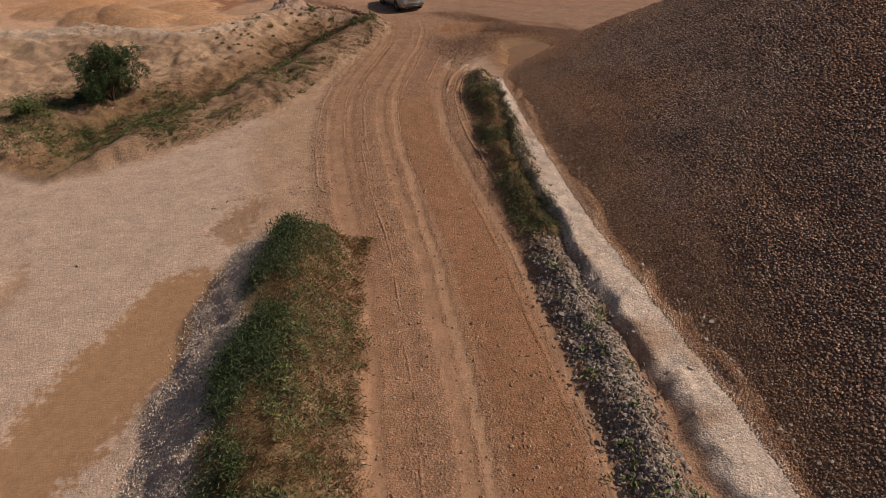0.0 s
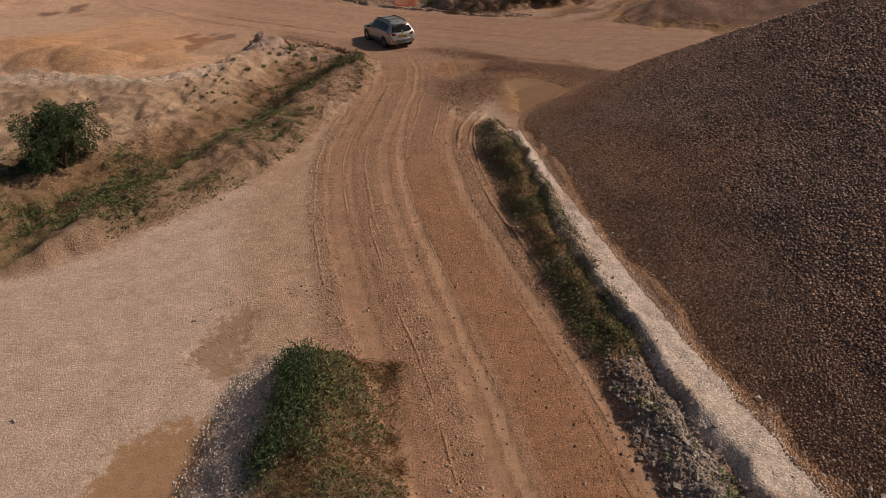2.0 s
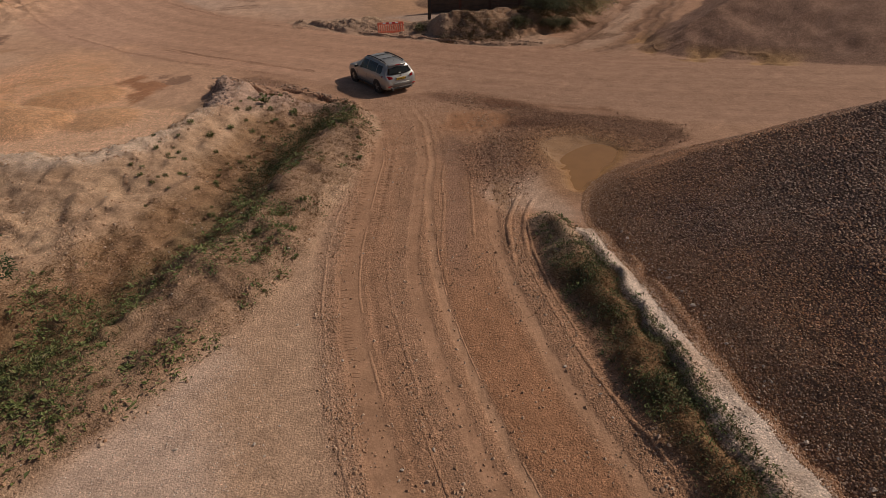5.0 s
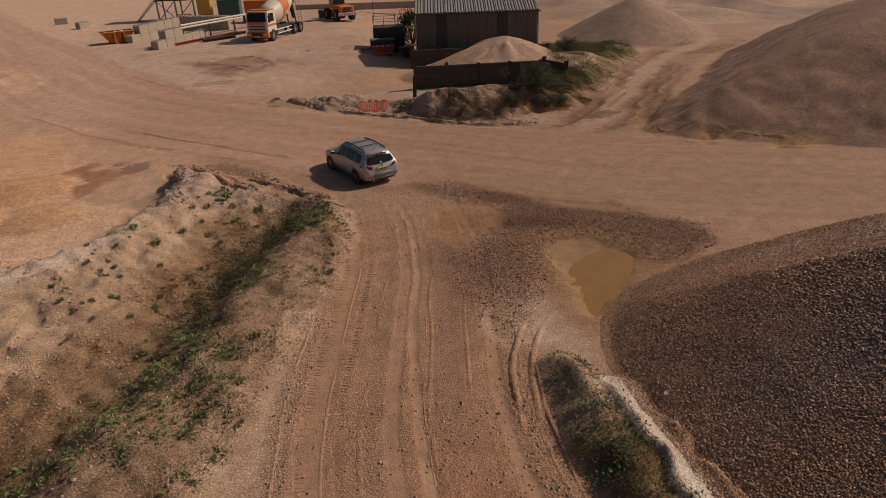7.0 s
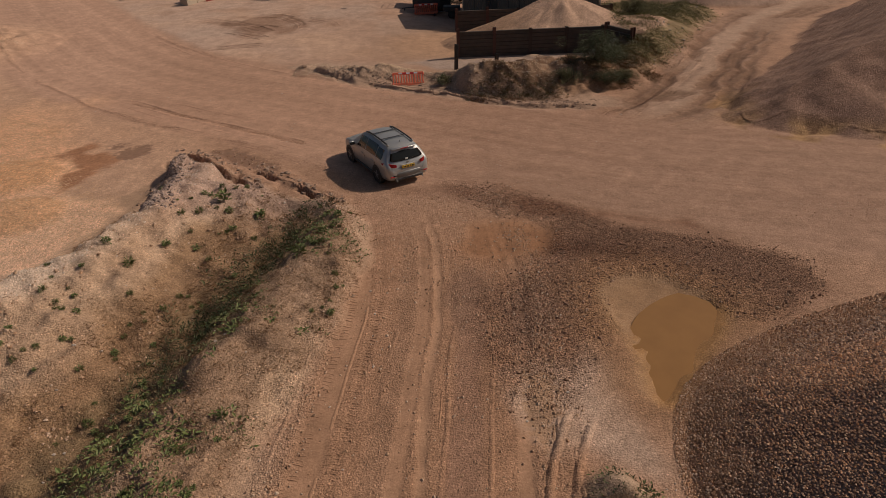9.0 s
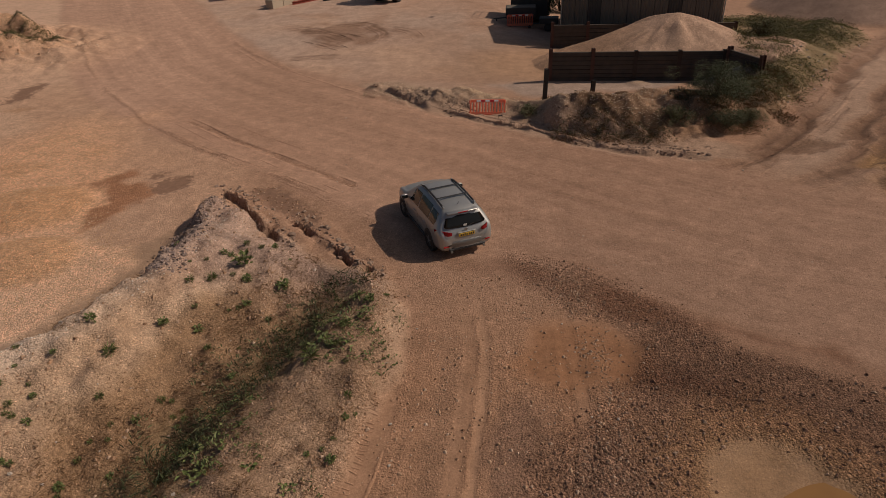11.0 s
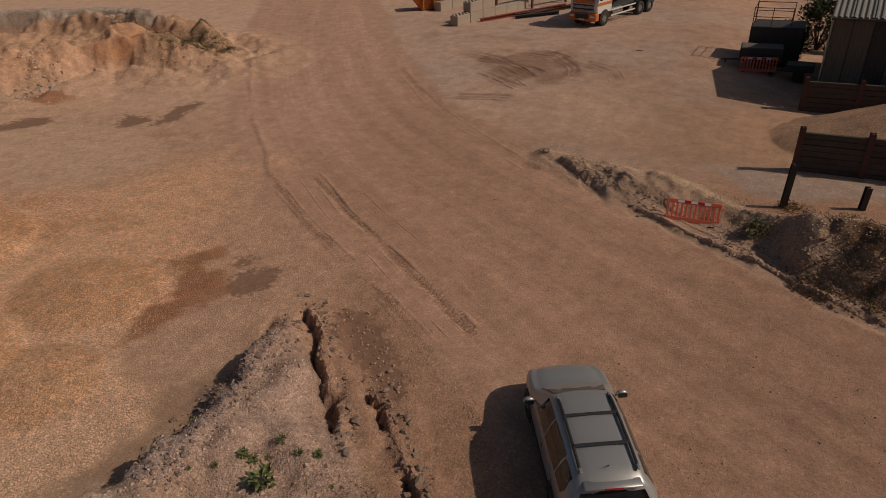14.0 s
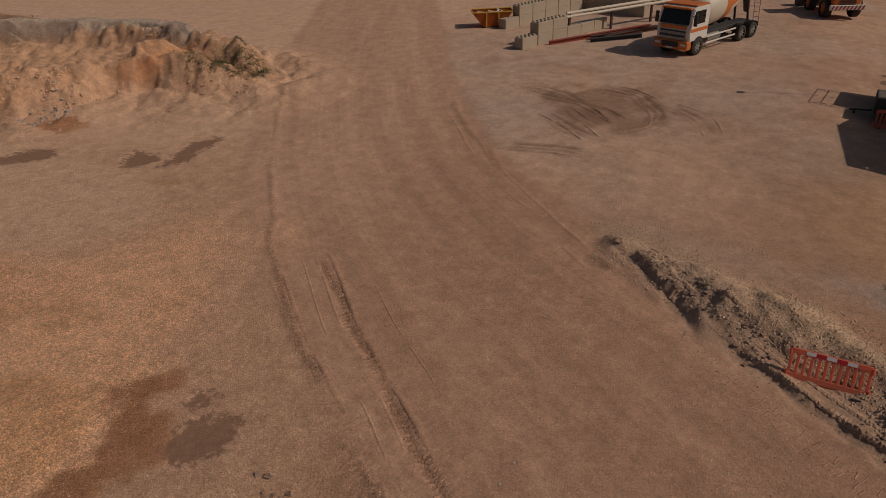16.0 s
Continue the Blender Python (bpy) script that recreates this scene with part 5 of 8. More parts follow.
def ridges(line, offsets, width, height, parent, label="crumbled ridge of soil pushed up by wheels", gap=0.0, lean=0.0, step=0.06, smooth=True):
    """Crumbled ridges beside wheel lines: uneven in height and run, broken by gaps, steeper on one side where they lean."""
    p, t, k, total = run_of(line, step)
    nrm = np.stack([t[:, 1], -t[:, 0]], -1)
    VV, FF, at = [], [], 0
    for n, off in enumerate(offsets):
        sd = int(abs(p[0, 0] * 13 + p[0, 1] * 7)) + 31 * n
        wob = 0.3 * width * fbm(k, k * 0, 2.6, 2, sd) + off
        h = np.clip(0.6 + 0.6 * fbm(k, k * 0 + 5, 0.8, 4, sd + 3, 0.65), 0.0, 1.4) * (0.35 + 0.65 * sstep(gap - 0.4, gap + 0.4, fbm(k, k * 0 + 9, 2.4, 2, sd + 7) + 0.35))
        h = h * height * sstep(0, 0.5, k) * sstep(total, total - 0.5, k)
        rows = []
        for u, f in ((-0.5, -0.15), (-0.24, 0.6), (0.0, 1.0), (0.24, 0.6), (0.5, -0.15)):
            c = p + nrm * (wob + width * (u + lean * (0.25 - u * u) * 2) + RNG.normal(0, 0.06 * width, len(k)))[:, None]
            zz = surface_z(c[:, 0], c[:, 1]) + (h * f * RNG.uniform(0.75, 1.25, len(k)) if f > 0 else -0.02)
            rows.append(np.column_stack([c, zz]))
        V = np.stack(rows, 1)
        m = len(k)
        idx = at + np.arange(m * 5).reshape(m, 5)
        F = np.stack([idx[:-1, :-1], idx[1:, :-1], idx[1:, 1:], idx[:-1, 1:]], -1).reshape(-1, 4)
        tall = np.repeat((h[:-1] + h[1:]) > 0.012, 4)
        VV.append(V.reshape(-1, 3)); FF.append(F[tall]); at += m * 5
    return soil_piece("soil_ridge", np.concatenate(VV), np.concatenate(FF), label, parent, smooth)


def lugs(line, offset, width, pitch, parent, height=0.024):
    """Tyre prints: low chevron ribs pressed across a wheel line."""
    p, t, k, total = run_of(line, pitch)
    nrm = np.stack([t[:, 1], -t[:, 0]], -1)
    V, F = [], []
    for a, tt, nn in zip(p, t, nrm):
        for side in (-1, 1):
            if RNG.uniform() < 0.2:
                continue
            c0 = a + nn * (offset + side * 0.03) + tt * RNG.normal(0, 0.02)
            c1 = a + nn * (offset + side * width * RNG.uniform(0.4, 0.52)) - tt * pitch * RNG.uniform(0.0, 0.35)
            hh = height * RNG.uniform(0.5, 1.3)
            for c, w in ((c0, 0.03), (c1, 0.05)):
                V += [(*(c - tt * w), -0.01), (*c, hh), (*(c + tt * w), -0.01)]
            q = len(V) - 6
            F += [(q, q + 1, q + 4), (q, q + 4, q + 3), (q + 1, q + 2, q + 5), (q + 1, q + 5, q + 4)]
    V = np.array(V)
    V[:, 2] += surface_z(V[:, 0], V[:, 1])
    return soil_piece("tyre_print", V, np.array(F), "dried tyre tread print pressed into the dusty soil", parent)


def offset_track(d, y0, y1):
    """A line d metres to the side of the track between two places along it."""
    p, t, k, total = run_of(TRACK, 1.0)
    q = p + np.stack([t[:, 1], -t[:, 0]], -1) * d
    return [tuple(v) for v in q if y0 < v[1] < y1]


TRACK_OB, HAUL_OB, GROUND_OB = LAND[20], LAND[21], LAND[0]
for d, y0, y1, w, h in ((-1.72, 6, 25, 0.12, 0.03), (1.52, 6, 20, 0.22, 0.018), (1.8, 6, 19, 0.2, 0.014), (2.66, 19, 35, 0.18, 0.045), (2.95, 20, 34, 0.16, 0.035), (-0.02, 18, 36, 0.08, 0.016), (-3.55, 20, 40, 0.16, 0.03), (-2.45, 24, 40, 0.14, 0.025), (-1.55, 22, 38, 0.22, 0.025), (0.1, 28, 40, 0.2, 0.02), (1.2, 29, 40, 0.2, 0.025)):
    ridges(offset_track(d, y0, y1), (0.0,), w, h, TRACK_OB, gap=0.15)
for d, y0, y1, w in ((-3.05, 25, 41, 0.5), (2.9, 20, 34, 0.4), (-2.2, 30, 40, 0.4)):
    lugs(offset_track(d, y0, y1), 0.0, w, 0.13, TRACK_OB, 0.011)
ridges(RUT_B, (-0.3,), 0.3, 0.035, HAUL_OB, gap=0.2, lean=0.3)
ridges(RUT_B, (0.25,), 0.16, 0.02, HAUL_OB, gap=0.2)
ridges(RUT_B, (0.75,), 0.12, 0.02, HAUL_OB, gap=0.1)
lugs(RUT_B, -0.03, 0.45, 0.17, HAUL_OB, 0.02)
ridges(RUT_A[4:], (-0.2, 0.25), 0.26, 0.016, HAUL_OB, gap=0.35)
lugs(RUT_A[4:], 0.0, 0.6, 0.19, HAUL_OB, 0.014)
ridges(RUT_C, (0.0, 0.7), 0.34, 0.02, HAUL_OB, gap=0.35)
ridges([(-14.6, 60.6), (-12.7, 59.1), (-11.0, 57.8), (-8.8, 56.1)], (0.0,), 0.12, 0.025, HAUL_OB, gap=0.1)
for line in LOOPS:
    ridges(line, (-0.5, 0.45), 0.24, 0.05, GROUND_OB, gap=0.35, step=0.08, smooth=False)
for line in SIDE_RUTS:
    ridges(line, (-0.5, 0.5), 0.3, 0.05, GROUND_OB, gap=0.3, step=0.1, smooth=False)
ridges(KERF, (0.35,), 0.34, 0.11, LAND[6], "crumbled rim of earth along the road edge", gap=0.3, lean=-0.5, step=0.045, smooth=False)
ridges(KERF, (0.75, 1.15), 0.26, 0.07, LAND[6], "crumbled earth behind the road edge", gap=0.2, step=0.045, smooth=False)
ridges(CRACK, (-0.3,), 0.35, 0.1, LAND[1], "torn lip of earth beside a fissure", lean=0.5, step=0.05, smooth=False)
ridges(CRACK_EDGE, (-0.26,), 0.3, 0.08, LAND[1], "torn lip of earth beside a fissure", lean=0.5, step=0.05, smooth=False)
ridges([(14.6, 53.6), (14.9, 51.6), (16.6, 51.3), (17.8, 50.2), (19.3, 49.0), (21.2, 48.2)], (-0.1,), 0.3, 0.05, LAND[7], "undercut toe of the gravel heap", gap=0.35, step=0.12, smooth=False)
ridges([(0.5, 29.6), (0.9, 32.1), (1.4, 33.4), (1.9, 34.2)], (-0.15, 0.3), 0.26, 0.12, TRACK_OB, step=0.06)
for line, off, w in (([(8.6, 54.2), (12.1, 56.3), (14.1, 58.3), (17, 62)], 0.0, 0.6), ([(-7.7, 64.6), (-4.1, 61.4), (-1.8, 59.6), (0.1, 58.2), (3.5, 56.2)], 0.0, 0.55), ([(-7.5, 18.8), (-7.1, 19.3), (-6.7, 19.6), (-5.8, 19.8), (-5.3, 20.0)], 0.0, 0.35), ([(-5.7, 19.0), (-5.2, 19.3), (-4.9, 19.5), (-4.4, 19.9), (-4.0, 20.3)], 0.0, 0.4), ([(-5.1, 18.7), (-4.8, 18.8), (-4.3, 19.4), (-3.9, 19.6)], 0.0, 0.35),
                     ([(-7.6, 16.6), (-7.3, 17.4), (-6.6, 18.3), (-5.9, 18.8)], 0.0, 0.45), ([(-12.0, 71.6), (-9.5, 72.6), (-6.2, 72.7)], 0.0, 0.5), ([(-10.5, 69.4), (-8.0, 69.6), (-5.0, 68.6)], 0.0, 0.5), ([(-9.2, 67.6), (-6.3, 68.4), (-3.0, 67.8)], 0.0, 0.5), ([(-12.6, 73.4), (-9.0, 74.3), (-4.6, 74.2)], 0.0, 0.5)):
    lugs(line, off, w, 0.17, GROUND_OB, 0.012)


def leaf_arrays(base, az, el, length, width, fold=0.25):
    """Diamond leaves with a crease: base, two shoulders, tip."""
    d = np.stack([np.cos(az) * np.cos(el), np.sin(az) * np.cos(el), np.sin(el)], -1)
    s = np.stack([-np.sin(az), np.cos(az), np.zeros_like(az)], -1)
    up = np.cross(d, s) * -1
    mid = base + d * (length * 0.45)[:, None]
    tip = base + d * length[:, None] - np.array((0, 0, 1)) * (length * 0.18)[:, None]
    w = (width * 0.5)[:, None]
    V = np.stack([base, mid + s * w - up * (w * fold), tip, mid - s * w - up * (w * fold)], 1)
    F = np.array([(0, 1, 2), (0, 2, 3)])[None] + (np.arange(len(base)) * 4)[:, None, None]
    return V.reshape(-1, 3), F.reshape(-1, 3)


LEAF = island_material("weed_leaves", [(0.095, 0.12, 0.035), (0.165, 0.195, 0.06), (0.12, 0.15, 0.045), (0.23, 0.245, 0.09), (0.075, 0.095, 0.035)], 0.6, 0)
DUSTY = island_material("dusty_leaves", [(0.11, 0.12, 0.05), (0.19, 0.175, 0.085), (0.085, 0.09, 0.04), (0.24, 0.19, 0.10)], 0.75, 0)
YELLOWISH = island_material("yellow_weeds", [(0.22, 0.21, 0.08), (0.36, 0.32, 0.14), (0.16, 0.165, 0.06), (0.46, 0.38, 0.21)], 0.75, 0)
SHRUB = island_material("shrub_leaves", [(0.03, 0.055, 0.02), (0.06, 0.095, 0.03), (0.04, 0.07, 0.025), (0.085, 0.12, 0.04)], 0.55, 0)
GORSE = island_material("gorse_leaves", [(0.05, 0.065, 0.03), (0.10, 0.11, 0.05), (0.07, 0.085, 0.035), (0.14, 0.12, 0.065)], 0.7, 0)
DRY = island_material("dry_grass", [(0.20, 0.10, 0.05), (0.34, 0.20, 0.10), (0.15, 0.085, 0.04), (0.42, 0.28, 0.15), (0.24, 0.12, 0.06)], 0.8, 0)
BARK = simple("bark", (0.14, 0.09, 0.06), 0.9, 0, 0.4, 8, 0.6)


def foliage(name, x, y, per, spread, length, width, el, lift, material, label, parent=None):
    """Tufts of leaves or blades at x, y on the land."""
    n = len(x) * per
    bx = np.repeat(x, per) + RNG.normal(0, spread, n)
    by = np.repeat(y, per) + RNG.normal(0, spread, n)
    sc = np.repeat(RNG.uniform(0.6, 1.35, len(x)), per)
    bz = surface_z(bx, by) + RNG.uniform(0, 1, n) * lift * sc
    V, F = leaf_arrays(np.stack([bx, by, bz], -1), RNG.uniform(0, 2 * np.pi, n), RNG.uniform(*el, n), RNG.uniform(*length, n) * sc, RNG.uniform(*width, n) * sc)
    ob = new(name, quick_mesh(name, V, F, material))
    if parent is not None:
        ob.parent = parent
    return tagged(ob, label, "" if parent is not None else "weeds", "", "stuff")


# the berm: dense green growth, thinner and drier towards the track
def berm_green(x, y):
    d, s, h, w = along(x, y, BERM)
    u = d / w + 0.2 * fbm(x, y, 1.1, 3, 14)
    return sstep(0.72, 0.5, u) * np.maximum(sstep(-0.85, 0.0, u), 0.3) * sstep(0.6, 1.6, s) * (u > -0.95) * sstep(-0.3, 0.45, fbm(x, y, 1.0, 3, 15) + 0.1)
gx, gy = scatter(8800, -6.2, -1, 2, 17.6, berm_green)
foliage("undergrowth", gx, gy, 10, 0.1, (0.04, 0.11), (0.015, 0.045), (-0.1, 1.1), 0.18, DUSTY, "dense green leafy weeds", LAND[2])
foliage("undergrowth", gx[1::4], gy[1::4], 10, 0.1, (0.05, 0.11), (0.025, 0.06), (-0.1, 0.9), 0.22, LEAF, "green broad-leaved weeds", LAND[2])
k = along(gx, gy, BERM)[0] > 0.0
foliage("scrub", gx[k], gy[k], 22, 0.14, (0.05, 0.13), (0.012, 0.03), (0.2, 1.4), 0.45, SHRUB, "dark green low shrubs", LAND[2])
gx, gy = scatter(7000, -6.0, -1, 2, 16.6, lambda x, y: (along(x, y, BERM)[0] < 0.6) * (along(x, y, BERM)[0] > -1.7) * 0.9)
foliage("dry_grass", gx, gy, 9, 0.08, (0.06, 0.2), (0.006, 0.014), (0.3, 1.4), 0.05, DRY, "dry reddish grass", LAND[2])
foliage("dry_grass", gx, gy, 8, 0.1, (0.05, 0.15), (0.005, 0.012), (0.2, 1.3), 0.06, YELLOWISH, "dry yellow-green grass", LAND[2])
gx, gy = scatter(9000, -8, -3.4, 3, 16.5, lambda x, y: sstep(0.55, 0.75, along(x, y, BERM)[0] / along(x, y, BERM)[3]) * sstep(1.9, 1.6, along(x, y, BERM)[0] / along(x, y, BERM)[3]))
stones("gravel", gx, gy, RNG.uniform(0.03, 0.075, len(gx)), CHALK_STONE, "pale loose gravel on the flank", LAND[2], 0.15, low=True)


# the verge between track and heap
def verge(x, y):
    d, s, h, w = along(x, y, STRIP)
    return (np.abs(d + 0.1) < w * 0.85) * sstep(15.6, 17.0, y) * (d > -0.75 * w) * (1 - 0.75 * sstep(27.5, 30.5, y))
gx, gy = scatter(3600, 1, 4.4, 13.5, 32.3, verge)
foliage("dry_grass", gx, gy, 10, 0.08, (0.05, 0.14), (0.005, 0.012), (0.2, 1.2), 0.02, DRY, "dry brown grass", LAND[3])
gx, gy = scatter(7600, 1, 4.4, 13.5, 32.3, lambda x, y: verge(x, y) * (0.3 + 0.7 * sstep(-0.3, 0.4, fbm(x, y, 1.8, 2, 71) + 0.1)))
foliage("undergrowth", gx[::2], gy[::2], 11, 0.1, (0.04, 0.1), (0.012, 0.035), (0.0, 1.2), 0.09, GORSE, "green weeds", LAND[3])
foliage("undergrowth", gx[1::2], gy[1::2], 10, 0.12, (0.04, 0.11), (0.01, 0.03), (0.1, 1.3), 0.07, DUSTY, "olive brown weeds", LAND[3])
foliage("undergrowth", gx[::4], gy[::4], 12, 0.1, (0.04, 0.1), (0.015, 0.045), (0.0, 1.2), 0.12, LEAF, "bright green weeds", LAND[3])
gx, gy = scatter(60, 2.6, 4.6, 5.5, 15, near_line(STRIP, -0.7, 0.4))
foliage("undergrowth", gx, gy, 14, 0.08, (0.08, 0.18), (0.03, 0.07), (0.0, 1.0), 0.12, LEAF, "sparse green weeds", LAND[3])


# green floor of the hollow round the bush
gx, gy = scatter(4200, -21, -10.5, 22.5, 33, lambda x, y: (inside(x, y, BANK_EDGE) > 0.2) * sstep(5.0, 2.0, np.hypot((x + 15.5) * 0.7, y - 27.4)) * sstep(-0.3, 0.4, fbm(x, y, 1.6, 3, 51) + 0.1))
foliage("undergrowth", gx[::2], gy[::2], 9, 0.12, (0.06, 0.18), (0.03, 0.08), (-0.1, 1.0), 0.1, LEAF, "green weeds on the floor of the hollow", LAND[1])
foliage("dry_grass", gx[1::2], gy[1::2], 12, 0.12, (0.08, 0.22), (0.008, 0.02), (0.3, 1.4), 0.03, DUSTY, "dull grass on the floor of the hollow", LAND[1])
# tall weeds at the head of the ditch
gx, gy = scatter(900, -9.6, -4.5, 36, 46, lambda x, y: near_line(DITCH, -1.1, 0.3)(x, y) * (inside(x, y, BANK_EDGE) > 0.4) * 0.8)
foliage("undergrowth", gx, gy, 14, 0.14, (0.08, 0.24), (0.01, 0.03), (0.3, 1.4), 0.2, GORSE, "tall green weeds at the head of the ditch", LAND[1])


# the long bank: rough grass in the ditch, weeds on the low side, sparse plants on the ridge
def ditch(x, y):
    return sstep(2.0, 0.8, np.abs(along(x, y, DITCH)[0]) + 0.5 * fbm(x, y, 1.5, 2, 29)) * (inside(x, y, BANK_EDGE) > 0.3)
gx, gy = scatter(12000, -20, -4, 25, 47, lambda x, y: near_line(DITCH, -0.2, 2.4, 0.7)(x, y) * (inside(x, y, BANK_EDGE) > 0.3) * sstep(-0.5, 0.3, fbm(x, y, 1.4, 2, 29)))
foliage("dry_grass", gx, gy, 12, 0.14, (0.06, 0.17), (0.004, 0.01), (0.2, 1.3), 0.02, DRY, "dry brown ditch grass", LAND[1])
gx, gy = scatter(1600, -20, -4, 22, 47, lambda x, y: ditch(x, y) * sstep(-0.3, 0.3, fbm(x, y, 2.6, 2, 53)))
foliage("undergrowth", gx, gy, 10, 0.1, (0.06, 0.2), (0.02, 0.06), (0.1, 1.3), 0.2, DUSTY, "dull green ditch weeds", LAND[1])
gx, gy = scatter(9000, -18, -4, 22, 47, lambda x, y: near_line(DITCH, -1.3, 0.5, 0.6)(x, y) * (inside(x, y, BANK_EDGE) > 0.3) * sstep(-0.5, 0.2, fbm(x, y, 1.7, 2, 54)))
foliage("undergrowth", gx[::5], gy[::5], 10, 0.2, (0.06, 0.17), (0.01, 0.028), (0.2, 1.4), 0.05, GORSE, "dark green grass and weeds in the ditch", LAND[1])


def low_side(x, y):
    d = along(x, y, DITCH)[0]
    b = inside(x, y, BANK_EDGE)
    return sstep(0.15, 0.6, b) * (d < -0.2) * sstep(-0.15, 0.45, fbm(x, y, 2.2, 3, 37) + 0.05) * (y > 24)
gx, gy = scatter(6400, -17, -3, 23, 47, low_side)
foliage("undergrowth", gx[::2], gy[::2], 9, 0.1, (0.06, 0.17), (0.03, 0.08), (-0.1, 0.9), 0.1, LEAF, "green creeping weeds", LAND[1])
foliage("undergrowth", gx[1::2], gy[1::2], 9, 0.16, (0.05, 0.14), (0.012, 0.035), (0.1, 1.2), 0.08, DUSTY, "dull olive weeds on the slope", LAND[1])
gx, gy = scatter(6500, -17, -3, 23, 47, lambda x, y: sstep(0.15, 0.6, inside(x, y, BANK_EDGE)) * (along(x, y, DITCH)[0] < 0.3) * sstep(-0.5, 0.3, fbm(x, y, 1.8, 3, 38)) * (y > 24))
foliage("dry_grass", gx, gy, 10, 0.12, (0.05, 0.14), (0.005, 0.012), (0.2, 1.3), 0.03, DRY, "russet dry grass on the slope", LAND[1])
gx, gy = scatter(5200, -17, -3, 23, 47, lambda x, y: (inside(x, y, BANK_EDGE) > 0.2) * np.maximum(sstep(0.0, 0.6, fbm(x, y, 3.0, 3, 31)), 0.8 * (along(x, y, DITCH)[0] < 0)) * 0.8)
foliage("dry_grass", gx, gy, 12, 0.11, (0.06, 0.17), (0.004, 0.01), (0.3, 1.4), 0.03, DRY, "dry russet grass patches", LAND[1])

# spoil bank and the green slope behind it
gx, gy = scatter(7600, 2.0, 15, 56, 67, lambda x, y: near_line(SPOIL, -2.6, 2.6)(x, y) * sstep(-0.15, 0.3, fbm(x, y, 2.3, 3, 43)))
foliage("undergrowth", gx[::2], gy[::2], 9, 0.16, (0.06, 0.15), (0.015, 0.04), (0.1, 1.3), 0.16, GORSE, "dark green scrub", LAND[6])
foliage("dry_grass", gx, gy, 8, 0.2, (0.1, 0.28), (0.008, 0.02), (0.3, 1.3), 0.04, DRY, "dry grass", LAND[6])
gx, gy = scatter(20000, 11, 28, 61, 93, lambda x, y: sstep(-0.5, 0.5, inside(x, y, SLOPE)) * sstep(-0.7, 0.2, fbm(x, y, 2.6, 3, 44)))
foliage("undergrowth", gx, gy, 7, 0.22, (0.08, 0.2), (0.015, 0.045), (0.1, 1.2), 0.1, YELLOWISH, "yellow-green weeds and grass", LAND[6])
foliage("undergrowth", gx[::4], gy[::4], 10, 0.2, (0.08, 0.22), (0.025, 0.06), (0.0, 1.2), 0.3, DUSTY, "dull green weeds", LAND[6])
gx, gy = scatter(4200, -44, -29, 66, 79, lambda x, y: np.maximum(0.6 * (inside(x, y, SCARP) > 3.0) * (x < -44) * sstep(0.0, 0.5, fbm(x, y, 3, 2, 45)), 0.95 * (inside(x, y, SCARP) > 0.8) * sstep(-39.5, -38.0, x)))
foliage("dry_grass", gx, gy, 14, 0.2, (0.1, 0.28), (0.01, 0.025), (0.3, 1.4), 0.08, DUSTY, "dry tufts on the scarp", LAND[8])
gx, gy = scatter(900, -62, -44, 68, 80, lambda x, y: near_line(WALL2, 1.2, 2.6)(x, y))
foliage("undergrowth", gx, gy, 8, 0.2, (0.12, 0.3), (0.02, 0.05), (0.2, 1.3), 0.15, DUSTY, "grey-green tufts at the foot of the wall", LAND[13])


def weed_mesh(seed, n, r, length, width):
    rng = np.random.default_rng(seed)
    az = rng.uniform(0, 2 * np.pi, n)
    rr = r * np.sqrt(rng.uniform(0, 1, n))
    base = np.stack([np.cos(az) * rr * 0.5, np.sin(az) * rr * 0.5, rng.uniform(0.0, 0.28, n)], -1)
    V, F = leaf_arrays(base, az + rng.normal(0, 0.5, n), rng.uniform(-0.1, 1.1, n), rng.uniform(*length, n), rng.uniform(*width, n))
    return quick_mesh("weed_plant", V, F, LEAF)


def stem_mesh(seed):
    rng = np.random.default_rng(seed)
    bm = bmesh.new()
    for _ in range(4):
        a = rng.uniform(0, 6.28)
        tube(bm, (0, 0, -0.04), (0.12 * math.cos(a), 0.12 * math.sin(a), 0.28), 0.008, 0.004, 5)
    me = bpy.data.meshes.new("stem")
    bm.to_mesh(me)
    bm.free()
    me.materials.append(DUSTY)
    return me


WEEDS = [weed_mesh(s, 60, 0.3, (0.12, 0.26), (0.06, 0.13)) for s in range(3)] + [weed_mesh(9 + s, 90, 0.24, (0.15, 0.34), (0.02, 0.045)) for s in range(3)]
STEMS = [stem_mesh(s) for s in range(2)]
spots = [(-8.6, 45.9, 1.1), (-8.3, 45.2, 0.6), (-7.2, 45.2, 0.8), (-9.3, 45.0, 0.6), (-9.8, 44.6, 0.55), (-10.5, 41.3, 0.7), (-11.4, 42.2, 0.6), (-9.9, 42.9, 0.6), (-9.0, 43.0, 0.55), (-12.4, 42.6, 0.5), (-5.2, 41.2, 0.8), (-4.6, 42.6, 0.6), (-4.2, 43.9, 0.6), (-9.4, 46.3, 0.5), (-8.0, 44.2, 0.5)]
sx_, sy_ = scatter(420, -14, -3.4, 24, 47, lambda x, y: (inside(x, y, BANK_EDGE) > 0.3) * sstep(-0.3, 0.5, fbm(x, y, 3, 2, 61)))
spots += [(float(a), float(b), float(RNG.uniform(0.3, 0.65))) for a, b in zip(sx_, sy_)]
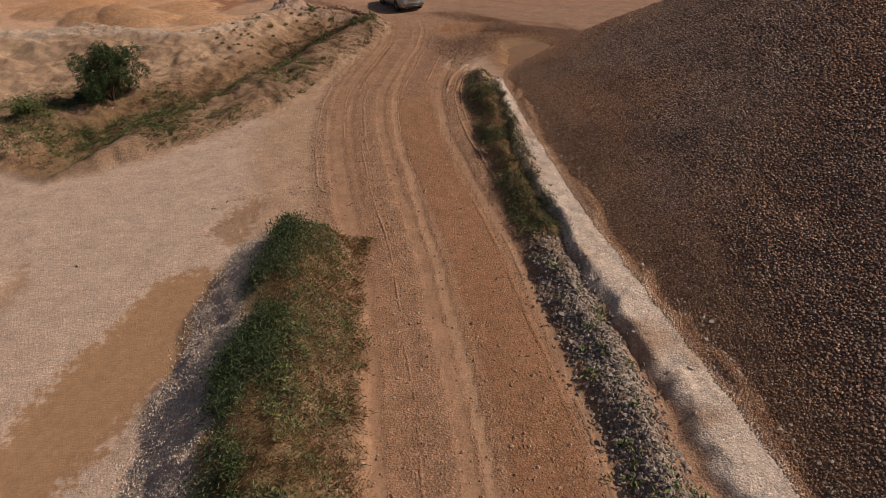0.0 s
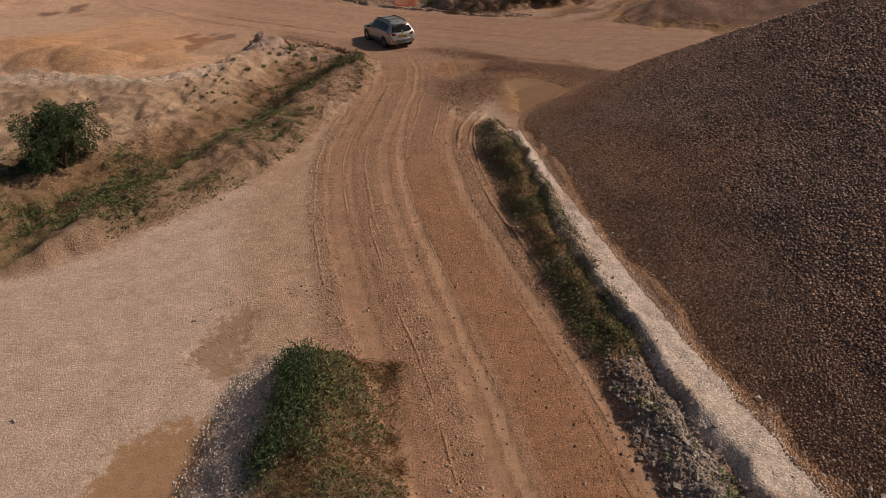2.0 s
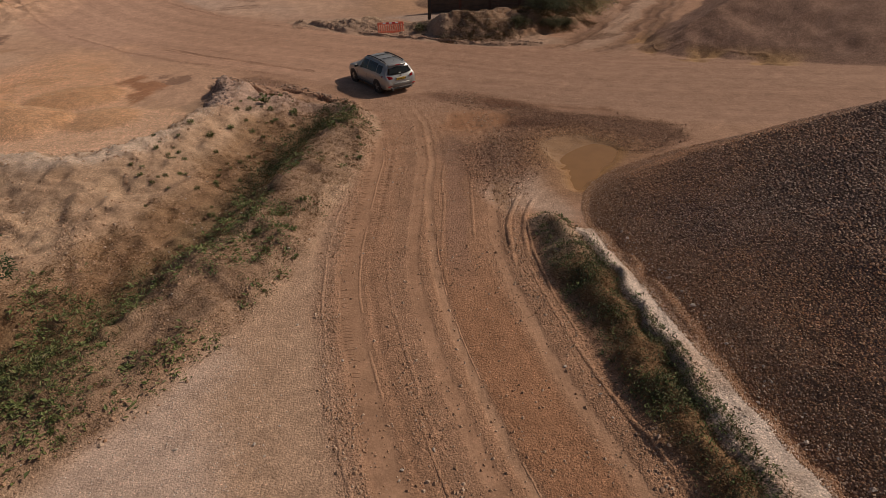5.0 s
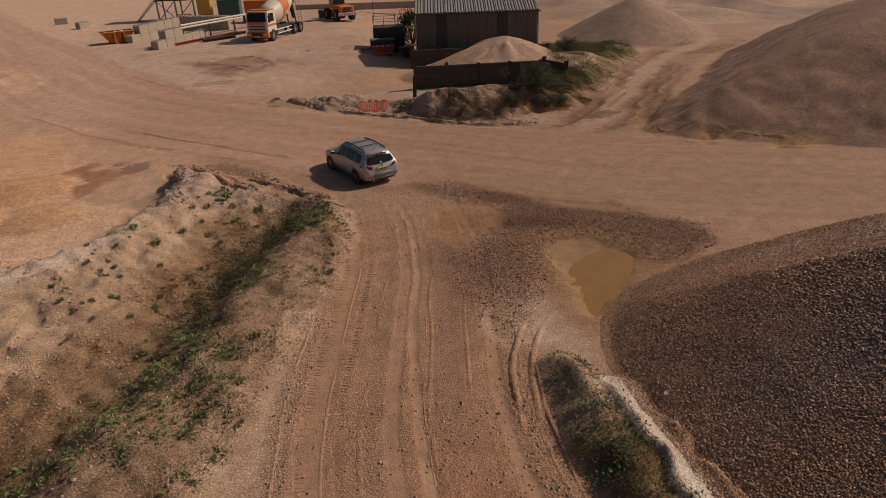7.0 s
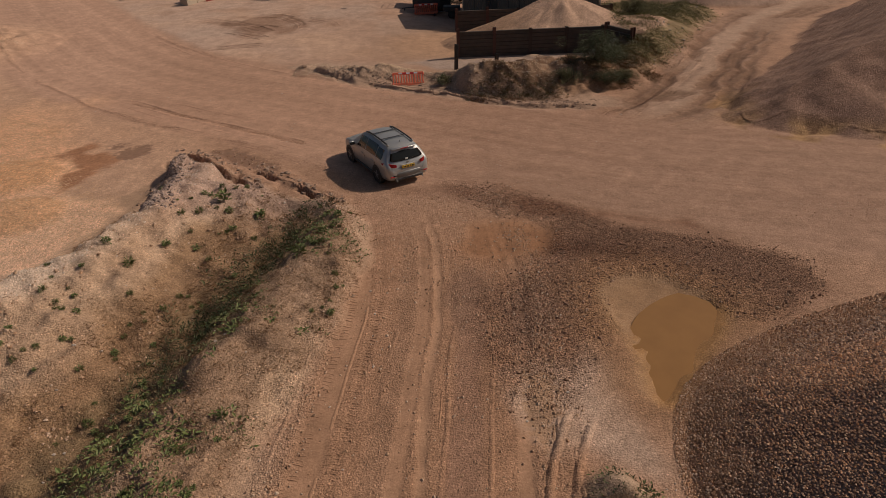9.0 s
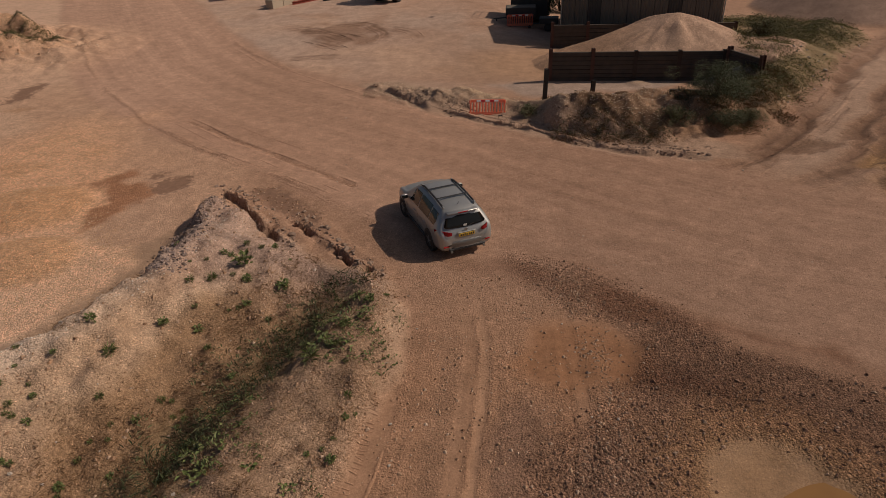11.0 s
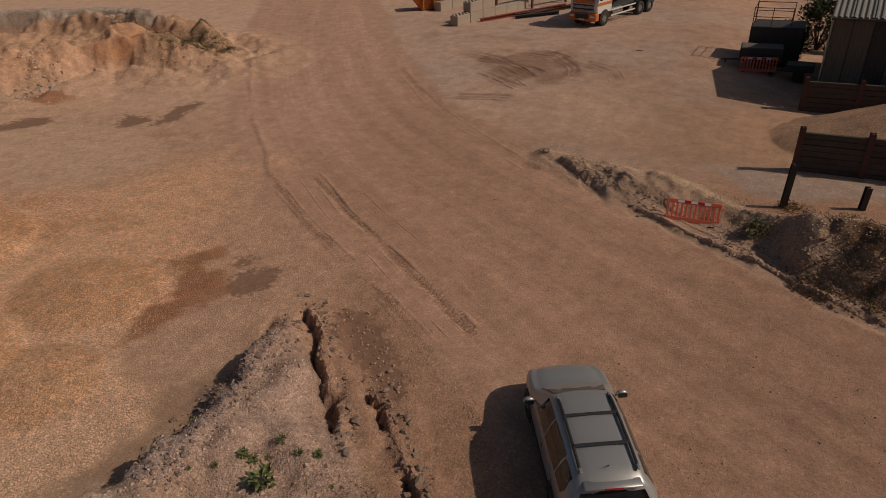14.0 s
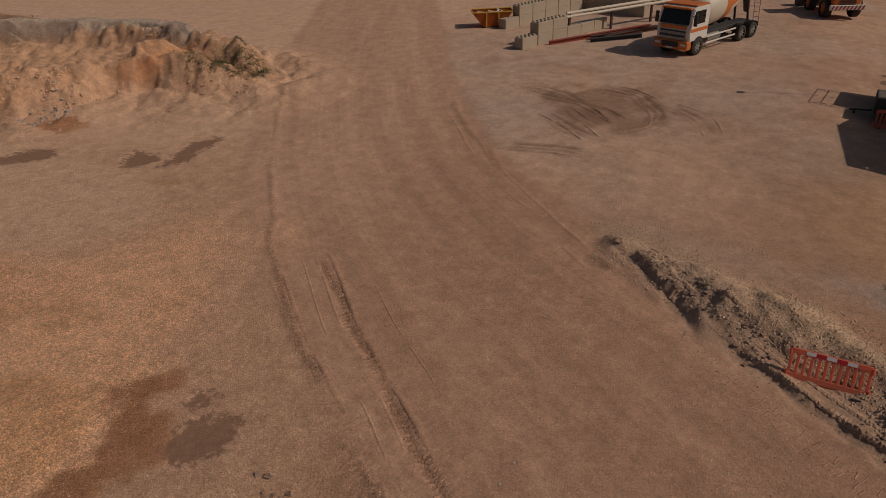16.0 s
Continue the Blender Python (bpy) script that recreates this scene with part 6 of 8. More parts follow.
for i, (a, b, k) in enumerate([(p, q, (r if n < 15 else 0.7 * r)) for n, (p, q, r) in enumerate(spots)][:210]):
    me = WEEDS[i % 6]
    ob = new("weed_plant", me)
    ob.matrix_basis = Matrix.Translation((a, b, float(surface_z(a, b)) - 0.02)) @ Matrix.Rotation(i * 2.4, 4, "Z") @ Matrix.Scale(k, 4)
    st = new("stem", STEMS[i % 2])
    st.parent = ob
    tagged(ob, "broad-leaved green weed growing on the earth bank" if i % 6 < 3 else "spiky green thistle tuft growing on the bank", "weed", "weeds on the bank")


def bush(name, x, y, r, h, n, material, label, category="bush", leaf=(0.07, 0.16)):
    """A shrub: short limbs and a crown of leaf clumps with gaps and an uneven outline."""
    top = new(name)
    z0 = float(surface_z(x, y))
    top.location = (x, y, z0 - 0.05)
    rng = np.random.default_rng(int(abs(x * 131 + y * 17)))
    bm = bmesh.new()
    cl = []
    for i in range(16):
        a, e = rng.uniform(0, 6.28), rng.uniform(0.25, 1.45)
        L = rng.uniform(0.55, 0.95)
        p = Vector((math.cos(a) * math.cos(e) * r * L, math.sin(a) * math.cos(e) * r * L, max(0.25 * h, h * (0.18 + 0.72 * math.sin(e) * L))))
        tube(bm, (rng.normal(0, 0.05), rng.normal(0, 0.05), 0), p, 0.045, 0.012, 5)
        cl.append(p)
    part("trunk", bm, BARK, top)
    cl += [Vector((rng.normal(0, 0.5 * r), rng.normal(0, 0.5 * r), h * rng.uniform(0.12, 0.7))) for _ in range(30)]
    k = rng.integers(0, len(cl), n)
    c = np.array([tuple(v) for v in cl])[k]
    d = rng.normal(0, 1, (n, 3))
    d /= np.linalg.norm(d, axis=1)[:, None]
    base = c + d * (r * 0.27 * rng.uniform(0.4, 1.0, n) ** 0.5)[:, None]
    base[:, 2] = np.maximum(base[:, 2], 0.05)
    V, F = leaf_arrays(base, np.arctan2(d[:, 1], d[:, 0]) + rng.normal(0, 0.7, n), rng.uniform(-0.3, 1.2, n), rng.uniform(*leaf, n), rng.uniform(leaf[0] * 0.5, leaf[1] * 0.55, n))
    cr = new("crown", quick_mesh("crown", V, F, material))
    cr.parent = top
    return tagged(top, label, category)


bush("bush", -15.5, 29.3, 1.45, 3.0, 12000, SHRUB, "dense dark green bush standing in the ditch", "bush")
bush("bush", -18.2, 26.9, 0.7, 0.8, 1500, LEAF, "low green bush beside the ditch")
bush("shrub", 9.7, 60.0, 1.4, 1.9, 10000, GORSE, "dark green gorse shrub on the spoil bank", "shrub", (0.04, 0.1))
bush("shrub", 10.0, 58.5, 0.9, 0.9, 3600, GORSE, "dark green gorse growing at the foot of the spoil bank", "shrub", (0.04, 0.1))
bush("shrub", 11.3, 59.6, 0.6, 0.6, 1600, DUSTY, "low dull green shrub beside the gorse", "shrub", (0.05, 0.12))
bush("shrub", 10.9, 61.3, 0.95, 1.3, 4500, GORSE, "dark green shrub at the end of the timber wall", "shrub", (0.04, 0.1))
bush("shrub", 7.6, 58.6, 0.8, 0.8, 2600, DUSTY, "dull green shrub on the spoil bank slope", "shrub", (0.05, 0.12))
bush("shrub", 16.2, 72.4, 1.1, 1.5, 3600, DUSTY, "green shrub on the slope beside the shed", "shrub", (0.07, 0.16))
bush("shrub", 1.0, 61.0, 0.5, 0.6, 700, DUSTY, "small dusty shrub beside the plastic barrier", "shrub")

# standing water
def pond_water():
    m, nt, bsdf = mat("muddy_water")
    tc = nt.nodes.new("ShaderNodeTexCoord")
    n = node(nt, "ShaderNodeTexNoise", Scale=1.6, Detail=4.0)
    nt.links.new(tc.outputs["Object"], n.inputs["Vector"])
    nt.links.new(mixcol(nt, n.outputs[0], (0.34, 0.175, 0.065), (0.25, 0.13, 0.05)), bsdf.inputs["Base Color"])
    bsdf.inputs["Roughness"].default_value, bsdf.inputs["IOR"].default_value = 0.05, 1.33
    bm = bmesh.new()
    vs = [bm.verts.new((p[0], p[1], WATER_Z)) for p in spline(WATER + [WATER[0]], 5)[:-1]]
    c = Vector((5.1, 36.6, WATER_Z))
    for v in vs:
        v.co = c + (v.co - c) * 1.3
    bm.faces.new(vs)
    ob = part("water_puddle", bm, m)
    return tagged(ob, "shallow ochre muddy puddle at the foot of the heap", "puddle", "", "structure")


WATER_Z = float(np.mean([surface_z(a, b) for a, b in WATER])) - 0.004
pond_water()


# larger single rocks and clods
def rock_mesh(seed, material, blocky):
    rng = random.Random(seed)
    bm = bmesh.new()
    bmesh.ops.create_icosphere(bm, subdivisions=1, radius=0.5)
    for v in bm.verts:
        v.co *= rng.uniform(0.6, 1.15)
        v.co.z *= 0.62
    me = bpy.data.meshes.new("rock")
    bm.to_mesh(me)
    bm.free()
    me.materials.append(material)
    return me


PALE_ROCK = simple("pale_flint", (0.56, 0.46, 0.38), 0.85, 0, 0.35, 9, 0.5)
EARTH_ROCK = simple("earth_lump", (0.33, 0.225, 0.165), 0.95, 0, 0.35, 9, 0.6)
PALE = [rock_mesh(k, PALE_ROCK, False) for k in range(5)]
GREY_ROCK = simple("grey_rubble", (0.42, 0.37, 0.33), 0.9, 0, 0.35, 6, 0.5)
GREY = [rock_mesh(40 + k, GREY_ROCK, True) for k in range(4)]
LUMP = [rock_mesh(20 + k, EARTH_ROCK, True) for k in range(5)]


def rocks(n, area, keep, meshes, size, parent, name):
    x, y = scatter(n * 8, *area, keep)
    for i, (a, b) in enumerate(zip(x[:n], y[:n])):
        k = float(RNG.uniform(*size)) * (1.5 if i % 9 == 0 else 1)
        ob = new(name, meshes[i % len(meshes)])
        ob.parent = parent
        ob.matrix_basis = Matrix.Translation((a, b, float(surface_z(a, b)) + 0.12 * k)) @ Matrix.Rotation(i * 1.7, 4, "Z") @ Matrix.Diagonal((k, k * (0.6 + 0.07 * (i % 6)), k * (0.7 + 0.06 * (i % 5)), 1))


rocks(50, (2.8, 7.2, 6, 30), near_line(CHALK, 0.7, 1.05, 0.2), PALE, (0.06, 0.14), LAND[4], "rock")
rocks(50, (2.6, 5.5, 6, 16), near_line(STRIP, -0.7, 0.8), PALE, (0.06, 0.14), LAND[3], "rock")
rocks(110, (-20, -4, 23, 50), lambda x, y: (inside(x, y, BANK_EDGE) > 0.3) * 0.6, PALE, (0.05, 0.12), LAND[1], "rock")
rocks(60, (-12.5, -4.5, 45.5, 52.5), lambda x, y: np.maximum(near_line(CRACK, -0.8, -0.1, 0.2)(x, y), near_line(CRACK_EDGE, -0.8, -0.1, 0.2)(x, y)), LUMP, (0.1, 0.24), LAND[1], "clod")
rocks(60, (-8, 9, 55.5, 66.5), lambda x, y: near_line(KERF, 0.2, 0.8, 0.15)(x, y) * np.where((x < 0) & (x > -5.6), 0.3, 1.0), LUMP, (0.12, 0.26), LAND[6], "clod")
rocks(60, (1, 12, 56, 63), near_line(SPOIL, -2.4, 1.6), PALE, (0.06, 0.15), LAND[6], "rock")
rocks(26, (-46, -30, 63, 78), lambda x, y: (inside(x, y, SCARP) > 0.2) * 0.25, PALE, (0.08, 0.16), LAND[8], "clod")
rocks(34, (-45, -40, 64, 70), lambda x, y: (np.hypot(x + 42.8, (y - 67.0) * 0.8) < 1.5) * 0.9, GREY, (0.15, 0.36), LAND[8], "rock")
rocks(60, (12, 24, 61, 82), lambda x, y: (inside(x, y, SLOPE) > -0.3) * 0.8, GREY, (0.1, 0.28), LAND[6], "rock")
rocks(60, (-24, 10, 44, 66), lambda x, y: (np.abs(along(x, y, HAUL)[0]) < 6.5) * 0.4, PALE, (0.04, 0.085), LAND[21], "rock")
rocks(60, (-5, 4, 7, 44), lambda x, y: (np.abs(np.abs(along(x, y, TRACK)[0]) - 2.4) < 0.8) * 0.6, PALE, (0.05, 0.11), LAND[20], "rock")
rocks(26, (-16, -4, 10, 28), lambda x, y: (inside(x, y, BANK_EDGE) < -0.3) * (along(x, y, TRACK)[0] < -3.6) * 0.5, PALE, (0.06, 0.14), LAND[0], "rock")

# ---- the car on the road ----
PAINT = simple("silver_paint", (0.43, 0.42, 0.405), 0.36, 0.5, 0.10, 1.5, 0)
GLASS = simple("dark_glass", (0.03, 0.033, 0.032), 0.06, 0, 0.1, 1, 0)
GLASS.node_tree.nodes["Principled BSDF"].inputs["Specular IOR Level"].default_value = 0.6
BLACK = simple("black_plastic", (0.025, 0.025, 0.026), 0.55, 0, 0.2, 6, 0.05)
RUBBER = simple("tyre_rubber", (0.03, 0.028, 0.026), 0.85, 0, 0.3, 9, 0.2)
ALLOY = simple("alloy", (0.42, 0.42, 0.42), 0.35, 0.8, 0.2, 6, 0)
LAMP_RED = simple("red_lamp", (0.45, 0.02, 0.025), 0.15, 0, 0.1, 5, 0)
LAMP_WHITE = simple("clear_lamp", (0.7, 0.68, 0.64), 0.15, 0, 0.1, 5, 0)
PLATE = simple("yellow_plate", (0.75, 0.48, 0.05), 0.45, 0, 0.1, 8, 0)
STEEL = simple("bare_steel", (0.40, 0.39, 0.37), 0.5, 0.7, 0.3, 4, 0.1)


def tread_wheel(parent, x, y, z, r, w, side, name="wheel", rim_mat=None, spokes=5):
    """A wheel standing in the yz plane; side -1 or 1 is its outer face along x."""
    rim_mat = rim_mat or ALLOY
    hub = new(name)
    hub.parent = parent
    hub.location = (x, y, z)
    prof = [(-0.5, 0.62), (-0.5, 0.9), (-0.4, 0.985), (0, 1.0), (0.4, 0.985), (0.5, 0.9), (0.5, 0.62)]
    bm = bmesh.new()
    n = 28
    rings = [[bm.verts.new((p[0] * w, math.cos(a) * p[1] * r, math.sin(a) * p[1] * r)) for p in prof] for a in (2 * math.pi * i / n for i in range(n))]
    for a, b in zip(rings, rings[1:] + rings[:1]):
        for i in range(len(prof) - 1):
            bm.faces.new((a[i], a[i + 1], b[i + 1], b[i]))
    part("tyre", bm, RUBBER, hub, smooth=True)
    bm = bmesh.new()
    tube(bm, (side * w * 0.05, 0, 0), (side * w * 0.32, 0, 0), r * 0.62, r * 0.6, 24)
    tube(bm, (side * w * 0.3, 0, 0), (side * w * 0.5, 0, 0), r * 0.14, r * 0.1, 12)
    for i in range(spokes):
        a = 2 * math.pi * i / spokes
        m = Matrix.Rotation(a, 4, "X")
        box(bm, (min(side * w * 0.3, side * w * 0.44), -r * 0.07, r * 0.1), (max(side * w * 0.3, side * w * 0.44), r * 0.07, r * 0.6), 0.004, m)
    part("rim", bm, rim_mat, hub)
    return hub


CAR = [(-2.34, .44, .58, .63, .66, .50), (-2.315, .36, .72, .79, .78, .60), (-2.25, .31, .92, .99, .87, .68), (-2.19, .29, 1.00, 1.07, .90, .69), (-2.10, .27, 1.03, 1.26, .92, .64), (-1.98, .26, 1.04, 1.50, .935, .575),
       (-1.90, .25, 1.05, 1.58, .945, .56), (-1.6, .24, 1.05, 1.64, .945, .56), (-1.0, .24, 1.04, 1.68, .945, .575), (-.2, .24, 1.02, 1.695, .945, .585), (.25, .24, 1.01, 1.665, .945, .58), (.45, .24, 1.0, 1.60, .945, .575),
       (1.25, .24, .99, 1.08, .94, .70), (1.7, .25, .93, 1.03, .92, .69), (2.0, .27, .84, .93, .87, .62), (2.18, .3, .74, .82, .80, .54), (2.28, .34, .64, .72, .70, .46), (2.34, .42, .56, .62, .54, .36)]


def car_row(y):
    c = np.array(CAR)
    return [float(np.interp(y, c[:, 0], c[:, i])) for i in range(1, 6)]


def car_side(y, f, s, out=0.0):
    """A point on the side above the belt: f 0 at the belt, 1 at the roof."""
    zb, zt, zr, W, wr = car_row(y)
    a, b = Vector((0.955 * W, y, zt)), Vector((wr + 0.03, y, zr - 0.05))
    p = a.lerp(b, f)
    n = Vector((b.z - a.z, 0, a.x - b.x)).normalized()
    p += n * (out + 0.035 * math.sin(math.pi * min(max(f, 0), 1)))
    return Vector((p.x * s, p.y, p.z))


def panel(bm, grid):
    vs = [[bm.verts.new(p) for p in row] for row in grid]
    for a, b in zip(vs[:-1], vs[1:]):
        for i in range(len(a) - 1):
            bm.faces.new((a[i], a[i + 1], b[i + 1], b[i]))
    return vs


def build_car(m):
    car = new("car")
    bm = bmesh.new()
    rings = []
    ys = sorted({y for y, *_ in CAR} | {-1.3, -0.6, 0.1, 0.8, 1.05, 1.5, 1.9})
    for y in ys:
        zb, zt, zr, W, wr = car_row(y)
        s1, s2, s3 = car_side(y, 0.33, 1), car_side(y, 0.66, 1), car_side(y, 1.0, 1)
        half = [(0, zb), (.6 * W, zb), (.86 * W, zb + .02), (.965 * W, zb + .12), (W, zb + .3 * (zt - zb) + .06), (.995 * W, zb + .7 * (zt - zb)), (.98 * W, zt - .07), (.955 * W, zt)]
        half += [(s1.x, s1.z), (s2.x, s2.z), (s3.x, s3.z), (wr - .03, zr - .02), (wr * .6, zr + .012), (0, zr + .03)]
        ring = [bm.verts.new((x, y, z)) for x, z in half] + [bm.verts.new((-x, y, z)) for x, z in reversed(half[1:-1])]
        rings.append(ring)
    for a, b in zip(rings[:-1], rings[1:]):
        for i in range(len(a)):
            j = (i + 1) % len(a)
            bm.faces.new((a[i], a[j], b[j], b[i]))
    bm.faces.new(rings[0])
    bm.faces.new(list(reversed(rings[-1])))
    bmesh.ops.recalc_face_normals(bm, faces=bm.faces)
    part("body", bm, PAINT, car, smooth=True)
    for s in (-1, 1):
        for y0, y1, f1 in ((-1.83, -1.25, 0.80), (-1.19, -0.28, 0.86), (-0.22, 0.62, 0.86)):
            bm = bmesh.new()
            grid = []
            for f in (0.1, 0.35, 0.6, 0.86):
                row = []
                for k in range(6):
                    y = y0 + (y1 - y0) * k / 5
                    if y1 > 0.5 and k == 5:
                        y -= 0.62 * (f - 0.1)
                    if y0 < -1.5 and k == 0:
                        y += 0.22 * (f - 0.1) + (0.12 if f < 0.2 else 0)
                    row.append(car_side(y, min(f, f1), s, 0.007))
                grid.append(row)
            panel(bm, grid)
            part("window", bm, GLASS, car, "dark tinted side window", True)
        # door gaps, handles, arches, sill, mirror, rail, lamps
        for y in (-1.22, -0.25, 0.85):
            bm = bmesh.new()
            zb, zt, zr, W, wr = car_row(y)
            box(bm, (s * W - 0.012 * (s > 0) - 0.002, y - 0.004, zb + 0.3), (s * W + 0.012 * (s < 0) + 0.002, y + 0.004, zt - 0.16))
            part("door_gap", bm, BLACK, car)
        for y in (-0.98, 0.02):
            bm = bmesh.new()
            box(bm, (s * 0.945 - 0.02, y - 0.1, 0.87), (s * 0.945 + 0.03, y + 0.1, 0.905), 0.01)
            part("door_handle", bm, PAINT, car)
        bm = bmesh.new()
        box(bm, (s * 0.925 - 0.03, -0.95, 0.25), (s * 0.925 + 0.035, 0.95, 0.36), 0.02)
        part("sill", bm, BLACK, car)
        for y in (-1.36, 1.36):
            bm = bmesh.new()
            tube(bm, (s * 0.80, y, 0.37), (s * 0.951, y, 0.37), 0.415, None, 28)
            part("wheel_arch", bm, BLACK, car)
            tread_wheel(car, s * 0.855, y, 0.355, 0.355, 0.22, s)
        bm = bmesh.new()
        bmesh.ops.create_uvsphere(bm, u_segments=14, v_segments=8, radius=1, matrix=Matrix.Translation((s * 1.03, 0.82, 1.08)) @ Matrix.Diagonal((0.13, 0.075, 0.095, 1)))
        tube(bm, (s * 0.88, 0.83, 1.03), (s * 0.98, 0.82, 1.05), 0.025)
        mir = part("mirror", bm, PAINT, car, smooth=True)
        bm = bmesh.new()
        box(bm, (s * 1.03 - 0.1, 0.742, 1.02), (s * 1.03 + 0.1, 0.752, 1.14), 0.02)
        part("mirror_glass", bm, GLASS, mir)
        bm = bmesh.new()
        pts = [(-1.72, 1.64), (-1.62, 1.68), (-1.2, 1.715), (-0.5, 1.735), (0.0, 1.72), (0.24, 1.665)]
        for a, b in zip(pts[:-1], pts[1:]):
            tube(bm, (s * 0.53, a[0], a[1]), (s * 0.53, b[0], b[1]), 0.032, None, 8)
        rail = part("roof_rail", bm, BLACK, car, "black roof rail with silver ends")
        for y, z in ((-1.70, 1.66), (0.22, 1.675)):
            bm = bmesh.new()
            box(bm, (s * 0.53 - 0.03, y - 0.06, z - 0.03), (s * 0.53 + 0.03, y + 0.06, z + 0.035), 0.015)
            part("rail_end", bm, STEEL, rail)
        bm = bmesh.new()
        grid = []
        for v in (-1, -0.6, 0.0, 0.6, 1):
            row = []
            for k in range(7):
                u = k / 6
                x = s * (0.50 + 0.44 * u)
                z = 0.955 + 0.055 * u + v * (0.03 + 0.05 * math.sin(math.pi * min(1, 0.15 + 0.75 * u)))
                y = -2.345 + 0.42 * u ** 2.6 + 0.2 * max(0, z - 0.86)
                row.append((x, y, z))
            grid.append(row)
        panel(bm, grid)
        bmesh.ops.solidify(bm, geom=bm.faces[:], thickness=-0.03 * s)
        part("tail_lamp", bm, LAMP_RED, car, "red tail lamp", True)
        bm = bmesh.new()
        box(bm, (s * 0.70 - 0.09, -2.345, 0.48), (s * 0.70 + 0.09, -2.29, 0.53), 0.01)
        part("reflector", bm, LAMP_RED, car)
        bm = bmesh.new()
        box(bm, (s * 0.62 - 0.13, 1.92, 0.70), (s * 0.62 + 0.13, 2.16, 0.80), 0.04)
        part("headlamp", bm, LAMP_WHITE, car)
    # rear glass, wiper, spoiler, brake lamp, plate, badge, bumper step
    bm = bmesh.new()
    grid = []
    for k in range(6):
        f = k / 5
        w = 0.735 - 0.185 * f
        y, z = -2.205 + 0.235 * f, 1.085 + 0.40 * f
        grid.append([(w * u * (0.88 if k == 0 else 0.95 if k == 5 else 1), y - 0.03 + 0.03 * u * u, z + (0.05 * u * u if k == 0 else -0.03 * u * u if k == 5 else 0)) for u in (-1, -0.8, -0.4, 0, 0.4, 0.8, 1)])
    panel(bm, grid)
    bmesh.ops.solidify(bm, geom=bm.faces[:], thickness=0.02)
    bmesh.ops.recalc_face_normals(bm, faces=bm.faces)
    glass = part("rear_window", bm, GLASS, car, "dark rear window", True)
    bm = bmesh.new()
    tube(bm, (0.05, -2.24, 1.09), (0.30, -2.20, 1.16), 0.01, None, 6)
    part("wiper", bm, BLACK, glass)
    bm = bmesh.new()
    box(bm, (-0.07, -2.245, 1.12), (0.04, -2.222, 1.19), 0.003, None)
    part("sticker", bm, LAMP_WHITE, glass, "small pale sticker")
    bm = bmesh.new()
    box(bm, (-0.53, -2.08, 1.535), (0.53, -1.86, 1.585), 0.02)
    sp = part("spoiler", bm, PAINT, car, "", True)
    bm = bmesh.new()
    box(bm, (-0.17, -2.09, 1.545), (0.17, -2.07, 1.582), 0.006)
    part("brake_lamp", bm, LAMP_RED, sp)
    bm = bmesh.new()
    box(bm, (-0.27, -2.345, 0.80), (0.27, -2.30, 0.92), 0.008)
    pl = part("number_plate", bm, PLATE, car, "yellow rear number plate")
    for k in range(7):
        bm = bmesh.new()
        x = -0.215 + k * 0.066 + (0.03 if k > 3 else 0)
        box(bm, (x, -2.35, 0.825), (x + 0.036, -2.344, 0.895))
        part("bar", bm, BLACK, pl)
    bm = bmesh.new()
    box(bm, (-0.30, -2.345, 0.93), (0.30, -2.285, 0.965), 0.012)
    part("trim_strip", bm, STEEL, car)
    bm = bmesh.new()
    tube(bm, (0, -2.30, 1.025), (0, -2.272, 1.03), 0.05, None, 14)
    part("badge", bm, STEEL, car)
    bm = bmesh.new()
    panel(bm, [[(0.9 * u, -2.385 + 0.24 * abs(u) ** 3.2 + dy, z) for u in (-1, -0.9, -0.75, -0.5, -0.2, 0.2, 0.5, 0.75, 0.9, 1)] for z, dy in ((0.40, 0.03), (0.46, 0.0), (0.60, 0.0), (0.66, 0.02), (0.69, 0.09))])
    bmesh.ops.solidify(bm, geom=bm.faces[:], thickness=0.03)
    bmesh.ops.recalc_face_normals(bm, faces=bm.faces)
    bp = part("rear_bumper", bm, PAINT, car, "", True)
    bm = bmesh.new()
    box(bm, (-0.62, -2.36, 0.30), (0.62, -2.22, 0.42), 0.03)
    part("bumper_skirt", bm, BLACK, bp)
    for x in (-0.55, 0.55):
        bm = bmesh.new()
        tube(bm, (x, -2.42, 0.32), (x, -2.2, 0.32), 0.035, None, 10)
        part("exhaust", bm, STEEL, car)
    for y in (-1.15, -0.35):
        bm = bmesh.new()
        box(bm, (-0.53, y - 0.035, 1.735), (0.53, y + 0.035, 1.76), 0.01)
        part("crossbar", bm, BLACK, car)
    bm = bmesh.new()
    tube(bm, (0, -1.62, 1.65), (0, -1.70, 1.77), 0.012, 0.006, 6)
    part("aerial", bm, BLACK, car)
    bm = bmesh.new()
    grid = []
    for k in range(5):
        f = k / 4
        w = 0.68 - 0.14 * f
        grid.append([(w * u, 1.17 - 0.66 * f + 0.012 - 0.06 * u * u, 1.12 + 0.455 * f + 0.016) for u in (-1, -0.5, 0, 0.5, 1)])
    panel(bm, grid)
    bmesh.ops.recalc_face_normals(bm, faces=bm.faces)
    part("windscreen", bm, GLASS, car, "dark windscreen", True)
    car.matrix_basis = m
    return tagged(car, "silver estate car with roof rails on the dirt road", "car")


cx, cy = -2.6, 49.3
build_car(pose(cx, cy, float(surface_z(cx, cy)), 0, 0, 26) @ Matrix.Diagonal((1.03, 1.0, 0.96, 1.0)))

